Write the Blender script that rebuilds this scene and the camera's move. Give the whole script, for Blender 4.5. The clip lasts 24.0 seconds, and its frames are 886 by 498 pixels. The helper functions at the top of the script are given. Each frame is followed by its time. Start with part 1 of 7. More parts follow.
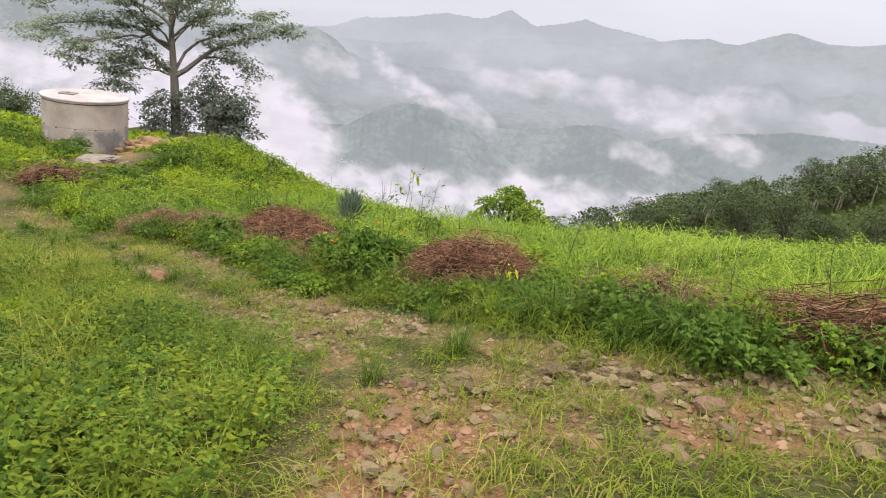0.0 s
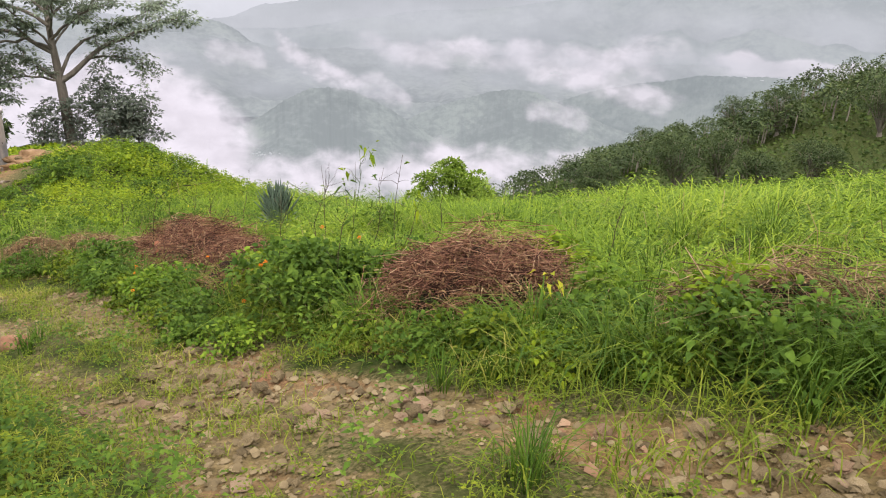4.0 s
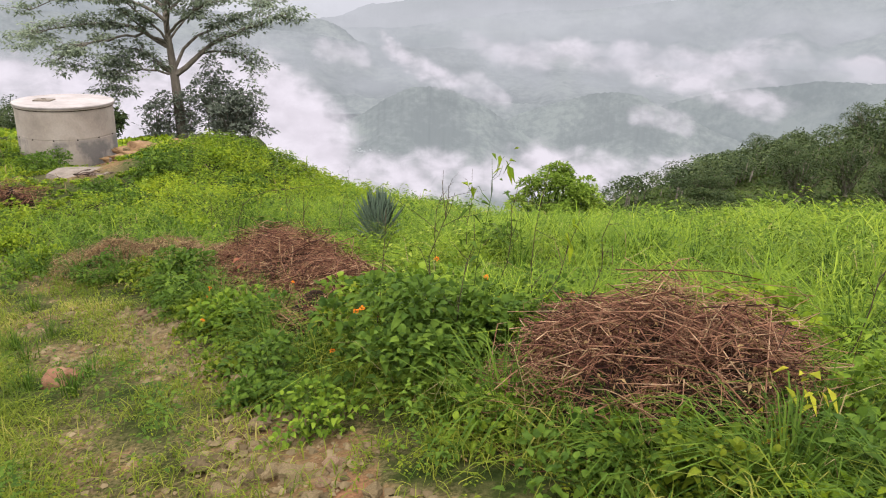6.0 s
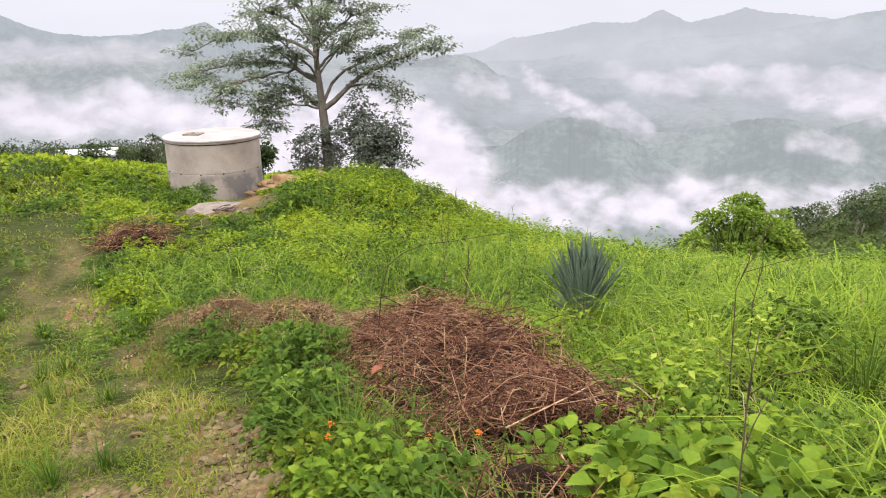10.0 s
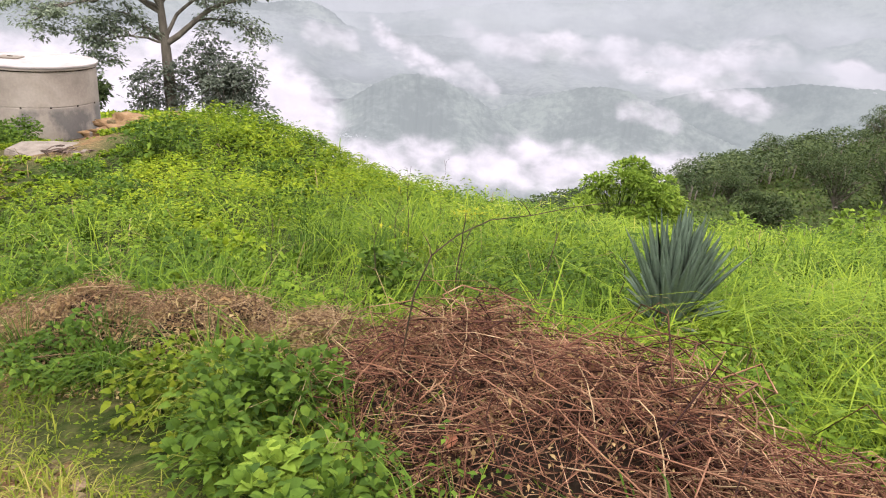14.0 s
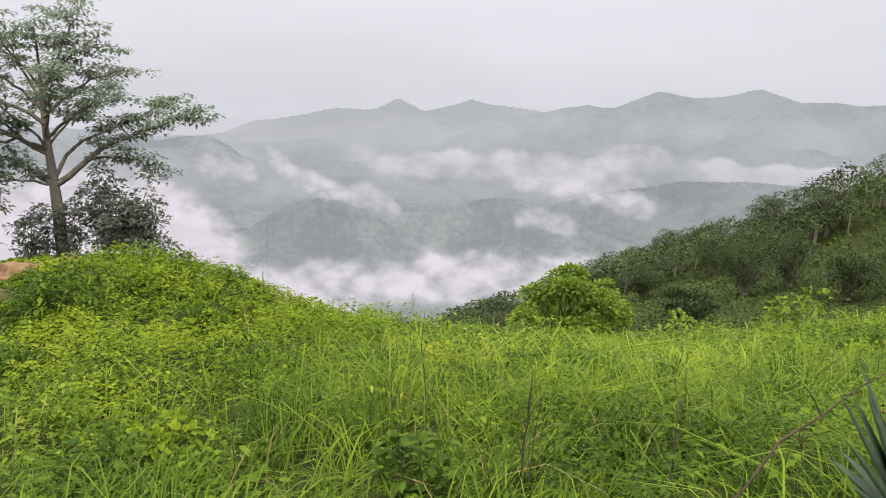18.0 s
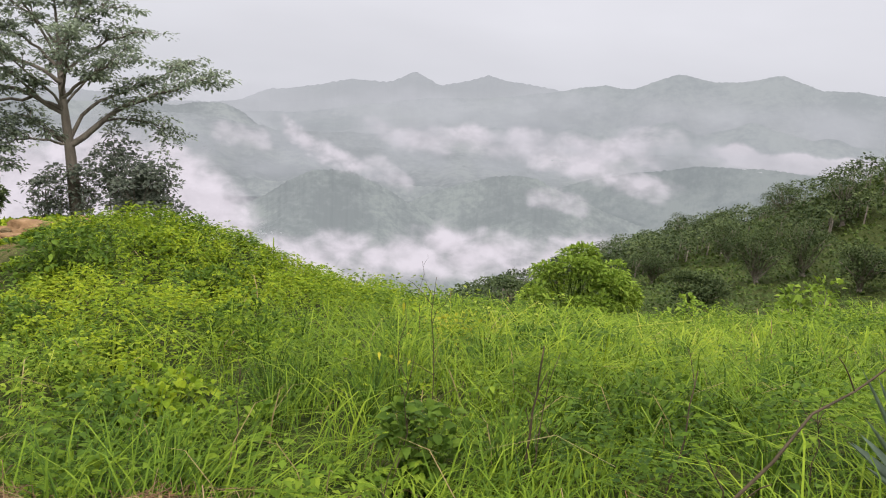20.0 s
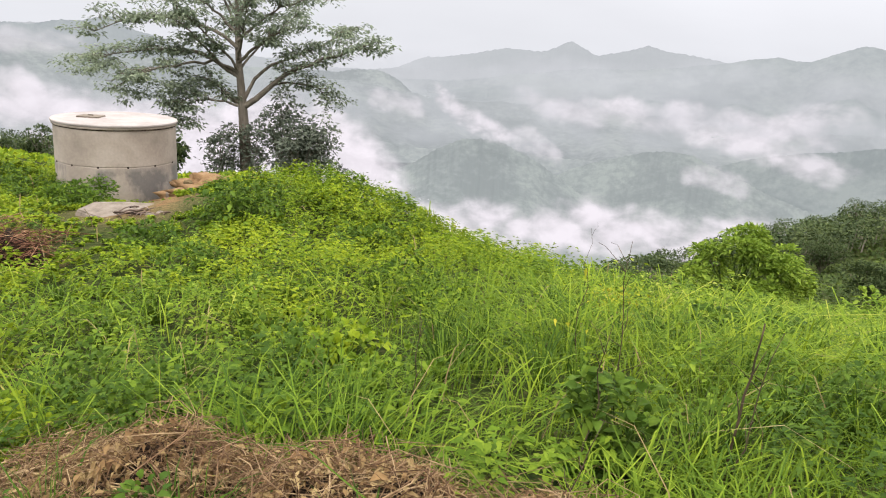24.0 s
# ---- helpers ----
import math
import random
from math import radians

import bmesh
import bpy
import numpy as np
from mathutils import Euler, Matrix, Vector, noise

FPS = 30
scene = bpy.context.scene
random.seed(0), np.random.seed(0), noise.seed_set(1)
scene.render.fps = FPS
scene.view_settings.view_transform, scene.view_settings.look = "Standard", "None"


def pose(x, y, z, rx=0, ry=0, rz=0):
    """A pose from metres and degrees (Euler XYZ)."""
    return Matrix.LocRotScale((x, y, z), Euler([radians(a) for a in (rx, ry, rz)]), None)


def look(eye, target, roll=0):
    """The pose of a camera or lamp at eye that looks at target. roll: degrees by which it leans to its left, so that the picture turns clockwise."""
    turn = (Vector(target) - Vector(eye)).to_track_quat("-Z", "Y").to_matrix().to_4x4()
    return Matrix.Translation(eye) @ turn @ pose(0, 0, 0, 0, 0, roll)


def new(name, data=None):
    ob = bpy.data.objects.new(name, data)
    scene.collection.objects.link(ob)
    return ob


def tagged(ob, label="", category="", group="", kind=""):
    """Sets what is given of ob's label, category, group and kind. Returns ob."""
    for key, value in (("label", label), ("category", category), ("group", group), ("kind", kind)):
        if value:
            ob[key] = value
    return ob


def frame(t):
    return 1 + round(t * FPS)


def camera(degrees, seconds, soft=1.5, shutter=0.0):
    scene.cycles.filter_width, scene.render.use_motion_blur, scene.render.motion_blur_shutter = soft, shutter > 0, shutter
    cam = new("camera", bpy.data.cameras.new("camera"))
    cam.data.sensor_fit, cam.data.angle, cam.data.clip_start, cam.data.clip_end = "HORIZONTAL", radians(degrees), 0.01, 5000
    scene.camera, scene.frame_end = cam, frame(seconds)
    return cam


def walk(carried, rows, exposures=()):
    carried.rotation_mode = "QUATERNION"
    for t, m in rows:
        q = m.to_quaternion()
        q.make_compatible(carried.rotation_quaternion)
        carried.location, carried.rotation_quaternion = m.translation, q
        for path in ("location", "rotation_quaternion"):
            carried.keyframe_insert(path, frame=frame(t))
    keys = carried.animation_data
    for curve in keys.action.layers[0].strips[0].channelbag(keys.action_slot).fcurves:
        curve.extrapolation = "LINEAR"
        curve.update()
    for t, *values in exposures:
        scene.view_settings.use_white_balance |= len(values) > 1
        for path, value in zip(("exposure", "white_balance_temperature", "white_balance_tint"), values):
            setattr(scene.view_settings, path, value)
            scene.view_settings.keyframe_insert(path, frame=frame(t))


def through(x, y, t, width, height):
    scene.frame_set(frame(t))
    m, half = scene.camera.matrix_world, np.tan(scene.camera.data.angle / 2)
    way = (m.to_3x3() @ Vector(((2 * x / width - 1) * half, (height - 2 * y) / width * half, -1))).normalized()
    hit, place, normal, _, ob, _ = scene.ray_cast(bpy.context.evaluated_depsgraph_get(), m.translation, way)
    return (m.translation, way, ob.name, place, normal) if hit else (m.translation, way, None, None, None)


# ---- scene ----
cam = camera(62.8, 24.0, soft=1.1)
PATH = [
    (0, (3.709, -10.637, 2.565), (3.931, -8.75, 1.94), 7.8),
    (0.5, (3.713, -10.293, 2.434), (3.845, -8.359, 1.942), 5.4),
    (1, (3.658, -10.032, 2.42), (3.844, -8.163, 1.732), 1.2),
    (1.5, (3.502, -9.594, 2.287), (3.782, -7.73, 1.617), 9.9),
    (2, (3.656, -9.107, 2.163), (4.101, -7.223, 1.66), 7.9),
    (2.5, (3.721, -9.222, 2.177), (4.223, -7.382, 1.574), 4.3),
    (4.5, (3.618, -7.621, 1.824), (4.005, -5.777, 1.155), 2.7),
    (5, (3.622, -7.255, 1.742), (3.919, -5.343, 1.235), 6.5),
    (5.5, (3.606, -6.896, 1.678), (3.793, -4.98, 1.136), 7.2),
    (6, (3.567, -6.587, 1.664), (3.721, -4.712, 0.986), 2.4),
    (6.5, (3.584, -6.26, 1.552), (3.679, -4.344, 0.989), 2.9),
    (7, (3.589, -5.904, 1.505), (3.701, -4.024, 0.832), 4.9),
    (7.5, (3.583, -5.616, 1.483), (3.578, -3.719, 0.847), 4.7),
    (8, (3.7, -5.401, 1.493), (3.657, -3.49, 0.906), 4.8),
    (8.5, (3.529, -4.982, 1.327), (3.582, -3.094, 0.669), 2.7),
    (9, (3.438, -4.516, 1.233), (3.255, -2.646, 0.549), 1.7),
    (9.5, (3.287, -4.189, 1.152), (3.09, -2.333, 0.432), 2.8),
    (10, (3.008, -3.891, 1.069), (2.782, -1.997, 0.466), -0.6),
    (10.5, (2.894, -3.699, 1.06), (2.582, -1.84, 0.392), 0.9),
    (12.5, (2.164, -2.738, 0.699), (2.111, -0.889, -0.061), 1.6),
    (13, (1.974, -2.476, 0.649), (2.048, -0.631, -0.12), 1.5),
    (13.5, (1.888, -2.194, 0.566), (2.046, -0.341, -0.169), 3.5),
    (14, (1.822, -1.954, 0.514), (2.026, -0.093, -0.19), 4.9),
    (14.5, (1.765, -1.698, 0.56), (1.888, 0.167, -0.153), 2.7),
    (15, (1.744, -1.426, 0.507), (1.672, 0.5, -0.029), 2.5),
    (15.5, (1.649, -1.168, 0.413), (1.615, 0.738, -0.192), 2.9),
    (16, (1.568, -0.954, 0.419), (1.624, 0.941, -0.219), 1.0),
    (16.5, (1.493, -0.722, 0.317), (1.543, 1.217, -0.169), 1.1),
    (17, (1.376, -0.526, 0.249), (1.678, 1.401, -0.192), -1.9),
    (17.5, (1.309, -0.421, 0.261), (1.739, 1.496, -0.112), 0.8),
    (19.5, (1.315, -0.254, 0.187), (1.743, 1.646, -0.268), 3.1),
    (20, (1.313, -0.276, 0.179), (1.729, 1.628, -0.272), 3.6),
    (20.5, (1.31, -0.23, 0.146), (1.688, 1.656, -0.4), 4.3),
    (21, (1.324, -0.198, 0.119), (1.644, 1.694, -0.445), 3.4),
    (21.5, (1.347, -0.161, 0.092), (1.726, 1.715, -0.489), 4.2),
    (22, (1.341, -0.19, 0.093), (1.695, 1.687, -0.499), 4.5),
    (22.5, (1.316, -0.181, 0.094), (1.658, 1.695, -0.509), 5.3),
    (23, (1.203, -0.202, 0.118), (1.426, 1.694, -0.478), 5.2),
    (23.5, (1.105, -0.197, 0.108), (1.17, 1.719, -0.461), 4.8),
    (24, (1.098, -0.051, 0.039), (1.127, 1.871, -0.514), 4.1),
]
walk(cam, [(t, look(eye, target, roll)) for t, eye, target, roll in PATH],
     exposures=[(0, 0.34, 6280, 16), (1, 0.20, 6350, 15), (2, 0.29, 6350, 15), (5, 0.34, 6280, 16), (7, 0.24, 6300, 15), (8, 0.36, 6250, 16), (10, 0.48, 6250, 16), (14, 0.59, 6280, 18), (15, 0.34, 6350, 16), (16, 0.50, 6350, 16), (17, 0.18, 6350, 15), (20, 0.15, 6350, 15), (21, 0.32, 6350, 14), (22, 0.34, 6350, 14), (23, 0.40, 6350, 14), (24, 0.40, 6400, 13)])

def sl(a, b, v):
    """Smooth step from a to b."""
    u = np.clip((np.asarray(v, float) - a) / (b - a), 0, 1)
    return u * u * (3 - 2 * u)


# ---- world, sun ----
SUN_UP, SUN_TURN = 52, 200
world = bpy.data.worlds.new("overcast_sky")
scene.world = world
world.use_nodes = True
wn, wl = world.node_tree.nodes, world.node_tree.links
wn.clear()
sky = wn.new("ShaderNodeTexSky")
sky.sky_type, sky.sun_disc = "NISHITA", False
sky.sun_elevation, sky.sun_rotation = radians(SUN_UP), radians(SUN_TURN)
sky.air_density, sky.dust_density, sky.ozone_density = 1.0, 6.0, 1.0
fade = wn.new("ShaderNodeHueSaturation")
fade.inputs["Saturation"].default_value = 0.35
fade.inputs["Value"].default_value = 0.085
wl.new(sky.outputs["Color"], fade.inputs["Color"])
wc = wn.new("ShaderNodeTexCoord")
wsep = wn.new("ShaderNodeSeparateXYZ")
wl.new(wc.outputs["Generated"], wsep.inputs["Vector"])
wramp = wn.new("ShaderNodeValToRGB")
wramp.color_ramp.elements[0].position, wramp.color_ramp.elements[0].color = 0.0, (0.72, 0.735, 0.755, 1)
wramp.color_ramp.elements[1].position, wramp.color_ramp.elements[1].color = 1.0, (3.7, 3.65, 3.55, 1)
low = wramp.color_ramp.elements.new(0.14)
low.color = (0.79, 0.80, 0.82, 1)
wl.new(wsep.outputs["Z"], wramp.inputs["Fac"])
wnoise = wn.new("ShaderNodeTexNoise")
wnoise.inputs["Scale"].default_value, wnoise.inputs["Detail"].default_value = 2.2, 4
wmap = wn.new("ShaderNodeMapping")
wmap.inputs["Scale"].default_value = (1, 1, 3.5)
wl.new(wc.outputs["Generated"], wmap.inputs["Vector"])
wl.new(wmap.outputs["Vector"], wnoise.inputs["Vector"])
wsoft = wn.new("ShaderNodeMapRange")
wsoft.inputs["From Min"].default_value, wsoft.inputs["From Max"].default_value = 0.3, 0.7
wsoft.inputs["To Min"].default_value, wsoft.inputs["To Max"].default_value = 0.95, 1.07
wl.new(wnoise.outputs["Fac"], wsoft.inputs["Value"])
wmul = wn.new("ShaderNodeMix")
wmul.data_type, wmul.blend_type = "RGBA", "MULTIPLY"
wmul.inputs[0].default_value = 1.0
wl.new(wramp.outputs["Color"], wmul.inputs[6])
wl.new(wsoft.outputs["Result"], wmul.inputs[7])
wmix = wn.new("ShaderNodeMix")
wmix.data_type = "RGBA"
wmix.inputs[0].default_value = 0.85
wl.new(fade.outputs["Color"], wmix.inputs[6])
wl.new(wmul.outputs[2], wmix.inputs[7])
wbg = wn.new("ShaderNodeBackground")
wbg.inputs["Strength"].default_value = 1.0
wl.new(wmix.outputs[2], wbg.inputs["Color"])
wout = wn.new("ShaderNodeOutputWorld")
wl.new(wbg.outputs["Background"], wout.inputs["Surface"])

sun_data = bpy.data.lights.new("sun", "SUN")
sun_data.energy, sun_data.angle, sun_data.color = 1.3, radians(14), (1.0, 0.96, 0.9)
sun = new("sun", sun_data)
sun_dir = Vector((math.sin(radians(SUN_TURN)) * math.cos(radians(SUN_UP)), math.cos(radians(SUN_TURN)) * math.cos(radians(SUN_UP)), math.sin(radians(SUN_UP))))
sun.matrix_world = look(sun_dir * 50, (0, 0, 0))


# ---- materials ----
def mat_new(name):
    m = bpy.data.materials.new(name)
    m.use_nodes = True
    n, l = m.node_tree.nodes, m.node_tree.links
    n.clear()
    out = n.new("ShaderNodeOutputMaterial")
    return m, n, l, out


def ramp_node(n, stops):
    r = n.new("ShaderNodeValToRGB")
    r.color_ramp.elements[0].position, r.color_ramp.elements[0].color = stops[0][0], (*stops[0][1], 1)
    r.color_ramp.elements[1].position, r.color_ramp.elements[1].color = stops[-1][0], (*stops[-1][1], 1)
    for p, c in stops[1:-1]:
        r.color_ramp.elements.new(p).color = (*c, 1)
    return r


def noise_node(n, l, scale, detail=4.0, rough=0.55, coord="Object", stretch=None):
    tc = n.new("ShaderNodeTexCoord")
    t = n.new("ShaderNodeTexNoise")
    t.inputs["Scale"].default_value, t.inputs["Detail"].default_value, t.inputs["Roughness"].default_value = scale, detail, rough
    if stretch:
        mp = n.new("ShaderNodeMapping")
        mp.inputs["Scale"].default_value = stretch
        l.new(tc.outputs[coord], mp.inputs["Vector"])
        l.new(mp.outputs["Vector"], t.inputs["Vector"])
    else:
        l.new(tc.outputs[coord], t.inputs["Vector"])
    return t


def mix_rgb(n, l, fac, a, b, blend="MIX"):
    m = n.new("ShaderNodeMix")
    m.data_type, m.blend_type = "RGBA", blend
    for socket, v in ((m.inputs[0], fac), (m.inputs[6], a), (m.inputs[7], b)):
        if isinstance(v, (int, float)):
            socket.default_value = v
        elif isinstance(v, tuple):
            socket.default_value = (*v, 1)
        else:
            l.new(v, socket)
    return m.outputs[2]


def leaf_material(name, stops, patch=0.35, through=0.34, rough=0.6, gloss=0.07):
    """Leaves and blades: colour by piece, drifting over metres, light shining through."""
    m, n, l, out = mat_new(name)
    geo = n.new("ShaderNodeNewGeometry")
    ramp = ramp_node(n, stops)
    wide = noise_node(n, l, patch, 3)
    add = n.new("ShaderNodeMath")
    add.operation = "MULTIPLY_ADD"
    l.new(geo.outputs["Random Per Island"], add.inputs[0])
    add.inputs[1].default_value = 0.55
    spread = n.new("ShaderNodeMapRange")
    spread.inputs["From Min"].default_value, spread.inputs["From Max"].default_value = 0.3, 0.7
    spread.inputs["To Min"].default_value, spread.inputs["To Max"].default_value = 0.0, 0.45
    l.new(wide.outputs["Fac"], spread.inputs["Value"])
    l.new(spread.outputs["Result"], add.inputs[2])
    l.new(add.outputs["Value"], ramp.inputs["Fac"])
    fine = noise_node(n, l, 60, 2)
    col = mix_rgb(n, l, 0.3, ramp.outputs["Color"], fine.outputs["Fac"], "OVERLAY")
    bs = n.new("ShaderNodeBsdfPrincipled")
    bs.inputs["Roughness"].default_value = rough
    bs.inputs["Specular IOR Level"].default_value = gloss
    tr = n.new("ShaderNodeBsdfTranslucent")
    l.new(col, bs.inputs["Base Color"])
    l.new(col, tr.inputs["Color"])
    mx = n.new("ShaderNodeMixShader")
    mx.inputs["Fac"].default_value = through
    l.new(bs.outputs["BSDF"], mx.inputs[1])
    l.new(tr.outputs["BSDF"], mx.inputs[2])
    l.new(mx.outputs["Shader"], out.inputs["Surface"])
    return m


def rough_material(name, stops, scale, detail=6, rough=0.85, bump=0.3, fine=0.0, island=False, stretch=None):
    """Solid surfaces: two scales of noise in the colour, and relief."""
    m, n, l, out = mat_new(name)
    big = noise_node(n, l, scale, detail, 0.6, stretch=stretch)
    small = noise_node(n, l, scale * 9, 4, 0.6)
    ramp = ramp_node(n, stops)
    mixv = n.new("ShaderNodeMath")
    mixv.operation = "MULTIPLY_ADD"
    l.new(small.outputs["Fac"], mixv.inputs[0])
    mixv.inputs[1].default_value = 0.35
    sub = n.new("ShaderNodeMath")
    sub.operation = "MULTIPLY_ADD"
    l.new(big.outputs["Fac"], sub.inputs[0])
    sub.inputs[1].default_value, sub.inputs[2].default_value = 1.3, -0.33
    l.new(sub.outputs["Value"], mixv.inputs[2])
    fac = mixv.outputs["Value"]
    if island:
        geo, oi = n.new("ShaderNodeNewGeometry"), n.new("ShaderNodeObjectInfo")
        both = n.new("ShaderNodeMath")
        both.operation = "ADD"
        l.new(geo.outputs["Random Per Island"], both.inputs[0])
        l.new(oi.outputs["Random"], both.inputs[1])
        fr = n.new("ShaderNodeMath")
        fr.operation = "FRACT"
        l.new(both.outputs["Value"], fr.inputs[0])
        av = n.new("ShaderNodeMath")
        av.operation = "MULTIPLY_ADD"
        l.new(fr.outputs["Value"], av.inputs[0])
        av.inputs[1].default_value = 0.55
        sc = n.new("ShaderNodeMath")
        sc.operation = "MULTIPLY_ADD"
        l.new(fac, sc.inputs[0])
        sc.inputs[1].default_value, sc.inputs[2].default_value = 0.7, -0.13
        l.new(sc.outputs["Value"], av.inputs[2])
        fac = av.outputs["Value"]
    l.new(fac, ramp.inputs["Fac"])
    bs = n.new("ShaderNodeBsdfPrincipled")
    bs.inputs["Roughness"].default_value = rough
    bs.inputs["Specular IOR Level"].default_value = 0.10
    l.new(ramp.outputs["Color"], bs.inputs["Base Color"])
    if bump:
        bp = n.new("ShaderNodeBump")
        bp.inputs["Strength"].default_value, bp.inputs["Distance"].default_value = bump, 0.03
        l.new(fac, bp.inputs["Height"])
        l.new(bp.outputs["Normal"], bs.inputs["Normal"])
    l.new(bs.outputs["BSDF"], out.inputs["Surface"])
    return m


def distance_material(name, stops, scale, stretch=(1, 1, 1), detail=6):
    """The far backdrop: land tones with the pale haze of kilometres of moist air put into the glowing colour."""
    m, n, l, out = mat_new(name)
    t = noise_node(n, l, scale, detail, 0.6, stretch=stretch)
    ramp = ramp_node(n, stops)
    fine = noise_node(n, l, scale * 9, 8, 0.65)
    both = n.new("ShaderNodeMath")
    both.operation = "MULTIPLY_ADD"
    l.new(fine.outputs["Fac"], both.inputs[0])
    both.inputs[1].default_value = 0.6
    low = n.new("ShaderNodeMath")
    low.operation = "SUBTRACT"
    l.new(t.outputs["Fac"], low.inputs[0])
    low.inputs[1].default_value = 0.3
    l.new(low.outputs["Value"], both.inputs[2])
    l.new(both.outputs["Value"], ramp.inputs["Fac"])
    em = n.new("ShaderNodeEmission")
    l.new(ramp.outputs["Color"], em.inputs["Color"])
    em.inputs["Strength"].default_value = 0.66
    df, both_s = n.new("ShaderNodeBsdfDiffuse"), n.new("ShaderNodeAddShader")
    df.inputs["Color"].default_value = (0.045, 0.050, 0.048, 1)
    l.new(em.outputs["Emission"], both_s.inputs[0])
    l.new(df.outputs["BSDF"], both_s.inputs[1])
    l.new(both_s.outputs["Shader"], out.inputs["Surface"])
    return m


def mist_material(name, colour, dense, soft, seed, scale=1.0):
    """A bank of mist: dense in its middle, torn at its edges; it glows in place of scattered daylight; UV in degrees.
    """
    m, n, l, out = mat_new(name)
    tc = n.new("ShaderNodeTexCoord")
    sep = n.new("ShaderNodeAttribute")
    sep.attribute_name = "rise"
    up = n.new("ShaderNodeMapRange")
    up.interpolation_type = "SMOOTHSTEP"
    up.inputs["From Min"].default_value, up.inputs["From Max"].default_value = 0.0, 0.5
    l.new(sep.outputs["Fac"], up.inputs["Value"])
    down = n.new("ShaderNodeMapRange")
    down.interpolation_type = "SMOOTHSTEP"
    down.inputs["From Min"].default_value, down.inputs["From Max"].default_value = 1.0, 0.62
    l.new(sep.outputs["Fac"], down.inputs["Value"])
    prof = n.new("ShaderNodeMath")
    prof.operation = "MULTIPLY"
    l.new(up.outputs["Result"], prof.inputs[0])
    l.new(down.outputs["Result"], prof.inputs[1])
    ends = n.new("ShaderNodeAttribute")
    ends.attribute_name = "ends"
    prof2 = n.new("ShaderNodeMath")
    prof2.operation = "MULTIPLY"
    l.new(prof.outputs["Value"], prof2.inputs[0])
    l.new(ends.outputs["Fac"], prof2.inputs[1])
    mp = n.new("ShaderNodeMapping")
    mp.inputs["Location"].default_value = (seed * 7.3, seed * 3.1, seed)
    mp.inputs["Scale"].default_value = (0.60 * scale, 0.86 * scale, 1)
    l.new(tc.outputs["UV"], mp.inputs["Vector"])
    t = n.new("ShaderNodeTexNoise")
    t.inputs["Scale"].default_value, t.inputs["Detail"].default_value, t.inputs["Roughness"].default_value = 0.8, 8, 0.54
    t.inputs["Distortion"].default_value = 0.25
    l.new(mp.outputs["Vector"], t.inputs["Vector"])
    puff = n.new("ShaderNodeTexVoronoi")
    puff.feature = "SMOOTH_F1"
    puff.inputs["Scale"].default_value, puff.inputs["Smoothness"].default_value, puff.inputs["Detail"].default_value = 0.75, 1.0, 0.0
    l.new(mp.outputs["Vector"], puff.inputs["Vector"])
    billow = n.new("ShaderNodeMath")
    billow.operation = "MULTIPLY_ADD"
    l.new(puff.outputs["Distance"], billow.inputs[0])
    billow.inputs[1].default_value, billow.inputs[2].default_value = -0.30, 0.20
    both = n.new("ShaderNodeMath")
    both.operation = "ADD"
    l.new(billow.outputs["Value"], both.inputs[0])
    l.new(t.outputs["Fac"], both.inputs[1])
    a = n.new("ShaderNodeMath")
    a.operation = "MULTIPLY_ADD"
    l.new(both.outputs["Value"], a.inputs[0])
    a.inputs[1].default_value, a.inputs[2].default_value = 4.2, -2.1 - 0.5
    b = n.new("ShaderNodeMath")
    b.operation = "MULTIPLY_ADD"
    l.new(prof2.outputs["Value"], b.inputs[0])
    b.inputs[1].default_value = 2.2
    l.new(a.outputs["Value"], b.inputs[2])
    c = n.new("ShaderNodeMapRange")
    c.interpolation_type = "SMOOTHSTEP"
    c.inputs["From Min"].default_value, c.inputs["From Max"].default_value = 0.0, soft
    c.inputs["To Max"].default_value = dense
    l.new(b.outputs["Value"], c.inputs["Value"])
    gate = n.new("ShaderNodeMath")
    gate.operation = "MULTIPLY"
    l.new(c.outputs["Result"], gate.inputs[0])
    edge = n.new("ShaderNodeMapRange")
    edge.interpolation_type = "SMOOTHSTEP"
    edge.inputs["From Min"].default_value, edge.inputs["From Max"].default_value = 0.0, 0.55
    l.new(prof2.outputs["Value"], edge.inputs["Value"])
    l.new(edge.outputs["Result"], gate.inputs[1])
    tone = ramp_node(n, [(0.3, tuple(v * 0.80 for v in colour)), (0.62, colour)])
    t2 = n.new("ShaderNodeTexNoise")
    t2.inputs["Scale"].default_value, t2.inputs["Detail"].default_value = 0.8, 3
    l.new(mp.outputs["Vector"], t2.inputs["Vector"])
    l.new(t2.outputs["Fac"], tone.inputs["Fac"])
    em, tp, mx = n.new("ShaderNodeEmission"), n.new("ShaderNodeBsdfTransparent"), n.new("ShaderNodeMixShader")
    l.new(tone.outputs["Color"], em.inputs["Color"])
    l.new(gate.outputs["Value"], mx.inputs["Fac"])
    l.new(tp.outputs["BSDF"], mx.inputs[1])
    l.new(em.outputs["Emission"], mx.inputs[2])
    l.new(mx.outputs["Shader"], out.inputs["Surface"])
    return m


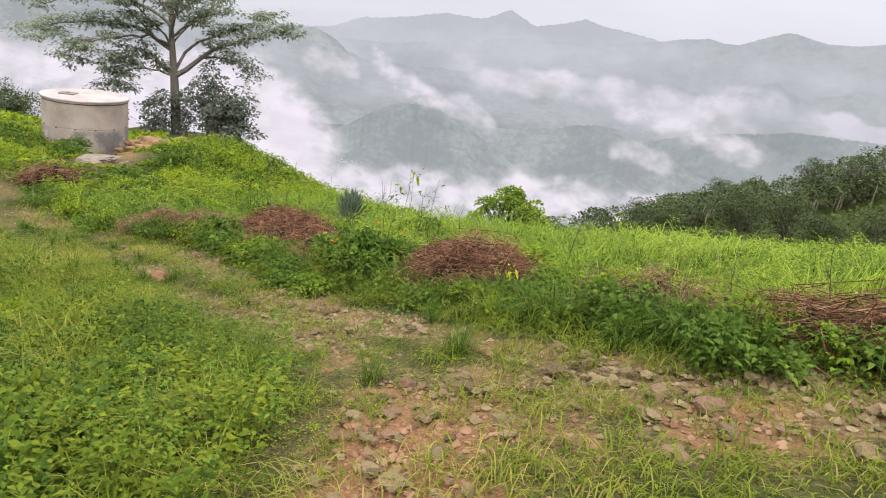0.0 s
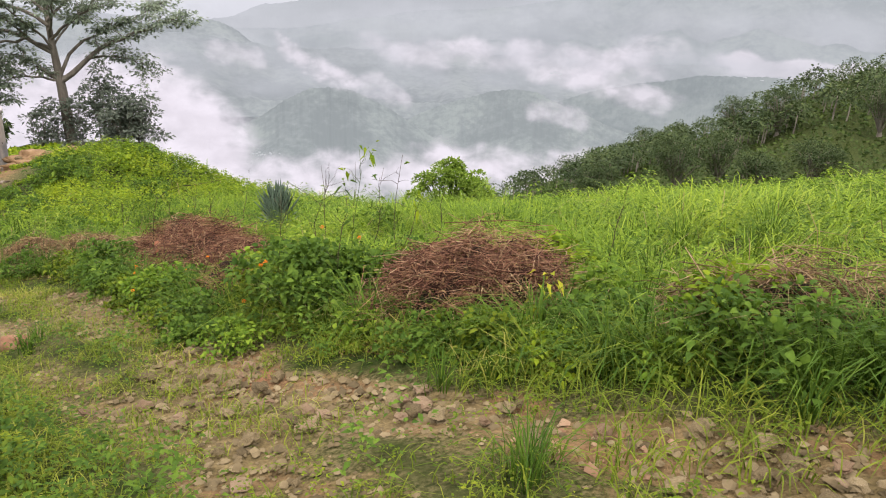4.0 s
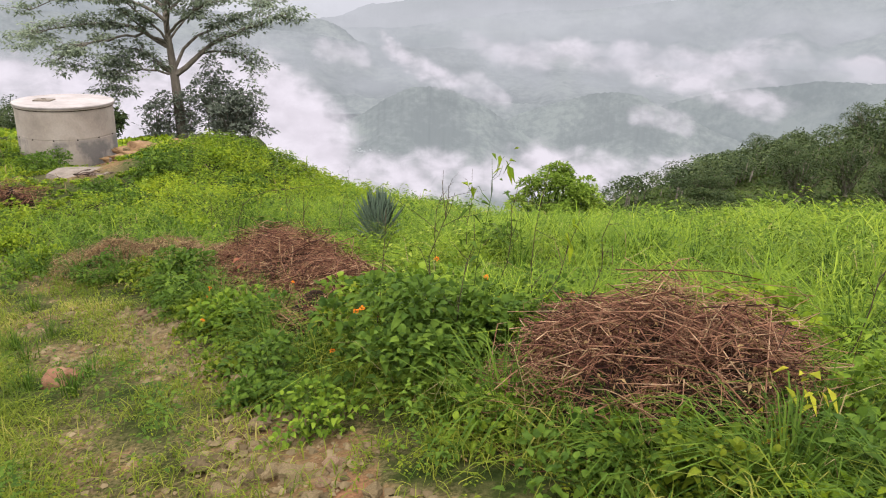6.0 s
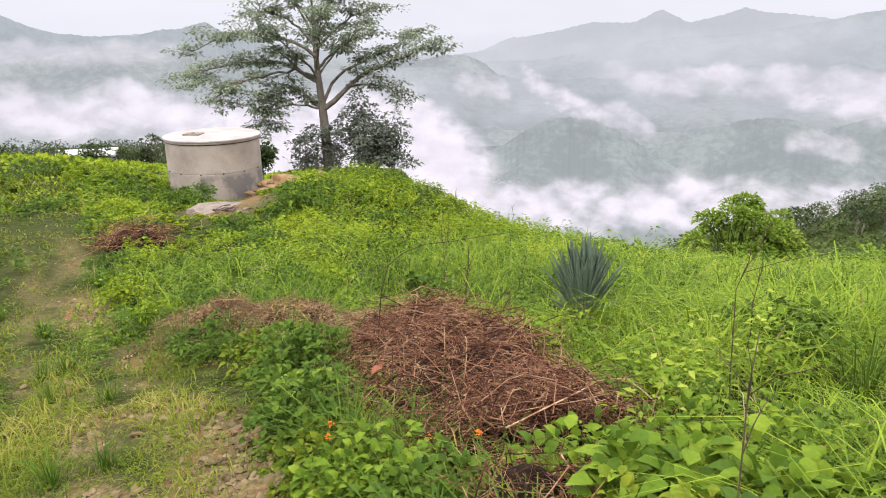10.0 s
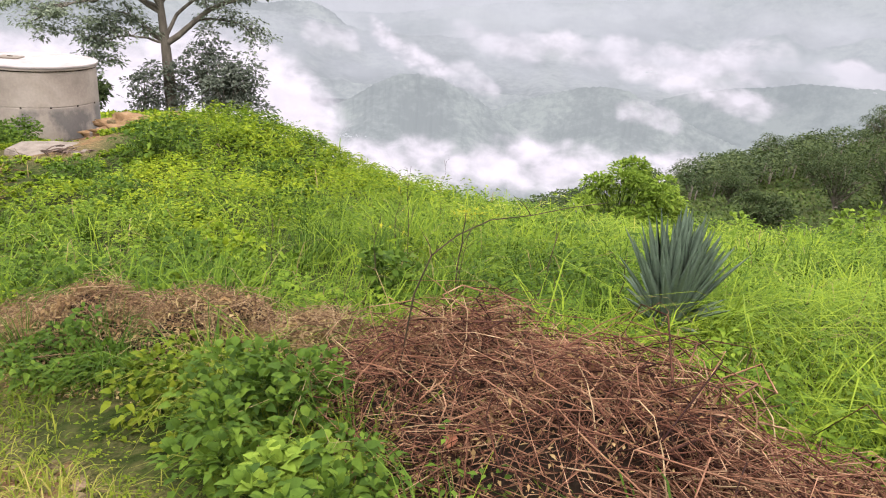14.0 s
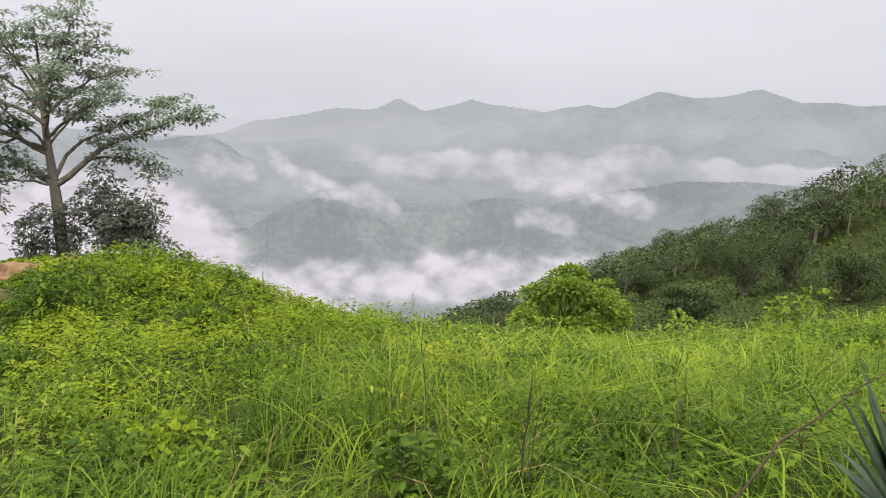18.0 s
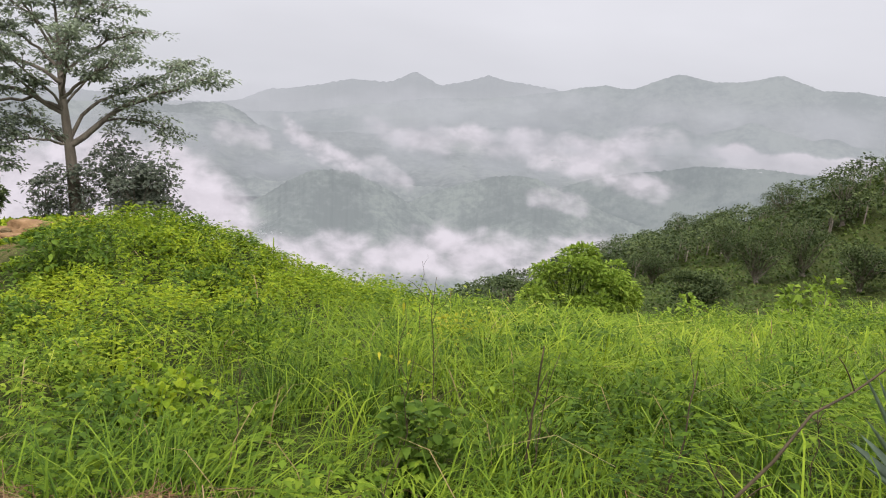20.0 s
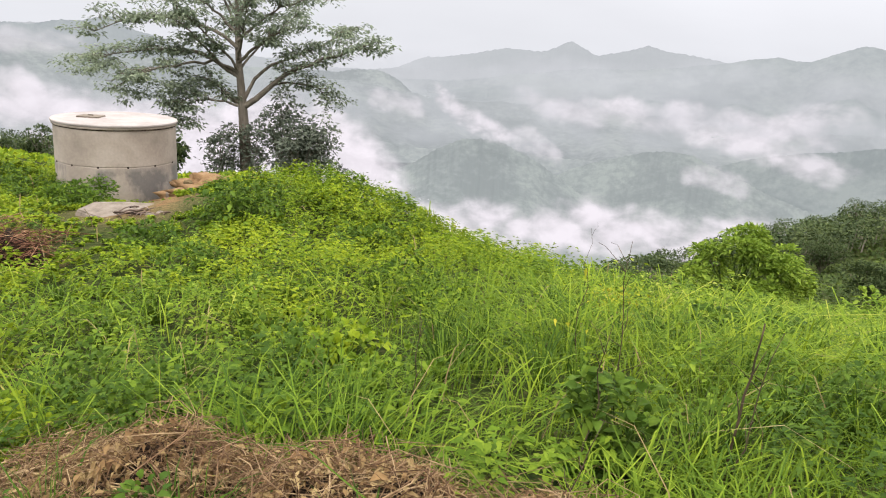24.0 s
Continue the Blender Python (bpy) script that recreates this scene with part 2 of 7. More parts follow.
GRASS = leaf_material("meadow_grass", [(0.0, (0.034, 0.072, 0.008)), (0.4, (0.122, 0.194, 0.014)), (0.75, (0.232, 0.302, 0.022)), (1.0, (0.40, 0.38, 0.07))])
GRASS_RICH = leaf_material("rich_green_grass", [(0.0, (0.025, 0.062, 0.009)), (0.45, (0.132, 0.208, 0.016)), (0.8, (0.249, 0.325, 0.027)), (1.0, (0.291, 0.336, 0.056))])
GRASS_DEEP = leaf_material("deep_green_grass", [(0.0, (0.020, 0.046, 0.007)), (0.5, (0.060, 0.112, 0.011)), (1.0, (0.150, 0.210, 0.024))], through=0.3)
WEED = leaf_material("weed_leaf", [(0.0, (0.030, 0.064, 0.006)), (0.4, (0.128, 0.196, 0.010)), (1.0, (0.315, 0.365, 0.018))], through=0.34)
WEED_MID = leaf_material("green_weed_leaf", [(0.0, (0.028, 0.063, 0.009)), (0.45, (0.103, 0.171, 0.013)), (0.8, (0.205, 0.275, 0.024)), (1.0, (0.356, 0.389, 0.076))], through=0.3)
WEED_DARK = leaf_material("dark_weed_leaf", [(0.0, (0.026, 0.058, 0.010)), (0.5, (0.070, 0.122, 0.014)), (1.0, (0.156, 0.228, 0.024))], through=0.3)
# light haze over the tree and its shrubs is put into these pale leaves
TREE_LEAF = leaf_material("tree_leaf", [(0.0, (0.100, 0.125, 0.089)), (0.5, (0.196, 0.233, 0.155)), (1.0, (0.360, 0.408, 0.270))], through=0.48)
SHRUB_LEAF = leaf_material("hazed_shrub_leaf", [(0.0, (0.093, 0.110, 0.085)), (0.6, (0.175, 0.199, 0.146)), (1.0, (0.329, 0.350, 0.260))], through=0.45)
BRIGHT_LEAF = leaf_material("bright_bush_leaf", [(0.0, (0.080, 0.135, 0.016)), (0.5, (0.178, 0.258, 0.030)), (1.0, (0.34, 0.42, 0.06))])
WOOD_LEAF = leaf_material("woodland_leaf", [(0.0, (0.022, 0.038, 0.016)), (0.5, (0.054, 0.076, 0.027)), (1.0, (0.115, 0.142, 0.048))], patch=0.22, through=0.25)
VERGE = leaf_material("verge_grass", [(0.0, (0.045, 0.075, 0.009)), (0.4, (0.108, 0.146, 0.012)), (0.7, (0.190, 0.215, 0.022)), (1.0, (0.35, 0.28, 0.09))], patch=0.8)
DRY_LEAF = leaf_material("dry_leaf", [(0.0, (0.09, 0.045, 0.020)), (0.5, (0.22, 0.135, 0.058)), (1.0, (0.40, 0.29, 0.13))], through=0.2, rough=0.7)
PEACH_LEAF = leaf_material("peach_dead_leaf", [(0.0, (0.34, 0.155, 0.085)), (1.0, (0.48, 0.26, 0.16))], through=0.3, rough=0.7)
RUST_LEAF = leaf_material("rust_leaf", [(0.0, (0.20, 0.065, 0.035)), (1.0, (0.31, 0.135, 0.075))], through=0.3, rough=0.7)
YELLOW_LEAF = leaf_material("yellow_leaf", [(0.0, (0.22, 0.26, 0.02)), (0.6, (0.38, 0.36, 0.03)), (1.0, (0.48, 0.34, 0.05))])
FLOWER = leaf_material("orange_flower", [(0.0, (0.62, 0.12, 0.01)), (1.0, (0.80, 0.30, 0.02))], through=0.3)
# near-black stand-in for shade: inside brush heaps, under the tank lid, in tie holes
SHADE_FILL = rough_material("shade_fill", [(0.2, (0.008, 0.005, 0.003)), (0.7, (0.026, 0.017, 0.010))], 30, bump=0.6)
DRY_TWIG = rough_material("straw_brown_twig", [(0.15, (0.060, 0.030, 0.016)), (0.5, (0.180, 0.108, 0.058)), (0.9, (0.40, 0.29, 0.16))], 9, island=True, bump=0.1)
STRAW = leaf_material("straw", [(0.0, (0.14, 0.10, 0.045)), (0.5, (0.25, 0.19, 0.085)), (1.0, (0.38, 0.31, 0.16))], through=0.2, rough=0.7)
TWIG = rough_material("brown_twig", [(0.22, (0.026, 0.010, 0.007)), (0.45, (0.115, 0.047, 0.028)), (0.72, (0.285, 0.150, 0.085)), (0.95, (0.52, 0.39, 0.23))], 9, island=True, bump=0.1)
STICK = rough_material("grey_stick", [(0.15, (0.050, 0.036, 0.030)), (0.5, (0.130, 0.090, 0.068)), (0.9, (0.27, 0.20, 0.15))], 9, island=True, bump=0.1)
STALK = rough_material("dark_stalk", [(0.2, (0.030, 0.026, 0.014)), (0.6, (0.077, 0.056, 0.034)), (0.9, (0.154, 0.112, 0.063))], 12, bump=0.1)
GREEN_STALK = rough_material("green_stalk", [(0.2, (0.035, 0.060, 0.012)), (0.8, (0.085, 0.125, 0.025))], 12, bump=0.1)
BARK = rough_material("tree_bark", [(0.15, (0.081, 0.067, 0.054)), (0.5, (0.157, 0.134, 0.105)), (0.9, (0.269, 0.235, 0.190))], 2.5, bump=0.6, stretch=(1, 1, 0.25))
STONE = rough_material("path_stone", [(0.1, (0.064, 0.047, 0.024)), (0.45, (0.136, 0.100, 0.051)), (0.8, (0.215, 0.162, 0.088)), (1.0, (0.30, 0.24, 0.15))], 7, island=True, bump=0.5)
PINK_STONE = rough_material("pink_stone", [(0.1, (0.100, 0.062, 0.036)), (0.5, (0.172, 0.112, 0.066)), (1.0, (0.25, 0.178, 0.112))], 6, island=True, bump=0.5)
RUST_STONE = rough_material("rust_stone", [(0.1, (0.13, 0.060, 0.034)), (0.5, (0.215, 0.110, 0.064)), (1.0, (0.31, 0.19, 0.12))], 8, bump=0.5)
EARTH = rough_material("dug_earth", [(0.1, (0.095, 0.054, 0.026)), (0.5, (0.195, 0.118, 0.058)), (1.0, (0.30, 0.20, 0.115))], 4.2, bump=0.8)
SLAB = rough_material("weathered_slab", [(0.15, (0.075, 0.060, 0.046)), (0.5, (0.175, 0.145, 0.115)), (1.0, (0.27, 0.235, 0.195))], 3.0, bump=0.4)
LID = rough_material("pale_lid", [(0.1, (0.19, 0.165, 0.150)), (0.5, (0.31, 0.275, 0.255)), (1.0, (0.40, 0.365, 0.34))], 1.1, bump=0.2)
PLASTER = rough_material("pale_plaster", [(0.1, (0.34, 0.34, 0.31)), (0.6, (0.50, 0.50, 0.46)), (1.0, (0.62, 0.62, 0.58))], 0.5, bump=0.0)
ROOF = rough_material("sheet_roof", [(0.1, (0.40, 0.44, 0.46)), (1.0, (0.66, 0.70, 0.72))], 0.6, bump=0.0)
GLASS_DARK = rough_material("dark_window", [(0.1, (0.03, 0.035, 0.04)), (1.0, (0.07, 0.075, 0.08))], 1.0, rough=0.2, bump=0.0)


def tank_material():
    """Cast concrete with a cold joint, and damp stains on the lower lift."""
    m, n, l, out = mat_new("tank_concrete")
    big = noise_node(n, l, 0.7, 6, 0.6)
    streak = noise_node(n, l, 1.1, 6, 0.62, stretch=(1, 1, 0.6))
    fine = noise_node(n, l, 14, 4)
    base = ramp_node(n, [(0.30, (0.190, 0.158, 0.128)), (0.50, (0.290, 0.243, 0.198)), (0.72, (0.385, 0.330, 0.275))])
    l.new(big.outputs["Fac"], base.inputs["Fac"])
    tc = n.new("ShaderNodeTexCoord")
    sep = n.new("ShaderNodeSeparateXYZ")
    l.new(tc.outputs["Object"], sep.inputs["Vector"])
    band = n.new("ShaderNodeMapRange")
    band.inputs["From Min"].default_value, band.inputs["From Max"].default_value = 1.10, 0.90
    l.new(sep.outputs["Z"], band.inputs["Value"])
    stain = ramp_node(n, [(0.49, (0, 0, 0)), (0.60, (1, 1, 1))])
    l.new(streak.outputs["Fac"], stain.inputs["Fac"])
    f = n.new("ShaderNodeMath")
    f.operation = "MULTIPLY"
    l.new(band.outputs["Result"], f.inputs[0])
    l.new(stain.outputs["Color"], f.inputs[1])
    f2 = n.new("ShaderNodeMath")
    f2.operation = "MULTIPLY_ADD"
    l.new(f.outputs["Value"], f2.inputs[0])
    f2.inputs[1].default_value = 0.66
    low = n.new("ShaderNodeMath")
    low.operation = "MULTIPLY"
    l.new(band.outputs["Result"], low.inputs[0])
    low.inputs[1].default_value = 0.07
    l.new(low.outputs["Value"], f2.inputs[2])
    col = mix_rgb(n, l, f2.outputs["Value"], base.outputs["Color"], (0.080, 0.077, 0.076))
    col = mix_rgb(n, l, 0.16, col, fine.outputs["Fac"], "OVERLAY")
    bs = n.new("ShaderNodeBsdfPrincipled")
    bs.inputs["Roughness"].default_value = 0.9
    l.new(col, bs.inputs["Base Color"])
    bp = n.new("ShaderNodeBump")
    bp.inputs["Strength"].default_value, bp.inputs["Distance"].default_value = 0.25, 0.02
    l.new(fine.outputs["Fac"], bp.inputs["Height"])
    l.new(bp.outputs["Normal"], bs.inputs["Normal"])
    l.new(bs.outputs["BSDF"], out.inputs["Surface"])
    return m


TANK_WALL = tank_material()


def ground_material():
    """Turf and leaf litter, giving way to stony red-brown soil where the track is worn."""
    m, n, l, out = mat_new("hill_ground")
    at = n.new("ShaderNodeAttribute")
    at.attribute_name = "worn"
    n1, n2, n3 = noise_node(n, l, 1.3, 6, 0.6), noise_node(n, l, 9, 6, 0.65), noise_node(n, l, 45, 4, 0.6)
    turf = ramp_node(n, [(0.3, (0.012, 0.019, 0.005)), (0.5, (0.029, 0.040, 0.009)), (0.7, (0.078, 0.072, 0.026))])
    l.new(n2.outputs["Fac"], turf.inputs["Fac"])
    soil = ramp_node(n, [(0.25, (0.056, 0.041, 0.018)), (0.45, (0.110, 0.080, 0.035)), (0.6, (0.160, 0.117, 0.054)), (0.8, (0.24, 0.182, 0.092))])
    l.new(n2.outputs["Fac"], soil.inputs["Fac"])
    red = ramp_node(n, [(0.48, (0, 0, 0)), (0.66, (1, 1, 1))])
    l.new(n1.outputs["Fac"], red.inputs["Fac"])
    ra = n.new("ShaderNodeAttribute")
    ra.attribute_name = "red_soil"
    rm = n.new("ShaderNodeMath")
    rm.operation = "MAXIMUM"
    l.new(red.outputs["Color"], rm.inputs[0])
    l.new(ra.outputs["Fac"], rm.inputs[1])
    soil2 = mix_rgb(n, l, rm.outputs["Value"], soil.outputs["Color"], (0.190, 0.098, 0.050))
    soil3 = mix_rgb(n, l, 0.75, soil2, n3.outputs["Fac"], "OVERLAY")
    a = n.new("ShaderNodeMath")
    a.operation = "MULTIPLY_ADD"
    l.new(n2.outputs["Fac"], a.inputs[0])
    a.inputs[1].default_value = 0.9
    l.new(at.outputs["Fac"], a.inputs[2])
    w = n.new("ShaderNodeMapRange")
    w.interpolation_type = "SMOOTHSTEP"
    w.inputs["From Min"].default_value, w.inputs["From Max"].default_value = 0.66, 0.98
    l.new(a.outputs["Value"], w.inputs["Value"])
    trod = n.new("ShaderNodeMapRange")
    trod.inputs["From Min"].default_value, trod.inputs["From Max"].default_value = 0.01, 0.2
    trod.inputs["To Max"].default_value = 0.75
    l.new(at.outputs["Fac"], trod.inputs["Value"])
    litter = ramp_node(n, [(0.36, (0.030, 0.030, 0.010)), (0.5, (0.085, 0.074, 0.028)), (0.62, (0.150, 0.118, 0.058))])
    l.new(n3.outputs["Fac"], litter.inputs["Fac"])
    turf2 = mix_rgb(n, l, trod.outputs["Result"], turf.outputs["Color"], litter.outputs["Color"])
    col = mix_rgb(n, l, w.outputs["Result"], turf2, soil3)
    bs = n.new("ShaderNodeBsdfPrincipled")
    bs.inputs["Roughness"].default_value = 0.95
    bs.inputs["Specular IOR Level"].default_value = 0.04
    l.new(col, bs.inputs["Base Color"])
    add = n.new("ShaderNodeMath")
    add.operation = "MULTIPLY_ADD"
    l.new(n3.outputs["Fac"], add.inputs[0])
    add.inputs[1].default_value = 0.5
    l.new(n2.outputs["Fac"], add.inputs[2])
    bp = n.new("ShaderNodeBump")
    bp.inputs["Strength"].default_value, bp.inputs["Distance"].default_value = 0.7, 0.05
    l.new(add.outputs["Value"], bp.inputs["Height"])
    l.new(bp.outputs["Normal"], bs.inputs["Normal"])
    l.new(bs.outputs["BSDF"], out.inputs["Surface"])
    return m


GROUND = ground_material()


# ---- helpers for meshes ----
rng = np.random.default_rng(7)


def mesh_np(name, verts, sizes, loops, mat, smooth=False):
    """A mesh from arrays: vertices, corners of each face, and the corners' vertices."""
    me = bpy.data.meshes.new(name)
    verts, sizes, loops = np.asarray(verts, np.float32), np.asarray(sizes, np.int32), np.asarray(loops, np.int32).ravel()
    me.vertices.add(len(verts))
    me.vertices.foreach_set("co", verts.ravel())
    me.loops.add(len(loops))
    me.loops.foreach_set("vertex_index", loops.ravel())
    me.polygons.add(len(sizes))
    me.polygons.foreach_set("loop_start", np.r_[0, np.cumsum(sizes)[:-1]].astype(np.int32))
    me.update(calc_edges=True)
    if smooth:
        me.shade_smooth()
    me.materials.append(mat)
    return me


def thing(name, label, category, at=(0, 0, 0), group="", kind=""):
    e = new(name)
    e.location = at
    e.empty_display_size = 0.2
    return tagged(e, label, category, group, kind)


def part(name, me, mat, parent, label=""):
    """One mesh under a thing; me is a mesh or a bmesh."""
    if isinstance(me, bmesh.types.BMesh):
        data = bpy.data.meshes.new(name)
        me.to_mesh(data)
        me.free()
        me = data
    if not me.materials:
        me.materials.append(mat)
    ob = new(name, me)
    ob.parent = parent
    return tagged(ob, label) if label else ob


class Soup:
    """Collects many small pieces for one mesh."""

    def __init__(self):
        self.v, self.s, self.l, self.n = [], [], [], 0

    def add(self, verts, sizes, loops):
        self.v.append(np.asarray(verts, np.float32).reshape(-1, 3))
        self.s.append(np.asarray(sizes, np.int32))
        self.l.append(np.asarray(loops, np.int32).ravel() + self.n)
        self.n += len(self.v[-1])

    def mesh(self, name, mat, smooth=False):
        return mesh_np(name, np.concatenate(self.v), np.concatenate(self.s), np.concatenate(self.l), mat, smooth)

    def blades(self, base, tall, wide, lean, turn):
        """Blades of grass that rise, arch over and hang by lean (share of height); seven corners each."""
        n = len(base)
        c, s = np.cos(turn), np.sin(turn)
        side = np.stack([-s, c, 0 * c], 1) * wide[:, None] / 2
        out = np.stack([c, s, 0 * c], 1)
        up = np.array([0, 0, 1.0])
        low = base + out * (tall * lean * 0.16)[:, None] + up * (tall * 0.46)[:, None]
        high = base + out * (tall * lean * 0.52)[:, None] + up * (tall * np.clip(0.86 - 0.08 * lean, 0.5, 1))[:, None]
        tip = base + out * (tall * lean)[:, None] + up * (tall * np.clip(1.04 - 0.32 * lean, 0.22, 1))[:, None]
        v = np.stack([base - side * 0.8, base + side * 0.8, low + side, low - side, high + side * 0.75, high - side * 0.75, tip], 1)
        i = np.arange(n)[:, None] * 7
        self.add(v, np.tile([4, 4, 3], n), i + np.array([0, 1, 2, 3, 3, 2, 4, 5, 5, 4, 6]))

    def leaves(self, base, way, size, ratio=0.55, droop=0.25, fine=False):
        """Leaves: folded along the midrib, a base, a shoulder on each side, and a tip; fine ones are ovate and arch over."""
        n = len(base)
        way = way / np.linalg.norm(way, axis=1, keepdims=True).clip(1e-6)
        side = np.cross(way, np.array([0, 0, 1.0]) + rng.normal(0, 0.25, (n, 3)))
        side /= np.linalg.norm(side, axis=1, keepdims=True).clip(1e-6)
        nor = np.cross(side, way)
        size = np.broadcast_to(size, n)[:, None]
        tip = base + way * size - np.array([0, 0, 1.0]) * size * droop
        mid = base + way * size * 0.42 - nor * size * 0.06
        a = mid + side * size * ratio / 2 + nor * size * 0.08
        b = mid - side * size * ratio / 2 + nor * size * 0.08
        if fine:
            down = np.array([0, 0, 1.0]) * size * droop
            m1 = base + way * size * 0.30 + nor * size * 0.03
            m2 = base + way * size * 0.68 - down * 0.35
            w1, w2 = side * size * ratio * 0.50, side * size * ratio * 0.36
            lift = nor * size * 0.10
            v = np.stack([base, m1 + w1 + lift, m2 + w2 + lift * 0.8, tip, m2 - w2 + lift * 0.8, m1 - w1 + lift, m1, m2], 1)
            i = np.arange(n)[:, None] * 8
            self.add(v, np.tile([3, 4, 3, 3, 4, 3], n), i + np.array([0, 6, 1, 6, 7, 2, 1, 7, 3, 2, 7, 4, 3, 6, 5, 4, 7, 0, 5, 6]))
            return
        v = np.stack([base, a, tip, b], 1)
        i = np.arange(n)[:, None] * 4
        self.add(v, np.tile([3, 3], n), i + np.array([0, 1, 2, 0, 2, 3]))

    def tube(self, pts, radii, sides=4):
        """A tapered, bent rod through the points."""
        pts, k = np.asarray(pts, float), len(pts)
        ahead = np.gradient(pts, axis=0)
        ahead /= np.linalg.norm(ahead, axis=1, keepdims=True).clip(1e-9)
        ref = np.array([0.31, 0.17, 0.93]) if abs(ahead[0, 2]) < 0.8 else np.array([1.0, 0.1, 0.0])
        u = np.cross(ahead, ref)
        u /= np.linalg.norm(u, axis=1, keepdims=True).clip(1e-9)
        w = np.cross(ahead, u)
        ang = np.arange(sides) * 2 * np.pi / sides
        ring = pts[:, None] + np.asarray(radii)[:, None, None] * (np.cos(ang)[None, :, None] * u[:, None] + np.sin(ang)[None, :, None] * w[:, None])
        loops, sizes = [], []
        for i in range(k - 1):
            for j in range(sides):
                j2 = (j + 1) % sides
                loops += [i * sides + j, i * sides + j2, (i + 1) * sides + j2, (i + 1) * sides + j]
                sizes.append(4)
        loops += list(range((k - 1) * sides, k * sides))
        sizes.append(sides)
        self.add(ring.reshape(-1, 3), sizes, loops)


def grid_faces(nu, nv):
    i, j = np.meshgrid(np.arange(nu - 1), np.arange(nv - 1), indexing="ij")
    a = (i * nv + j).ravel()
    return np.full(len(a), 4), np.stack([a, a + 1, a + nv + 1, a + nv], 1)


def lumps(x, y, scale, seed, octaves=4):
    """Smooth rolling noise from sines, about -1 to 1."""
    r = np.random.default_rng(seed)
    out, amp, tot = 0.0, 1.0, 0.0
    for _ in range(octaves):
        for _ in range(3):
            a = r.uniform(0, 2 * np.pi)
            out = out + amp * np.sin((x * np.cos(a) + y * np.sin(a)) * scale + r.uniform(0, 6.3))
        tot += amp * 1.7
        scale, amp = scale * 2.1, amp * 0.5
    return out / tot


# ---- the lie of the land ----
EYE0 = np.array([1.3, -0.3])


def soft_clip(v, a, b):
    k = 1.2
    return a + np.logaddexp(0, (v - a) / k) * k - np.logaddexp(0, (v - b) / k) * k


def hill(x, y):
    """The grassy shoulder of the hill that the track crosses."""
    xc, yc = soft_clip(x, -4, 7), soft_clip(y, -14, 24)
    z = -1.68 + 0.237 * xc - 0.124 * yc - 0.018 * xc * xc - 0.0212 * xc * yc - 0.002 * yc * yc
    z = z + 0.05 * np.maximum(0, x - 7) - 0.045 * np.minimum(0, x + 4) * np.clip((y + 4) / 14, 0, 1)
    z = z - 0.16 * np.maximum(0, y - 24) - 0.12 * np.minimum(0, y + 14)
    z = z + 0.75 * np.exp(-((x + 2.5) ** 2 + (y - 16.5) ** 2) / 13) - 0.35 * np.exp(-((x + 8.4) ** 2 + (y - 21.4) ** 2) / 9) - 0.42 * np.exp(-((x + 6.9) ** 2 + (y - 18.0) ** 2) / 7)
    z = z - 0.42 * np.exp(-((x + 11.5) ** 2 + (y - 16.0) ** 2) / 34)
    z = z - 0.22 * np.exp(-((x - 3.2) ** 2 + (y - 8.5) ** 2) / 22)
    z = z - 0.34 * np.exp(-((x - 2.8) / 1.5) ** 2 - ((y - 15.0) / 3.2) ** 2) + 0.15 * np.exp(-((x + 0.5) ** 2 + (y - 16.5) ** 2) / 4)
    d = np.maximum(0, 0.3 * x + 0.95 * y - 15.0)
    s = 0.12 + 0.6 / (1 + np.exp(-np.clip((x + 4) / 2.0, -30, 30)))
    return z - s * d * d / (d + 7)


def crest_angle(b):
    """How far below the eye the next rise of land stands, by bearing in degrees from north."""
    return np.interp(b, [-180, -60, -40, -25, -17, -9.5, -6, 0, 7, 13, 24, 34, 45, 60, 90, 180], [-4, -7.5, -11.7, -12.3, -10.7, -11.2, -17, -25, -22.5, -17.8, -12.9, -8.5, -3.7, -1.2, 2, -4])


def land(x, y):
    dx, dy = x - EYE0[0], y - EYE0[1]
    r, b = np.hypot(dx, dy), np.degrees(np.arctan2(dx, dy))
    rc = np.interp(b, [-180, -60, -20, 0, 13, 45, 90, 180], [150, 170, 180, 150, 205, 115, 110, 150])
    ec = crest_angle(b)
    u = np.clip(np.log(np.maximum(r, 1) / 34) / np.log(rc / 34), 0, 1)
    near = -np.degrees(np.arctan2(-hill(EYE0[0] + dx / np.maximum(r, 1e-6) * 30, EYE0[1] + dy / np.maximum(r, 1e-6) * 30), 30))
    near = np.maximum(near, np.interp(b, [-180, -60, -26, -20, -9, -5, 8, 14, 30, 180], [-12, -12.8, -12.8, -11.6, -11.4, -40, -40, -19, -16.5, -15]))
    e = near + (ec - near) * u
    far = 0.15 + np.minimum(r, rc) * np.tan(np.radians(e)) - 0.45 * np.maximum(0, r - rc)
    far = far + lumps(x, y, 0.06, 3) * np.clip((r - 30) / 60, 0, 1) * 1.6
    far = np.maximum(far, -540 + lumps(x, y, 0.004, 5) * 8)
    k = sl(24, 38, r)
    small = lumps(x, y, 0.9, 11) * 0.06 * sl(30, 8, r)
    return hill(x, y) * (1 - k) + far * k + small


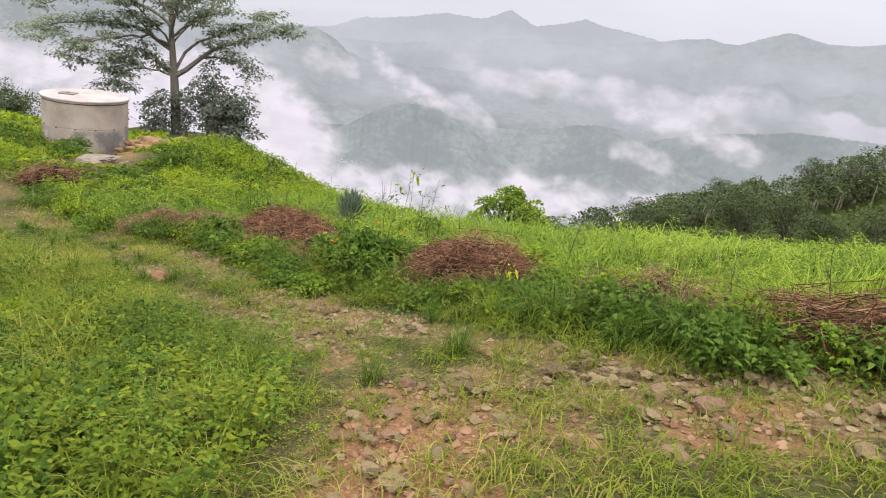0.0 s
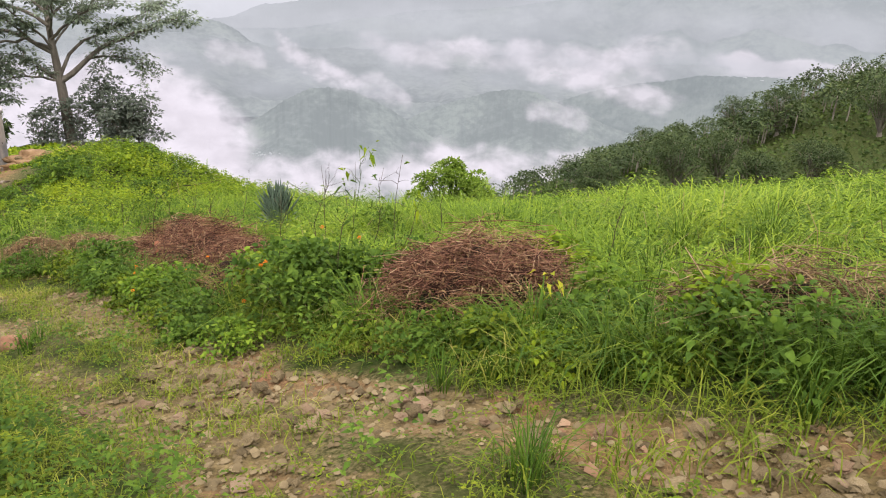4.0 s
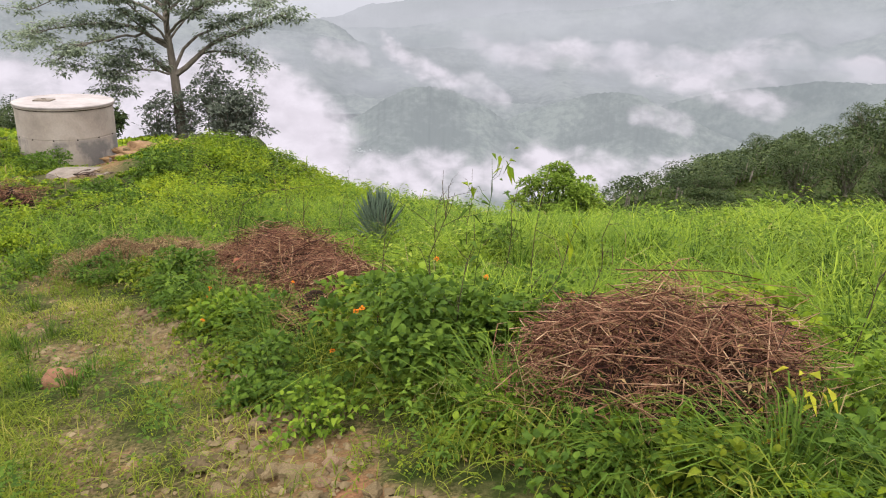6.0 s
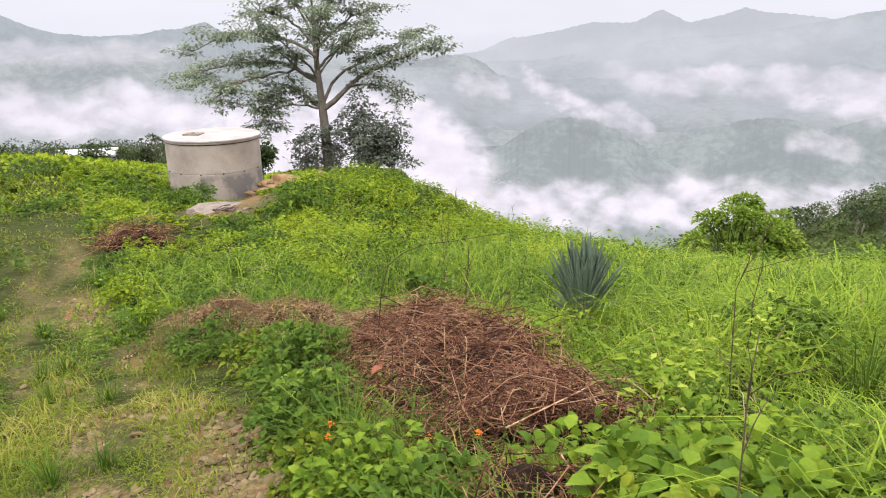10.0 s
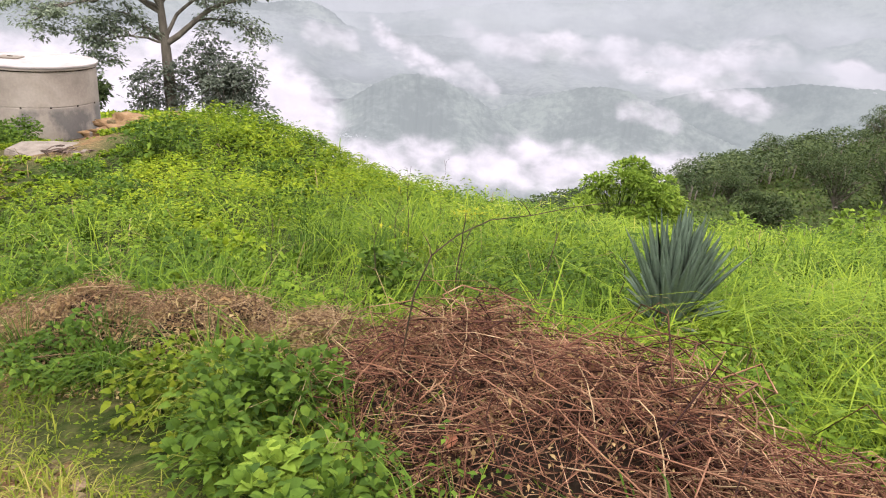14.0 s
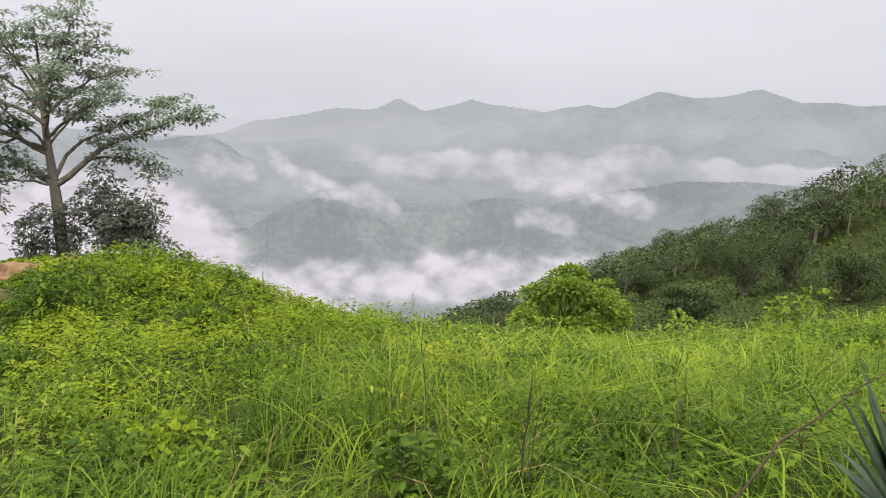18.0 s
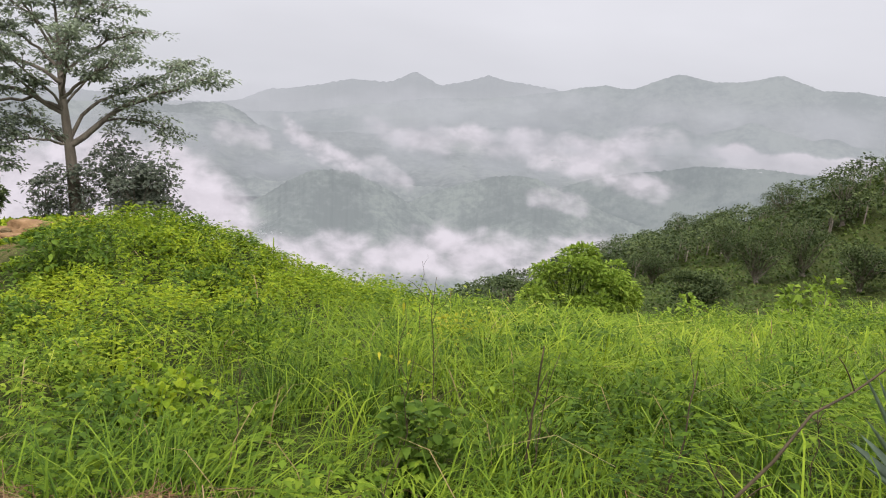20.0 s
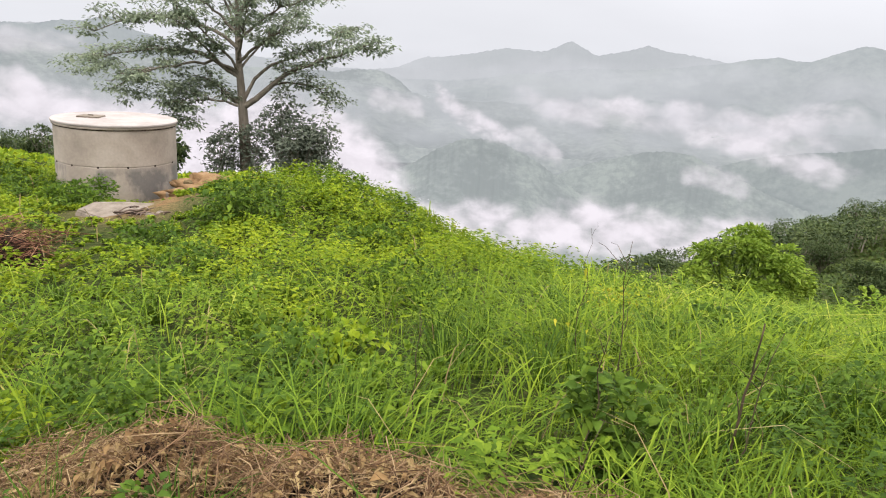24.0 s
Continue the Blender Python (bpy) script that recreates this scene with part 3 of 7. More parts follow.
TRACK = np.array([(9.5, -7.9), (7.0, -7.25), (5.9, -6.95), (5.05, -6.55), (4.4, -5.9), (3.5, -4.75), (2.65, -3.65), (1.4, -1.15), (0.55, -0.05), (-1.25, 2.35), (-3.5, 4.95), (-5.9, 8.1), (-8.0, 11.0), (-11, 14.6)])
SIDE_TRACK = np.array([(4.5, -6.1), (4.0, -7.2), (3.9, -9.0), (3.6, -12.0)])
HEDGE = np.array([(9.0, -6.6), (7.2, -6.1), (5.9, -5.1), (4.9, -3.7), (3.8, -2.8), (2.9, -1.0), (2.1, 0.6), (1.2, 2.1), (0.0, 2.6), (-1.6, 4.2), (-4.0, 7.4)])
STROLL = np.array([(3.7, -10.6), (3.65, -7.6), (3.55, -5.0), (2.9, -3.7), (1.9, -2.2), (1.3, -0.3)])


def line_dist(x, y, line):
    """Distance to a bent line, and how far along it (in metres) the nearest point lies; positive side is its left."""
    best = np.full(np.shape(x), 1e9)
    side = np.zeros(np.shape(x))
    for (ax, ay), (bx, by) in zip(line[:-1], line[1:]):
        ux, uy = bx - ax, by - ay
        t = np.clip(((x - ax) * ux + (y - ay) * uy) / (ux * ux + uy * uy), 0, 1)
        d = np.hypot(x - ax - t * ux, y - ay - t * uy)
        near = d < best
        side = np.where(near, np.sign(ux * (y - ay) - uy * (x - ax)), side)
        best = np.where(near, d, best)
    return best, side


def worn(x, y):
    """1 on the bare track, 0 on turf: two ruts with a grassy crown, ragged edges."""
    d, side = line_dist(x, y, TRACK)
    rag = lumps(x, y, 2.3, 21) * 0.28
    rut = np.exp(-((d - 0.36 + rag * 0.4) / 0.34) ** 2) * np.where(side * d > 0, 1 - 0.62 * sl(-6.0, -4.0, y), 0.95)
    d2, _ = line_dist(x, y, SIDE_TRACK)
    spur = np.exp(-((d2 + rag) / 0.42) ** 2) * 0.95
    fadeout = sl(14, 5, y)
    patch = 0.70 + 0.60 * lumps(x, y, 1.9, 27)
    patch = patch * (1 - 0.08 * sl(-1.5, 1.5, y))
    yard, _ = line_dist(x, y, np.array([(-4.9, 14.2), (-5.6, 16.6), (-6.2, 19.2), (-4.6, 20.2)]))
    yard = np.exp(-((yard + rag) / 0.9) ** 2)
    path = np.clip(np.maximum(rut, spur) * patch + lumps(x, y, 5.0, 23) * 0.26, 0, 1) * fadeout * sl(1.25, 0.75, np.minimum(d, d2) + rag * 0.5)
    patch_red = np.exp(-((x - 3.95) / 0.5) ** 2 - ((y + 7.3) / 0.85) ** 2) * (0.85 + 0.4 * lumps(x, y, 3.1, 33))
    path = np.maximum(path, patch_red)
    wide = np.exp(-((x - 5.4) / 1.7) ** 2 - ((y + 7.2) / 0.85) ** 2) * (0.42 + 0.75 * lumps(x, y, 2.6, 29))
    return np.clip(np.maximum(np.maximum(path, yard), wide), 0, 1)


def red_soil(x, y):
    """Where the soil of the track runs to brick red."""
    return np.clip(np.exp(-((x - 4.0) / 0.8) ** 2 - ((y + 7.6) / 1.2) ** 2) + 0.8 * np.exp(-((x - 5.6) / 0.6) ** 2 - ((y + 7.6) / 0.5) ** 2) + 0.6 * np.exp(-((x - 4.6) / 0.5) ** 2 - ((y + 5.9) / 0.4) ** 2), 0, 1)


def build_ground():
    ang = np.concatenate([np.linspace(-75, 75, 261), np.linspace(77.5, 282.5, 62)])
    rad = np.concatenate([np.linspace(0.002, 14, 140), 14 * np.exp(np.linspace(0.02, np.log(4950 / 14), 90))])
    a, r = np.meshgrid(np.radians(ang), rad, indexing="ij")
    x, y = 2.6 + r * np.sin(a), -6.5 + r * np.cos(a)
    z = land(x, y)
    w = worn(x, y) * (r < 30)
    z = z - 0.05 * w + lumps(x, y, 7.0, 31, 3) * 0.018 * w
    nu, nv = x.shape
    idx = np.arange(nu * nv).reshape(nu, nv)
    nxt = np.roll(idx, -1, axis=0)
    quads = np.stack([idx[:, :-1], idx[:, 1:], nxt[:, 1:], nxt[:, :-1]], -1).reshape(-1, 4)
    me = mesh_np("ground", np.stack([x, y, z], -1).reshape(-1, 3), np.full(len(quads), 4), quads, GROUND, True)
    attr = me.attributes.new("worn", "FLOAT", "POINT")
    attr.data.foreach_set("value", w.ravel().astype(np.float32))
    attr = me.attributes.new("red_soil", "FLOAT", "POINT")
    attr.data.foreach_set("value", red_soil(x, y).ravel().astype(np.float32))
    return tagged(new("ground", me), "steep grassy hillside with a worn stony dirt track", "ground", kind="structure")


ground = build_ground()


# ---- backdrop: valley, ridges, mist ----
def polar(b, r, e):
    b, r, e = np.broadcast_arrays(np.radians(b), r, np.radians(e))
    return np.stack([EYE0[0] + r * np.sin(b), EYE0[1] + r * np.cos(b), 0.15 + r * np.tan(e)], -1)


def ridge(name, label, r, summits, foot, depth, rough, seed, mat):
    """A range of hills: a skyline through its summits, with spurs that run down towards the valley."""
    bs, es = zip(*summits)
    b = np.linspace(bs[0], bs[-1], 700)
    top = np.interp(b, bs, es)
    top = np.convolve(np.pad(top, 1, mode="edge"), np.ones(3) / 3, mode="valid")
    top = top + lumps(b, 0 * b, 1.1, seed, 6) * rough + lumps(b, 0 * b, 14, seed + 3, 3) * 0.04
    rows = []
    for k, v in enumerate(np.linspace(0, 1, 14)):
        spurs = lumps(b, 0 * b + v * 1.2, 0.55, seed + 1) * 0.5 * v * (1 - v) * 4
        rows.append(polar(b, r - depth * v * (1 + 0.35 * spurs), top + (foot - top) * v ** 0.9 + spurs * 0.5))
    back = polar(b, r + depth * 0.7, foot)
    pts = np.stack([back] + rows, 1)
    s, q = grid_faces(*pts.shape[:2])
    return tagged(new(name, mesh_np(name, pts.reshape(-1, 3), s, q, mat, True)), label, "hills", kind="structure")


# haze sits in these tones: the far ranges are coloured paler than the near hills
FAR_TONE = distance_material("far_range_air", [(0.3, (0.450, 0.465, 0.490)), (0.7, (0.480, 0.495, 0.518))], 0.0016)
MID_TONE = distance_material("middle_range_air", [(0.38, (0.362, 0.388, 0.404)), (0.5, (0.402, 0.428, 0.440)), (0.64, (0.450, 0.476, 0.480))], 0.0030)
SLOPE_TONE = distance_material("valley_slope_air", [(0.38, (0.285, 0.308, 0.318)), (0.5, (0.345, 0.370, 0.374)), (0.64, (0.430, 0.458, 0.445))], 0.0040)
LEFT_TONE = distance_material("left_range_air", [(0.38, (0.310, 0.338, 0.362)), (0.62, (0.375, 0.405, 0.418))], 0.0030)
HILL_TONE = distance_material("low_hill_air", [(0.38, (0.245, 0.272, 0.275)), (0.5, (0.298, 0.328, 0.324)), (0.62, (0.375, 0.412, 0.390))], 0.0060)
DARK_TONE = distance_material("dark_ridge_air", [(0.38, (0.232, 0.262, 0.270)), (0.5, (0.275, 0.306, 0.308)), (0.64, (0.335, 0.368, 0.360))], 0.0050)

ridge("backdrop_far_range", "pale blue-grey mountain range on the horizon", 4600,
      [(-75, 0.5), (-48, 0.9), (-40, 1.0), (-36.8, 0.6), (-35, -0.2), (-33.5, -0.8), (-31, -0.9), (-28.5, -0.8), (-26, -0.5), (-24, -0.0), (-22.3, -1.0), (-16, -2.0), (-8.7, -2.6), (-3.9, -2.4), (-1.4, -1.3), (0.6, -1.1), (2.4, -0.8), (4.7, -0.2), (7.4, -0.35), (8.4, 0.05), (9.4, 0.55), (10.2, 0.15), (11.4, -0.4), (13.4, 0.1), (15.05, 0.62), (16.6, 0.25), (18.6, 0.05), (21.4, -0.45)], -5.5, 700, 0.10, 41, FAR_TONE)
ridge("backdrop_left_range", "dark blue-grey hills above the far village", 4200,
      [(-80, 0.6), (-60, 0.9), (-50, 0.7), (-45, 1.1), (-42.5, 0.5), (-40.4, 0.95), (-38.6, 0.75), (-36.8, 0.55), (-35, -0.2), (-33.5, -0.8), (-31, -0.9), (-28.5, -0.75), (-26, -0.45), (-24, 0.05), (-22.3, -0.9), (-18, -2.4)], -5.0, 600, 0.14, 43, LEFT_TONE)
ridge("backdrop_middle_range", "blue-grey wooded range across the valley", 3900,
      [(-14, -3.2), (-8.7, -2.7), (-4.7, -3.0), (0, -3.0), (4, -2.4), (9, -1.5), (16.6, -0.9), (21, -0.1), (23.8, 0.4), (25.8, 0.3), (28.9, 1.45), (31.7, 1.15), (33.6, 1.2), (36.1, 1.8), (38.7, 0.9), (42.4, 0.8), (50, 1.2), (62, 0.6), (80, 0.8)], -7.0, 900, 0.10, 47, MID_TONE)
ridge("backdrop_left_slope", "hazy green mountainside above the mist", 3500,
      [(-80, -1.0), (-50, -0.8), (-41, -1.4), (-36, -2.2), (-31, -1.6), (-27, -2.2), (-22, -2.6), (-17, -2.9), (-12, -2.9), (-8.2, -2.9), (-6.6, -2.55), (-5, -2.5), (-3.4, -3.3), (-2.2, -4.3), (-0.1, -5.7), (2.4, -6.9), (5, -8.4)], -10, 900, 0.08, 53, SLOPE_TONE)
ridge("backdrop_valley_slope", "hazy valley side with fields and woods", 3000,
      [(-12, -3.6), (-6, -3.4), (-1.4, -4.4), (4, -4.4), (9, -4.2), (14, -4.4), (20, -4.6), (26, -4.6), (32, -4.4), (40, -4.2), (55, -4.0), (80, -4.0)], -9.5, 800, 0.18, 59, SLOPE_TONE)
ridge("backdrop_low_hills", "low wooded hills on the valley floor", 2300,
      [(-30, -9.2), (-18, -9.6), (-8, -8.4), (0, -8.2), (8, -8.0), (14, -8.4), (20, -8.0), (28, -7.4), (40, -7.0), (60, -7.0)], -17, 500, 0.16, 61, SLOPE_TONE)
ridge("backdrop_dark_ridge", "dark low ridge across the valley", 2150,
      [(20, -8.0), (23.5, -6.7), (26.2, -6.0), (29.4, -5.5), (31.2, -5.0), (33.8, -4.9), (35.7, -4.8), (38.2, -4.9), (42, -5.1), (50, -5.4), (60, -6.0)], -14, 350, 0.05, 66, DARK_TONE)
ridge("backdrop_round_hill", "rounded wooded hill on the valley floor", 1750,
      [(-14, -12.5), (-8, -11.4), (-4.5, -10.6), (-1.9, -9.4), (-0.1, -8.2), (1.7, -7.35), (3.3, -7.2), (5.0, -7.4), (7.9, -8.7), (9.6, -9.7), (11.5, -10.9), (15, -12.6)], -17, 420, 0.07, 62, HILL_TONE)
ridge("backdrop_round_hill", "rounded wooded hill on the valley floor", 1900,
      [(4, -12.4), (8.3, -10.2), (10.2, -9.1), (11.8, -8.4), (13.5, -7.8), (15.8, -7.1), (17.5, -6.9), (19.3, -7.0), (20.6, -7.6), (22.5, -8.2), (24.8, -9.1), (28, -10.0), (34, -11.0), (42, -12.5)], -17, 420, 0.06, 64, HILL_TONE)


def mist(name, label, r, crown, bottom, mat, seed, torn=0.35, bulge=90):
    """A bank of mist lying in the valley: a bulging sheet with a torn crown."""
    bs, es = zip(*crown)
    b = np.linspace(bs[0], bs[-1], 220)
    top = np.interp(b, bs, es) + lumps(b, 0 * b, 1.7, seed) * torn + 0.9
    bb, be = zip(*bottom)
    low = np.interp(b, bb, be)
    v = np.linspace(0, 1, 24)
    bg, vg = np.meshgrid(b, v, indexing="ij")
    e = low[:, None] + (top - low)[:, None] * vg
    rr = r - bulge * np.sin(vg * np.pi) * (1 + 0.5 * lumps(bg, vg * 3, 1.2, seed + 2))
    pts = polar(bg, rr, e)
    s, q = grid_faces(*bg.shape)
    me = mesh_np(name, pts.reshape(-1, 3), s, q, mat, True)
    uv = me.uv_layers.new(name="UVMap")
    flat = np.stack([bg, e], -1).reshape(-1, 2)[q.ravel()]
    uv.data.foreach_set("uv", flat.astype(np.float32).ravel())
    span = (bs[-1] - bs[0])
    ends = sl(0, 0.22, (bg - bs[0]) / span) * sl(1, 0.78, (bg - bs[0]) / span)
    at = me.attributes.new("ends", "FLOAT", "POINT")
    at.data.foreach_set("value", ends.ravel().astype(np.float32))
    at = me.attributes.new("rise", "FLOAT", "POINT")
    at.data.foreach_set("value", vg.ravel().astype(np.float32))
    return tagged(new(name, me), label, "mist", kind="stuff")


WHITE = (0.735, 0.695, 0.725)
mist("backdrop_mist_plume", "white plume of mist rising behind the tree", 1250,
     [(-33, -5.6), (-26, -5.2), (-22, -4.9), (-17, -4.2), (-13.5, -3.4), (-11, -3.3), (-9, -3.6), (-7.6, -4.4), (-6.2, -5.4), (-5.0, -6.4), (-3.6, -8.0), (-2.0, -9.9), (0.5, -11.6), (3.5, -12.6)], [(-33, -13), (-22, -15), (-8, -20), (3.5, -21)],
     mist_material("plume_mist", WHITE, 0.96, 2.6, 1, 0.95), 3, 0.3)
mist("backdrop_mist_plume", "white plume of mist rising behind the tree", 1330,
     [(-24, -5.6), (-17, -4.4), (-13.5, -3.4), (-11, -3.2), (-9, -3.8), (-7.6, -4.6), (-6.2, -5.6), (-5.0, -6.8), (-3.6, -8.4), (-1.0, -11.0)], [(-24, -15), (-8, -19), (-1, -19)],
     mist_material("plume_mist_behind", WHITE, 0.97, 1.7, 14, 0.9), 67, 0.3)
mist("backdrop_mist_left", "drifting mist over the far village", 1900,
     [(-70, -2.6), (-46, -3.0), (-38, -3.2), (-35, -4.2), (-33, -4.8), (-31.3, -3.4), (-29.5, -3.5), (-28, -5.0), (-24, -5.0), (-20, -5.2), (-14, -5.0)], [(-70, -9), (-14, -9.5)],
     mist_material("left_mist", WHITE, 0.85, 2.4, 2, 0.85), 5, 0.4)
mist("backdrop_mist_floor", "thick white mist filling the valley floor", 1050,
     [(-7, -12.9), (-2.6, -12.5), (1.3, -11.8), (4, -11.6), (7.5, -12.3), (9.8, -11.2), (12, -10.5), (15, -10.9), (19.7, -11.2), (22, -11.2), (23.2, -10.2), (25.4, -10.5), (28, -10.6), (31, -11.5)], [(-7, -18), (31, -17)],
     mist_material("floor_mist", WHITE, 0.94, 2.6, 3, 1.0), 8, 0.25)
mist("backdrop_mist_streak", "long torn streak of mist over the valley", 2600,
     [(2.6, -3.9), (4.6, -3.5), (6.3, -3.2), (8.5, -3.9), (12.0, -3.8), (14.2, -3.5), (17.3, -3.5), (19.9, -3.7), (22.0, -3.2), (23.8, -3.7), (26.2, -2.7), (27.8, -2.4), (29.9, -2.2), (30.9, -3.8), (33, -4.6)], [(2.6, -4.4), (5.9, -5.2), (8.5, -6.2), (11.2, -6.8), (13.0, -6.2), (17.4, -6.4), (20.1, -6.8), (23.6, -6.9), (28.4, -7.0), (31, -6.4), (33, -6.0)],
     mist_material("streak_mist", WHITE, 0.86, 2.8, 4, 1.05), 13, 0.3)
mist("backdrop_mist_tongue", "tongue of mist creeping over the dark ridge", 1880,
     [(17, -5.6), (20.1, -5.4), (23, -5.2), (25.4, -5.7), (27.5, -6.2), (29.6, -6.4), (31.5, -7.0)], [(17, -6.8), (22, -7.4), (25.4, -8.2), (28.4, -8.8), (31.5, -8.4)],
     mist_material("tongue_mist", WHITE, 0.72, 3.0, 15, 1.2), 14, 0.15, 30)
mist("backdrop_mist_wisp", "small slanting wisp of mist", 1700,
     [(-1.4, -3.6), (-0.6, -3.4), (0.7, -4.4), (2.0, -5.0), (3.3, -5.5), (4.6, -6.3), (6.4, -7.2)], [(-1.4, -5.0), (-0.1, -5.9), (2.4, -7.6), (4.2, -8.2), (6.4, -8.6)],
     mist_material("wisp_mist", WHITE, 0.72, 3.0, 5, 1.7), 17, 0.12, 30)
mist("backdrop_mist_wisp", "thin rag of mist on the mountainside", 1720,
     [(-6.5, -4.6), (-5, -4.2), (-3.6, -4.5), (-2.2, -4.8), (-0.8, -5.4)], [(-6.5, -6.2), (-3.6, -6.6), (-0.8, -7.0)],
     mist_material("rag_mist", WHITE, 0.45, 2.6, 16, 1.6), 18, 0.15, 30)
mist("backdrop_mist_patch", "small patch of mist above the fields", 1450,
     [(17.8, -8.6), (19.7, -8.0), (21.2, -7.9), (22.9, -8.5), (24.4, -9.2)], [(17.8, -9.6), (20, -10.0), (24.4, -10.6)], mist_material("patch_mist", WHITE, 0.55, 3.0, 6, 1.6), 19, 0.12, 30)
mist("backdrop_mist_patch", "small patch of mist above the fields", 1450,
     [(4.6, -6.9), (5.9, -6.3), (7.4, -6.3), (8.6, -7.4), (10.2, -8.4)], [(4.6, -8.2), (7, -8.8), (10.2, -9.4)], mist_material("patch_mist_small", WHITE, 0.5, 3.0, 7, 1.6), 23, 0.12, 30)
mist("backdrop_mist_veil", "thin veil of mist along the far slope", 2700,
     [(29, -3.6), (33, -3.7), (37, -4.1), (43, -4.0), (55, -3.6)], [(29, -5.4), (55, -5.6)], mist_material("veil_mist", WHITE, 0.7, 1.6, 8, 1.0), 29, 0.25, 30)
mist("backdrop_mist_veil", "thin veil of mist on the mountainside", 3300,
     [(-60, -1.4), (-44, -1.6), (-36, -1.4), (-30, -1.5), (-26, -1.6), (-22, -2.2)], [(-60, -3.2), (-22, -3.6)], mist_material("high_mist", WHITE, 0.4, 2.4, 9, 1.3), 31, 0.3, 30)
# haze veils: glowing see-through sheets that pale the land behind them
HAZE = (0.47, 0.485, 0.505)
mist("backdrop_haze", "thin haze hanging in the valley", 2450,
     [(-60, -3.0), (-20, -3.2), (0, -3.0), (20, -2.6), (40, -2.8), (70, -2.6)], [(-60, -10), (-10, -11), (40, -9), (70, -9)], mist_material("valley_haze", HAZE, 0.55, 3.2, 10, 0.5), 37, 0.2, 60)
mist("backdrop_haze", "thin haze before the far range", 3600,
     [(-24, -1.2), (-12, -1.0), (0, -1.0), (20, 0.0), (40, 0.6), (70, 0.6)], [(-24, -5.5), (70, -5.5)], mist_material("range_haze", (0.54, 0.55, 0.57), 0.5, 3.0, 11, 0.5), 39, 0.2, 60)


# ---- the concrete water tank ----
def lathe(profile, sides=64):
    """A solid of revolution from (radius, height) pairs, closed where the radius is 0."""
    bm = bmesh.new()
    rings = []
    for r, z in profile:
        if r < 1e-6:
            rings.append([bm.verts.new((0, 0, z))])
        else:
            rings.append([bm.verts.new((r * math.cos(2 * math.pi * k / sides), r * math.sin(2 * math.pi * k / sides), z)) for k in range(sides)])
    for a, b in zip(rings[:-1], rings[1:]):
        for k in range(sides):
            k2 = (k + 1) % sides
            quad = [a[k % len(a)], a[k2 % len(a)], b[k2 % len(b)], b[k % len(b)]]
            quad = [v for i, v in enumerate(quad) if v not in quad[:i]]
            if len(quad) > 2:
                bm.faces.new(quad)
    bmesh.ops.recalc_face_normals(bm, faces=bm.faces)
    return bm


def box_bm(sx, sy, sz, bevel=0.0, at=(0, 0, 0)):
    bm = bmesh.new()
    bmesh.ops.create_cube(bm, size=1, matrix=Matrix.Translation(at) @ Matrix.Diagonal((sx, sy, sz, 1)))
    if bevel:
        bmesh.ops.bevel(bm, geom=bm.edges[:], offset=bevel, segments=2, affect="EDGES", profile=0.6)
    return bm


TANK = (-8.45, 21.45)
TANK_Z = -5.05


def build_tank():
    tank = thing("water_tank", "round cast-concrete water tank with stained lower wall", "water tank", (*TANK, TANK_Z))
    part("wall", lathe([(0, 0), (1.66, 0), (1.665, 0.4), (1.662, 1.02), (1.650, 1.03), (1.650, 1.05), (1.662, 1.06), (1.660, 1.8), (1.655, 2.14), (0, 2.14)], 128), TANK_WALL, tank, "grey-tan concrete wall with a joint line and damp stains")
    part("lid", lathe([(0, 2.15), (1.69, 2.15), (1.715, 2.158), (1.722, 2.185), (1.715, 2.212), (1.68, 2.224), (1.2, 2.246), (0.5, 2.258), (0, 2.26)], 128), LID, tank, "pale slightly domed concrete lid")
    part("rim", lathe([(1.655, 2.085), (1.69, 2.09), (1.70, 2.12), (1.69, 2.148), (1.655, 2.15)], 128), TANK_WALL, tank)
    # the shadow line under the lid is a ring coloured near-black
    part("seam", lathe([(1.60, 2.06), (1.672, 2.062), (1.676, 2.078), (1.672, 2.088), (1.60, 2.09)], 128), SHADE_FILL, tank, "dark wavy shadow seam under the lid")
    for k in range(7):
        a = radians(-165 + k * 27)
        # no hole is cut: a near-black block carries its inner shade
        part("tie_hole", box_bm(0.05, 0.05, 0.05, 0.012, (1.648 * math.cos(a), 1.648 * math.sin(a), 1.04)), SHADE_FILL, tank)
    hatch = part("hatch", box_bm(0.62, 0.5, 0.05, 0.012, (-0.55, -0.35, 2.272)), SLAB, tank, "worn square hatch cover")
    part("hatch_handle", box_bm(0.16, 0.03, 0.03, 0.008, (-0.55, -0.35, 2.31)), STALK, hatch)
    return tank


build_tank()


def blob(seed, rx, ry, rz, sub=3, rough=0.25, scale=1.5, flat=0.35):
    """A lumpy stone or heap."""
    bm = bmesh.new()
    bmesh.ops.create_icosphere(bm, subdivisions=sub, radius=1)
    off = Vector((seed * 3.7, seed * 1.3, seed * 2.1))
    for v in bm.verts:
        p = v.co.copy()
        k = 1 + rough * noise.noise(p * scale + off) + rough * 0.5 * noise.noise(p * scale * 2.3 + off) + rough * 0.28 * noise.noise(p * scale * 6.1 + off)
        v.co = Vector((p.x * rx * k, p.y * ry * k, max(p.z, -flat) * rz * k))
    for f in bm.faces:
        f.smooth = sub > 2
    return bm


def gz(x, y):
    return float(land(np.array([float(x)]), np.array([float(y)]))[0])


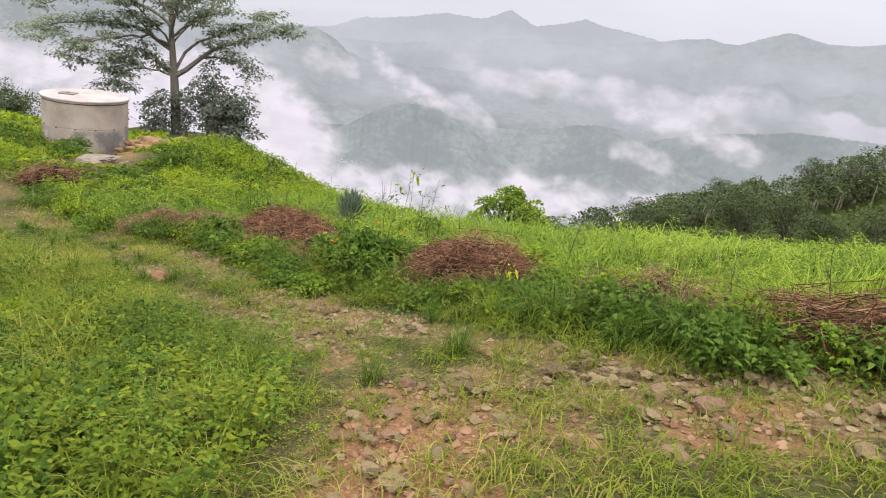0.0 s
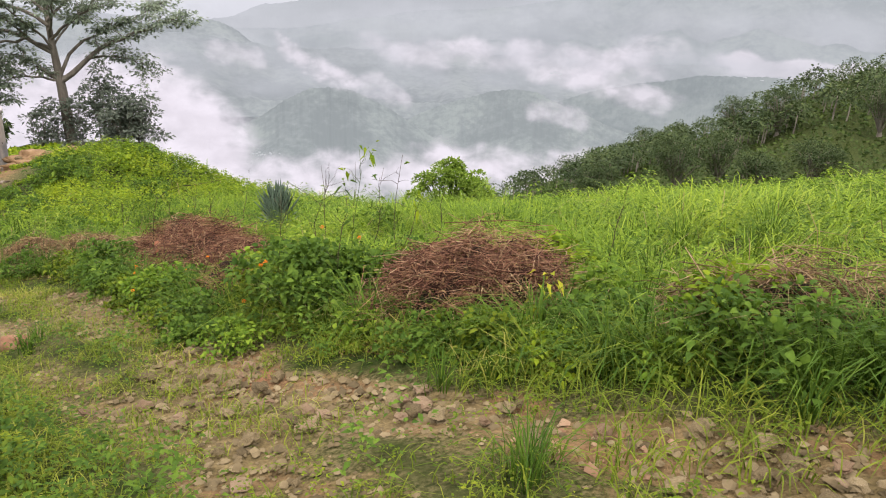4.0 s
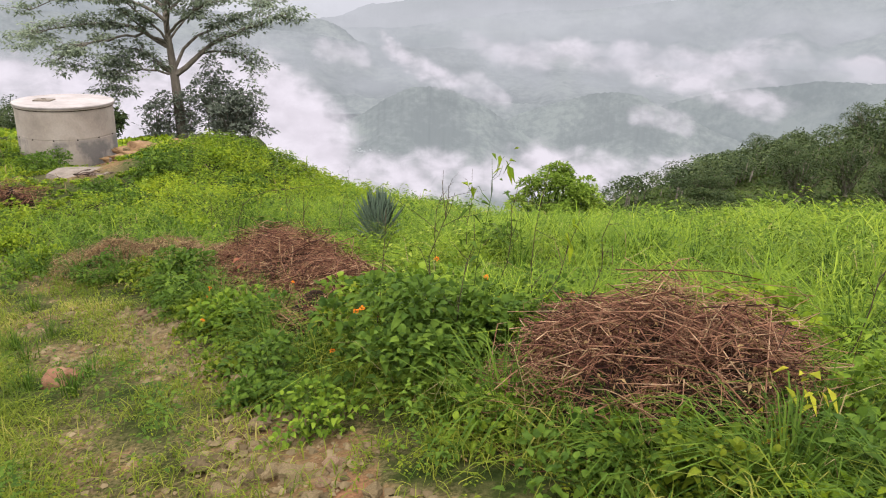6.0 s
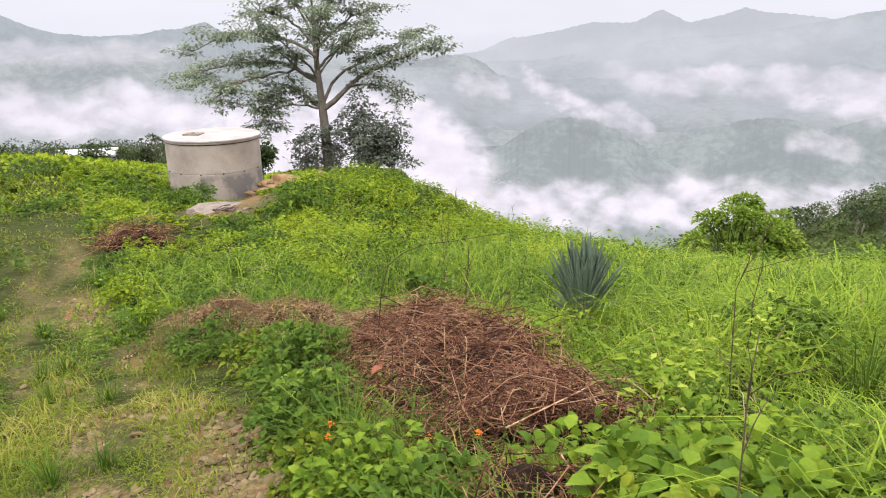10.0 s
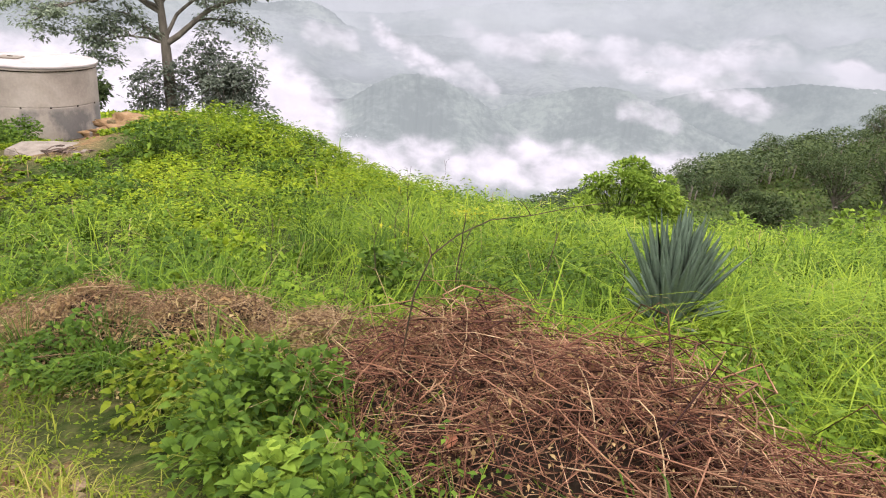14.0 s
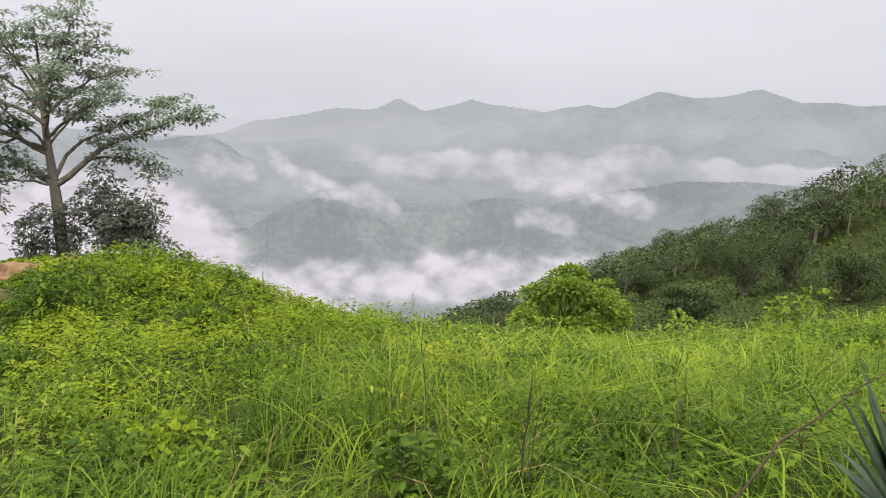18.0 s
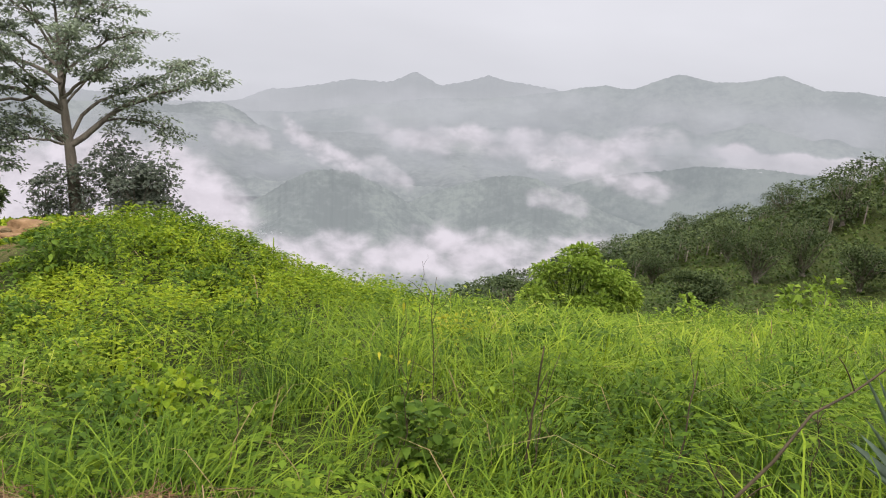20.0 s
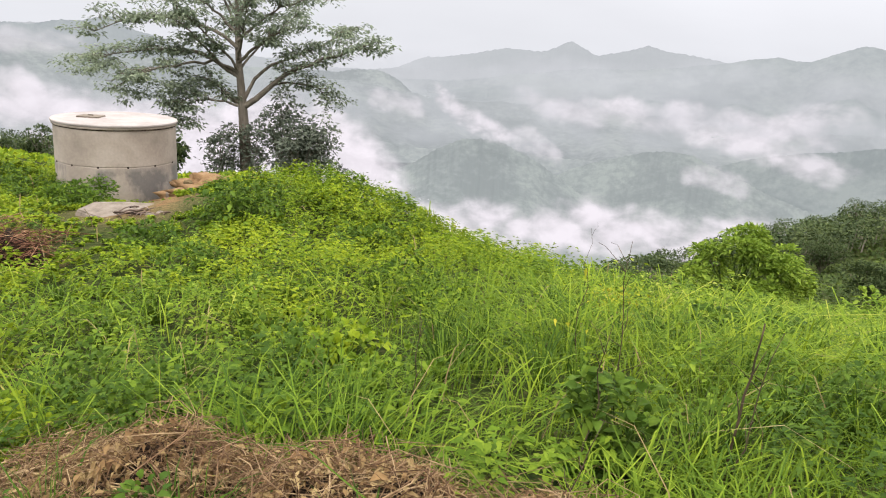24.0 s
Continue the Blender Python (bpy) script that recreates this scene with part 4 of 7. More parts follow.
def build_slab():
    bm = bmesh.new()
    pts = [(-1.35, -0.55), (-0.5, -0.85), (0.55, -0.7), (1.15, -0.2), (1.0, 0.55), (0.2, 0.75), (-0.9, 0.7), (-1.5, 0.2)]
    low = [bm.verts.new((x, y, -0.25)) for x, y in pts]
    top = [bm.verts.new((x * 0.93, y * 0.93, 0.025 * math.sin(3 * x + 2 * y))) for x, y in pts]
    bm.faces.new(top)
    for k in range(len(pts)):
        k2 = (k + 1) % len(pts)
        bm.faces.new((low[k], low[k2], top[k2], top[k]))
    bmesh.ops.recalc_face_normals(bm, faces=bm.faces)
    bmesh.ops.bevel(bm, geom=bm.edges[:], offset=0.03, segments=2, affect="EDGES")
    data = bpy.data.meshes.new("concrete_slab")
    bm.to_mesh(data)
    data.materials.append(SLAB)
    ob = tagged(new("concrete_slab", data), "broken pale concrete slab lying before the water tank", "slab")
    ob.location = (-4.75, 14.1, gz(-4.75, 14.1) - 0.08)
    ob.scale = (0.84, 1.08, 1)
    ob.rotation_euler = (radians(-1), radians(1), radians(-8))


build_slab()
block = tagged(new("concrete_block", bpy.data.meshes.new("concrete_block")), "small pale concrete block beside the tank", "block")
bm = box_bm(0.42, 0.34, 0.40, 0.03)
bm.to_mesh(block.data)
bm.free()
block.data.materials.append(SLAB)
block.location, block.rotation_euler = (-6.35, 20.1, gz(-6.35, 20.1) + 0.17), (0.05, 0.04, 0.5)


def build_debris():
    """Broken sticks and crumbs swept together on the slab's near edge."""
    r = np.random.default_rng(88)
    ob = thing("debris", "dark broken sticks and crumbs on the concrete slab", "debris", (-4.55, 13.45, gz(-4.55, 13.45) - 0.02))
    sticks = Soup()
    for _ in range(26):
        a, L = r.uniform(0, 6.3), r.uniform(0.15, 0.5)
        c = np.array([r.normal(0, 0.28), r.normal(0, 0.14), r.uniform(0.0, 0.09)])
        d = np.array([math.cos(a), math.sin(a), r.normal(0, 0.12)]) * L / 2
        sticks.tube([c - d, c + np.array([0, 0, 0.02]), c + d], [0.016, 0.014, 0.008], 4)
    tagged(part("sticks", sticks.mesh("sticks", STICK), STICK, ob), kind="stuff")
    for _ in range(6):
        q = r.uniform(0.05, 0.10)
        rock = part("rock", blob(int(r.integers(90, 120)), q, q * 0.8, q * 0.6, 2), SLAB, ob)
        rock.location = (r.normal(0, 0.35), r.normal(0, 0.15), 0.02)


build_debris()
heap = thing("earth_heap", "heap of orange-brown dug earth beside the tank", "earth heap", (-4.7, 20.3, gz(-4.7, 20.3) + 0.16))
part("earth", blob(4, 1.9, 1.2, 0.62, 5, 0.42, 3.1, 0.2), EARTH, heap)
for k, (dx, dy, dz, s) in enumerate([(-1.0, -0.7, 0.30, 0.16), (-0.55, -0.9, 0.30, 0.12), (0.5, -0.8, 0.36, 0.14), (0.9, -0.3, 0.52, 0.11), (-1.2, -0.2, 0.42, 0.13)]):
    ob = part("rock", blob(50 + k, s, s * 0.8, s * 0.7, 2), STONE, heap)
    ob.location = (dx, dy, dz)


# ---- trees and bushes ----
def unit(v):
    return v / np.linalg.norm(v, axis=-1, keepdims=True).clip(1e-9)


def branch_path(start, end, rise, wobble, n, r):
    """A limb that leaves steeply and levels out."""
    t = np.linspace(0, 1, n)[:, None]
    p = start + (end - start) * t
    p[:, 2] += rise * np.sin(np.pi * t[:, 0]) 
    p[1:-1] += r.normal(0, wobble, (n - 2, 3))
    return p


def smooth_line(pts, n):
    """A rounded line of n points through the given ones."""
    pts = np.array(pts, float)
    k = np.r_[0, np.cumsum(np.linalg.norm(np.diff(pts, axis=0), axis=1))]
    t = np.linspace(0, k[-1], n)
    line = np.stack([np.interp(t, k, pts[:, i]) for i in range(3)], 1)
    for _ in range(2):
        line[1:-1] = (line[:-2] + 2 * line[1:-1] + line[2:]) / 4
    return line


def build_main_tree():
    x0, y0 = -12.3, 49.6
    z0 = gz(x0, y0) - 0.3
    tree = thing("tree", "tall spreading tree with layered open crown on the hill crest", "tree", (x0, y0, z0))
    r = np.random.default_rng(12)
    wood, crown = Soup(), Soup()
    f = -5.2 - z0
    lead = smooth_line([(0.25, 0, -0.2), (0.12, 0, f * 0.5), (0, 0, f), (-0.15, 0.05, f + 1.4), (-0.30, 0.1, f + 2.8), (-0.42, 0.2, f + 5.0), (-0.35, 0.1, f + 7.2), (-0.5, 0, f + 9.6)], 14)
    wood.tube(lead, np.interp(np.linspace(0, 1, 14), [0, 0.3, 0.45, 0.7, 1], [0.46, 0.33, 0.26, 0.15, 0.03]), 10)
    # limbs: thickness at the root, reach in depth, then side and height of each bend, from the fork
    limbs = [
        (0.22, 1.0, (-0.1, 0.1), (-1.2, 0.7), (-2.1, 1.4), (-2.9, 1.75)), (0.10, -1.4, (-0.1, 0.05), (-1.2, 0.35), (-2.6, 0.3), (-3.7, -0.1)),
        (0.17, 2.2, (-0.15, 1.9), (-2.0, 3.0), (-4.0, 3.5), (-7.0, 3.3), (-9.4, 2.8), (-11.4, 2.1)), (0.10, -2.4, (-2.0, 2.9), (-3.6, 2.5), (-5.6, 2.1), (-7.6, 0.9)),
        (0.13, -2.0, (-0.18, 2.1), (-1.5, 2.9), (-2.4, 4.1), (-3.4, 5.2)), (0.14, -1.2, (-0.35, 3.8), (-1.6, 4.8), (-3.6, 5.6), (-6.5, 5.3), (-9.2, 4.2)),
        (0.11, 2.6, (-0.4, 4.6), (-1.6, 5.8), (-3.6, 6.9), (-6.2, 6.8)), (0.10, -1.5, (-0.4, 5.2), (-1.2, 7.2), (-2.3, 9.0), (-3.1, 10.5)), (0.08, 1.5, (-0.4, 6.0), (-1.6, 7.6), (-3.2, 8.6), (-4.4, 8.8)),
        (0.22, -0.6, (0.1, 0.0), (1.8, 1.4), (2.7, 2.3), (4.4, 3.1), (6.2, 3.7), (8.9, 4.8)), (0.09, 1.6, (1.9, 1.5), (3.2, 1.75), (4.8, 1.5), (5.6, 0.7)),
        (0.14, 2.0, (0.1, 0.5), (0.7, 2.0), (1.8, 2.9), (3.9, 3.8), (6.6, 5.1)), (0.12, -2.4, (-0.25, 2.9), (1.0, 3.9), (2.4, 4.8), (4.8, 5.6)),
        (0.11, 1.4, (-0.35, 4.2), (0.8, 5.4), (2.2, 6.5), (4.1, 7.2)), (0.10, -0.8, (-0.4, 5.2), (0.5, 7.2), (1.4, 9.1), (2.3, 10.6)), (0.08, -2.0, (-0.4, 5.8), (0.9, 7.4), (2.4, 8.3), (3.6, 8.4)),
        (0.10, 4.2, (-0.3, 3.2), (-0.6, 4.6), (-1.0, 6.0), (-1.6, 7.2)), (0.10, -4.4, (-0.3, 3.0), (0.3, 4.4), (1.0, 5.8), (1.5, 7.0)), (0.10, -4.0, (-0.2, 2.2), (-1.0, 3.8), (-2.2, 5.0), (-3.0, 6.2)), (0.09, 4.0, (-0.2, 2.4), (0.8, 4.0), (1.9, 5.2), (2.9, 6.2))]
    heads = []
    for rad, deep, *bends in limbs:
        u = np.linspace(0, 1, len(bends))
        p = smooth_line([(bx, deep * k, f + bz) for (bx, bz), k in zip(bends, u)], 12)
        p[1:-1] += r.normal(0, 0.05, (10, 3))
        wood.tube(p, np.linspace(rad, 0.022, 12), 7)
        length = np.linalg.norm(np.diff(p, axis=0), axis=1).sum()
        ahead = unit(p[-1] - p[4])
        for k in range(int(3.6 * length)):
            t = r.uniform(0.30, 1.0)
            a = np.array([np.interp(t, np.linspace(0, 1, 12), p[:, i]) for i in range(3)])
            way = ahead * r.uniform(0.2, 0.9) + np.array([r.normal(0, 0.5), r.normal(0, 0.75), r.uniform(-0.15, 0.75)])
            b = a + unit(way) * r.uniform(0.5, 1.5) * (0.55 + 0.6 * t)
            wood.tube(branch_path(a, b, 0.08, 0.04, 4, r), np.linspace(0.032, 0.010, 4), 4)
            heads.append((*b, r.uniform(0.45, 0.85)))
        heads.append((*p[-1], 0.8))
    # hanging sprays at the ends of the low limbs
    for cx, cz, n in ((-4.0, 0.9, 14), (-4.4, -0.4, 16), (-4.6, -1.6, 13), (-3.2, 1.6, 10), (-7.8, 0.4, 9), (-10.8, 1.9, 7), (-8.6, 2.2, 6), (5.7, 0.3, 6), (8.6, 4.3, 5), (-6.4, 1.4, 6), (-0.5, 9.4, 9), (-1.6, 9.0, 6), (0.8, 8.8, 6), (-0.2, 10.4, 5)):
        for _ in range(n):
            heads.append((cx + r.normal(0, 0.65), r.normal(0, 0.9), f + cz + r.normal(0, 0.4), r.uniform(0.45, 0.75)))
    heads = np.array(heads)
    m = 36
    spray = np.clip(r.normal(0, 1, (len(heads), m, 3)), -1.6, 1.6) * np.array([0.62, 0.62, 0.17]) * heads[:, None, 3:]
    spray[..., 2] -= 0.16 * np.hypot(spray[..., 0], spray[..., 1])
    pos = (heads[:, None, :3] + spray).reshape(-1, 3)
    way = unit(spray.reshape(-1, 3) * np.array([1, 1, 0.4]) + r.normal(0, 0.28, (len(pos), 3)) * np.array([1, 1, 0.55]))
    crown.leaves(pos, way, r.uniform(0.18, 0.35, len(pos)), 0.64, 0.3)
    part("trunk", wood.mesh("trunk", BARK, True), BARK, tree, "straight grey-brown trunk with rising limbs")
    part("crown", crown.mesh("crown", TREE_LEAF), TREE_LEAF, tree, "open layered crown of small green leaves")
    return tree


build_main_tree()


def build_bush(name, label, category, x, y, wide, tall, leaf, count, mat, seed, lift=0.0, stems=9, gap=0.5, ratio=0.5, group="", z=None, wood=None, flat=0.75, bark=None, fine=False):
    """A bush or small tree: stems from the ground to lobes of leaves, with gaps between the lobes."""
    r = np.random.default_rng(seed)
    z0 = (gz(x, y) if z is None else z) - 0.1
    ob = thing(name, label, category, (x, y, z0), group)
    sticks, crown = Soup(), Soup()
    lobes = []
    for k in range(stems):
        a = r.uniform(0, 2 * np.pi)
        q = np.sqrt(r.uniform(0, 1)) * wide / 2 * 0.8
        top = tall * (1 - 0.5 * (q / (wide / 2)) ** 2) * r.uniform(0.72, 0.95)
        tip = np.array([np.cos(a) * q, np.sin(a) * q, max(top, lift + 0.2)])
        foot = np.array([r.normal(0, 0.04 * wide), r.normal(0, 0.04 * wide), 0.0])
        if lift:
            foot = np.array([0, 0, lift * 0.75])
        sticks.tube(branch_path(foot, tip, 0.1 * tall, 0.02 * tall, 5, r), np.linspace(0.010, 0.003, 5) * max(wide, 0.6) * (1.6 if lift else 1), 4)
        lobes.append(tip)
        lobes.append(foot + (tip - foot) * r.uniform(0.45, 0.8) + r.normal(0, 0.1 * wide, 3))
        if not lift:
            lobes.append(foot + (tip - foot) * r.uniform(0.15, 0.5) + r.normal(0, 0.16 * wide, 3) * np.array([1, 1, 0.3]))
    if lift:
        sticks.tube([(0, 0, -0.2), (0.02 * wide, 0, lift * 0.5), (0, 0, lift)], np.array([0.05, 0.04, 0.032]) * wide, 6)
    lobes = np.array(lobes)
    lobes[:, 2] = np.clip(lobes[:, 2], 0.12 * tall, None)
    pick = r.integers(0, len(lobes), count)
    d = unit(r.normal(0, 1, (count, 3)))
    d[:, 2] = np.where(d[:, 2] < -0.35, -d[:, 2], d[:, 2])
    rad = gap * wide / np.sqrt(stems) * r.uniform(0.55, 1.0, count)
    pos = lobes[pick] + d * rad[:, None] * np.array([1, 1, flat])
    pos[:, 2] = np.clip(pos[:, 2], 0.03, None)
    way = unit(d + np.array([0, 0, 0.1]) + r.normal(0, 0.35, (count, 3)))
    crown.leaves(pos, way, leaf * r.uniform(0.6, 1.3, count), ratio, 0.35, fine)
    tagged(part("trunk" if lift else "branchwork", sticks.mesh("stems", bark or BARK), bark or BARK, ob), kind="" if lift else "stuff")
    part("crown" if lift else "foliage", crown.mesh("foliage", mat), mat, ob)
    return ob


# bushes round the foot of the tree
for k, (sx, sy, sw, sh, sn, st) in enumerate([(-13.7, 48.6, 2.8, 3.2, 1100, 9), (-12.9, 49.0, 2.0, 3.9, 700, 8), (-11.2, 48.9, 2.4, 4.4, 1100, 8), (-9.4, 48.4, 3.4, 5.9, 2600, 12), (-8.2, 47.9, 3.2, 5.0, 2400, 12), (-6.7, 47.4, 3.0, 4.1, 1900, 12), (-7.8, 46.6, 3.4, 3.0, 1900, 12)]):
    build_bush("shrub", "dark grey-green shrub beside the tall tree", "shrub", sx, sy, sw, sh, 0.33, int(sn * 0.62), SHRUB_LEAF, 31 + k * 7, stems=st, gap=0.72, flat=0.7, ratio=0.6, group="shrubs round the tree")
# the round bush at the brink, and the big-leaved one
build_bush("bush", "round bright green leafy bush at the field's edge", "bush", 9.9, 19.4, 3.9, 4.95, 0.17, 17000, BRIGHT_LEAF, 34, stems=44, gap=0.7, ratio=0.5, bark=GREEN_STALK)
build_bush("bush", "bright green big-leaved bush below the field", "bush", 18.5, 19.6, 3.4, -5.2 - gz(18.5, 19.6), 0.30, 1500, BRIGHT_LEAF, 35, stems=14, gap=0.5, ratio=0.5)
build_bush("bush", "bright green big-leaved bush below the field", "bush", 14.6, 20.6, 2.6, -6.0 - gz(14.6, 20.6), 0.28, 900, BRIGHT_LEAF, 36, stems=10, gap=0.5, ratio=0.5)
# small trees on the near side of the spur
for k, (b, rr, wide, tall) in enumerate([(32.3, 39, 3.4, 2.4), (36.3, 58, 5.0, 4.0), (39.3, 60, 5.2, 4.2), (43.0, 52, 4.2, 3.2), (29.0, 70, 4.4, 3.4), (34.2, 78, 5.0, 3.8), (46.5, 56, 4.6, 3.6), (41.2, 84, 6.0, 5.4), (25.6, 95, 5.5, 4.6), (37.5, 100, 6, 5.2), (30.8, 108, 6, 5.2), (48.5, 74, 6, 5.4)]):
    bx, by = EYE0[0] + rr * math.sin(radians(b)), EYE0[1] + rr * math.cos(radians(b))
    build_bush("tree", "small dark green tree on the wooded spur", "tree", bx, by, wide, tall, 0.20, 4200, WOOD_LEAF, 60 + k, lift=0.10 * tall, stems=22, gap=0.8, group="trees on the spur")
# trees round the village, down the hill
for k, (b, rr, wide, tall) in enumerate([(-38.6, 105, 7, 6.2), (-36.6, 118, 7, 5.6), (-34.0, 150, 8, 6.5), (-32.4, 112, 6, 4.6), (-30.5, 100, 6.5, 5.6), (-28.4, 96, 6, 5.2), (-26.8, 80, 5, 4.0), (-40.6, 96, 7, 5.6), (-43.5, 110, 8, 6.8), (-29.4, 140, 8, 6), (-20.6, 46, 2.6, 2.4), (-35.4, 165, 8, 7), (-31.2, 160, 8, 7)]):
    bx, by = EYE0[0] + rr * math.sin(radians(b)), EYE0[1] + rr * math.cos(radians(b))
    build_bush("tree", "round dark green tree by the hillside houses", "tree", bx, by, wide, tall, 0.32, 1600, WOOD_LEAF, 90 + k, lift=0.15 * tall, stems=14, gap=0.55, group="trees by the houses")


SCRUB_LEAF = leaf_material("scrub_leaf", [(0.0, (0.028, 0.048, 0.014)), (0.5, (0.056, 0.084, 0.020)), (1.0, (0.105, 0.138, 0.032))], patch=0.12, through=0.25)


for k in range(22):
    b = -44.5 + k * 0.86 + 0.3 * math.sin(k * 2.1)
    rr = 98 + 14 * math.sin(k * 1.7)
    bx, by = EYE0[0] + rr * math.sin(radians(b)), EYE0[1] + rr * math.cos(radians(b))
    tall = 0.15 + rr * math.tan(radians(-7.7 + 0.5 * math.sin(k * 2.9))) - gz(bx, by)
    if tall > 1.6:
        build_bush("tree", "round dark green tree by the hillside houses", "tree", bx, by, 4.6 + 1.2 * math.sin(k * 1.3), min(tall, 8.0), 0.36, 1200, WOOD_LEAF, 130 + k, lift=0.12 * tall, stems=12, gap=0.7, group="trees by the houses")


def build_woods():
    """The rest of the spur's wood: hundreds of crowns too far to count."""
    r = np.random.default_rng(77)
    n = 1500
    b, u = r.uniform(10, 62, n), r.uniform(0, 1, n)
    rr = 46 * np.exp(u * np.log(230 / 46))
    x, y = EYE0[0] + rr * np.sin(np.radians(b)), EYE0[1] + rr * np.cos(np.radians(b))
    rc = np.interp(b, [13, 45, 90], [205, 115, 110])
    open_land = lumps(x, y, 0.035, 71)
    keep = (rr < rc * 1.04) & ((open_land > 0.05 + 0.8 * (rr < 80)) | (rr > rc * 0.80))
    x, y, rr = x[keep], y[keep], rr[keep]
    z = land(x, y)
    tall = r.uniform(2.2, 4.6, len(x))
    per = 150
    d = unit(r.normal(0, 1, (len(x), per, 3)))
    d[..., 2] = np.abs(d[..., 2]) * 0.9 - 0.25
    lob = 1 + 0.28 * np.sin(d[..., :1] * 5 + np.arange(len(x))[:, None, None]) * np.cos(d[..., 1:2] * 4)
    pos = np.stack([x, y, z + tall * 0.58], 1)[:, None] + d * lob * (tall * np.array([[0.48], [0.48], [0.52]])).T[:, None] * r.uniform(0.7, 1.0, (len(x), per, 1))
    s = Soup()
    s.leaves(pos.reshape(-1, 3), unit(d.reshape(-1, 3) + r.normal(0, 0.4, (len(x) * per, 3))), np.repeat(tall * 0.095, per) * r.uniform(0.7, 1.3, len(x) * per), 0.75, 0.3)
    tagged(new("woods", s.mesh("woods", WOOD_LEAF)), "dark green woods covering the spur", "woods", kind="stuff")
    t = Soup()
    for i in range(0, len(x)):
        if rr[i] > 50:
            t.tube([(x[i], y[i], z[i] - 0.3), (x[i] + 0.1, y[i], z[i] + tall[i] * 0.55)], [0.11, 0.07], 4)
    tagged(new("woods_trunks", t.mesh("woods_trunks", BARK)), "slim grey trunks of the spur's woods", "trunks", kind="stuff")
    # scrub and grass on the spur's open slope
    n = 50000
    b, u = r.uniform(5, 60, n), r.uniform(0, 1, n)
    rr = 24 * np.exp(u * np.log(150 / 24))
    x, y = EYE0[0] + rr * np.sin(np.radians(b)), EYE0[1] + rr * np.cos(np.radians(b))
    q = Soup()
    pos = np.stack([x, y, land(x, y)], 1)
    q.leaves(pos, unit(np.stack([r.normal(0, 1, n), r.normal(0, 1, n), r.uniform(0.4, 1.4, n)], 1)), rr * 0.0048 * r.uniform(0.6, 1.4, n), 0.8, 0.1)
    tagged(new("scrub", q.mesh("scrub", SCRUB_LEAF)), "low green scrub on the spur's open slope", "scrub", kind="stuff")
    # rough grass on the slope behind the tank
    n = 16000
    b, u = r.uniform(-62, -16, n), r.uniform(0, 1, n)
    rr = 19 * np.exp(u * np.log(100 / 19))
    x, y = EYE0[0] + rr * np.sin(np.radians(b)), EYE0[1] + rr * np.cos(np.radians(b))
    clear = np.hypot(x + 8.45, y - 21.45) > 2.0
    x, y, rr = x[clear], y[clear], rr[clear]
    q = Soup()
    m = len(x)
    q.leaves(np.stack([x, y, land(x, y)], 1), unit(np.stack([r.normal(0, 1, m), r.normal(0, 1, m), r.uniform(0.4, 1.4, m)], 1)), rr * 0.0075 * r.uniform(0.6, 1.4, m), 0.7, 0.1)
    tagged(new("rough_grass", q.mesh("rough_grass", WEED)), "rough green growth on the slope behind the tank", "grass", kind="stuff")


build_woods()


# ---- houses down the hill ----
def build_house(name, label, b, rr, w, d, h, turn, roof_mat, drop=0.0):
    x, y = EYE0[0] + rr * math.sin(radians(b)), EYE0[1] + rr * math.cos(radians(b))
    ob = thing(name, label, "house", (x, y, gz(x, y) - 0.4 - drop))
    ob.rotation_euler = (0, 0, radians(turn))
    part("wall", box_bm(w, d, h, 0.03, (0, 0, h / 2)), PLASTER, ob)
    part("roof", box_bm(w + 0.6, d + 0.6, 0.22, 0.04, (0, 0, h + 0.11)), roof_mat, ob)
    for k in range(3):
        px = -w / 2 + w * (k + 0.5) / 3
        win = part("window", box_bm(1.1, 0.1, 1.1, 0.0, (px, -d / 2 - 0.03, h * 0.55)), GLASS_DARK, ob)
        part("window_sill", box_bm(1.3, 0.2, 0.08, 0.0, (px, -d / 2 - 0.08, h * 0.55 - 0.6)), PLASTER, win)
    return ob


build_house("house", "pale flat-roofed house among trees", -33.4, 90, 6.0, 5, 3.4, 25, PLASTER, -0.2)
build_house("house", "low pale shed with a sheet roof", -30.4, 92, 3.2, 4, 2.4, 18, ROOF, 0.0)
build_house("house", "low pale shed with a sheet roof", -36.4, 94, 3.0, 4, 2.2, 30, ROOF, 0.0)


def build_far_houses():
    r = np.random.default_rng(5)
    s = Soup()
    for b0, e0, n, spread in ((-1.6, -12.3, 13, 1.0), (21.2, -5.55, 4, 0.6), (36, -5.0, 3, 2.2)):
        for _ in range(n):
            b, e = b0 + r.normal(0, spread * 0.6), e0 + r.normal(0, 0.07)
            rr = 1100.0
            w = r.uniform(0.8, 2.0)
            c = polar(b, rr, e)
            box = c + np.array([(-w, 0, 0), (w, 0, 0), (w, 0, w * 0.5), (-w, 0, w * 0.5), (-w, 4, 0), (w, 4, 0), (w, 4, w * 0.6), (-w, 4, w * 0.6)])
            s.add(box, [4, 4, 4, 4], [0, 1, 2, 3, 1, 5, 6, 2, 3, 2, 6, 7, 4, 0, 3, 7])
    # walls glow in haze-paled tones, like the hills
    tone = distance_material("far_house_air", [(0.3, (0.52, 0.54, 0.55)), (0.7, (0.66, 0.67, 0.68))], 0.05)
    tagged(new("backdrop_village", s.mesh("backdrop_village", tone)), "tiny pale houses scattered on the valley floor", "village", kind="stuff")


build_far_houses()


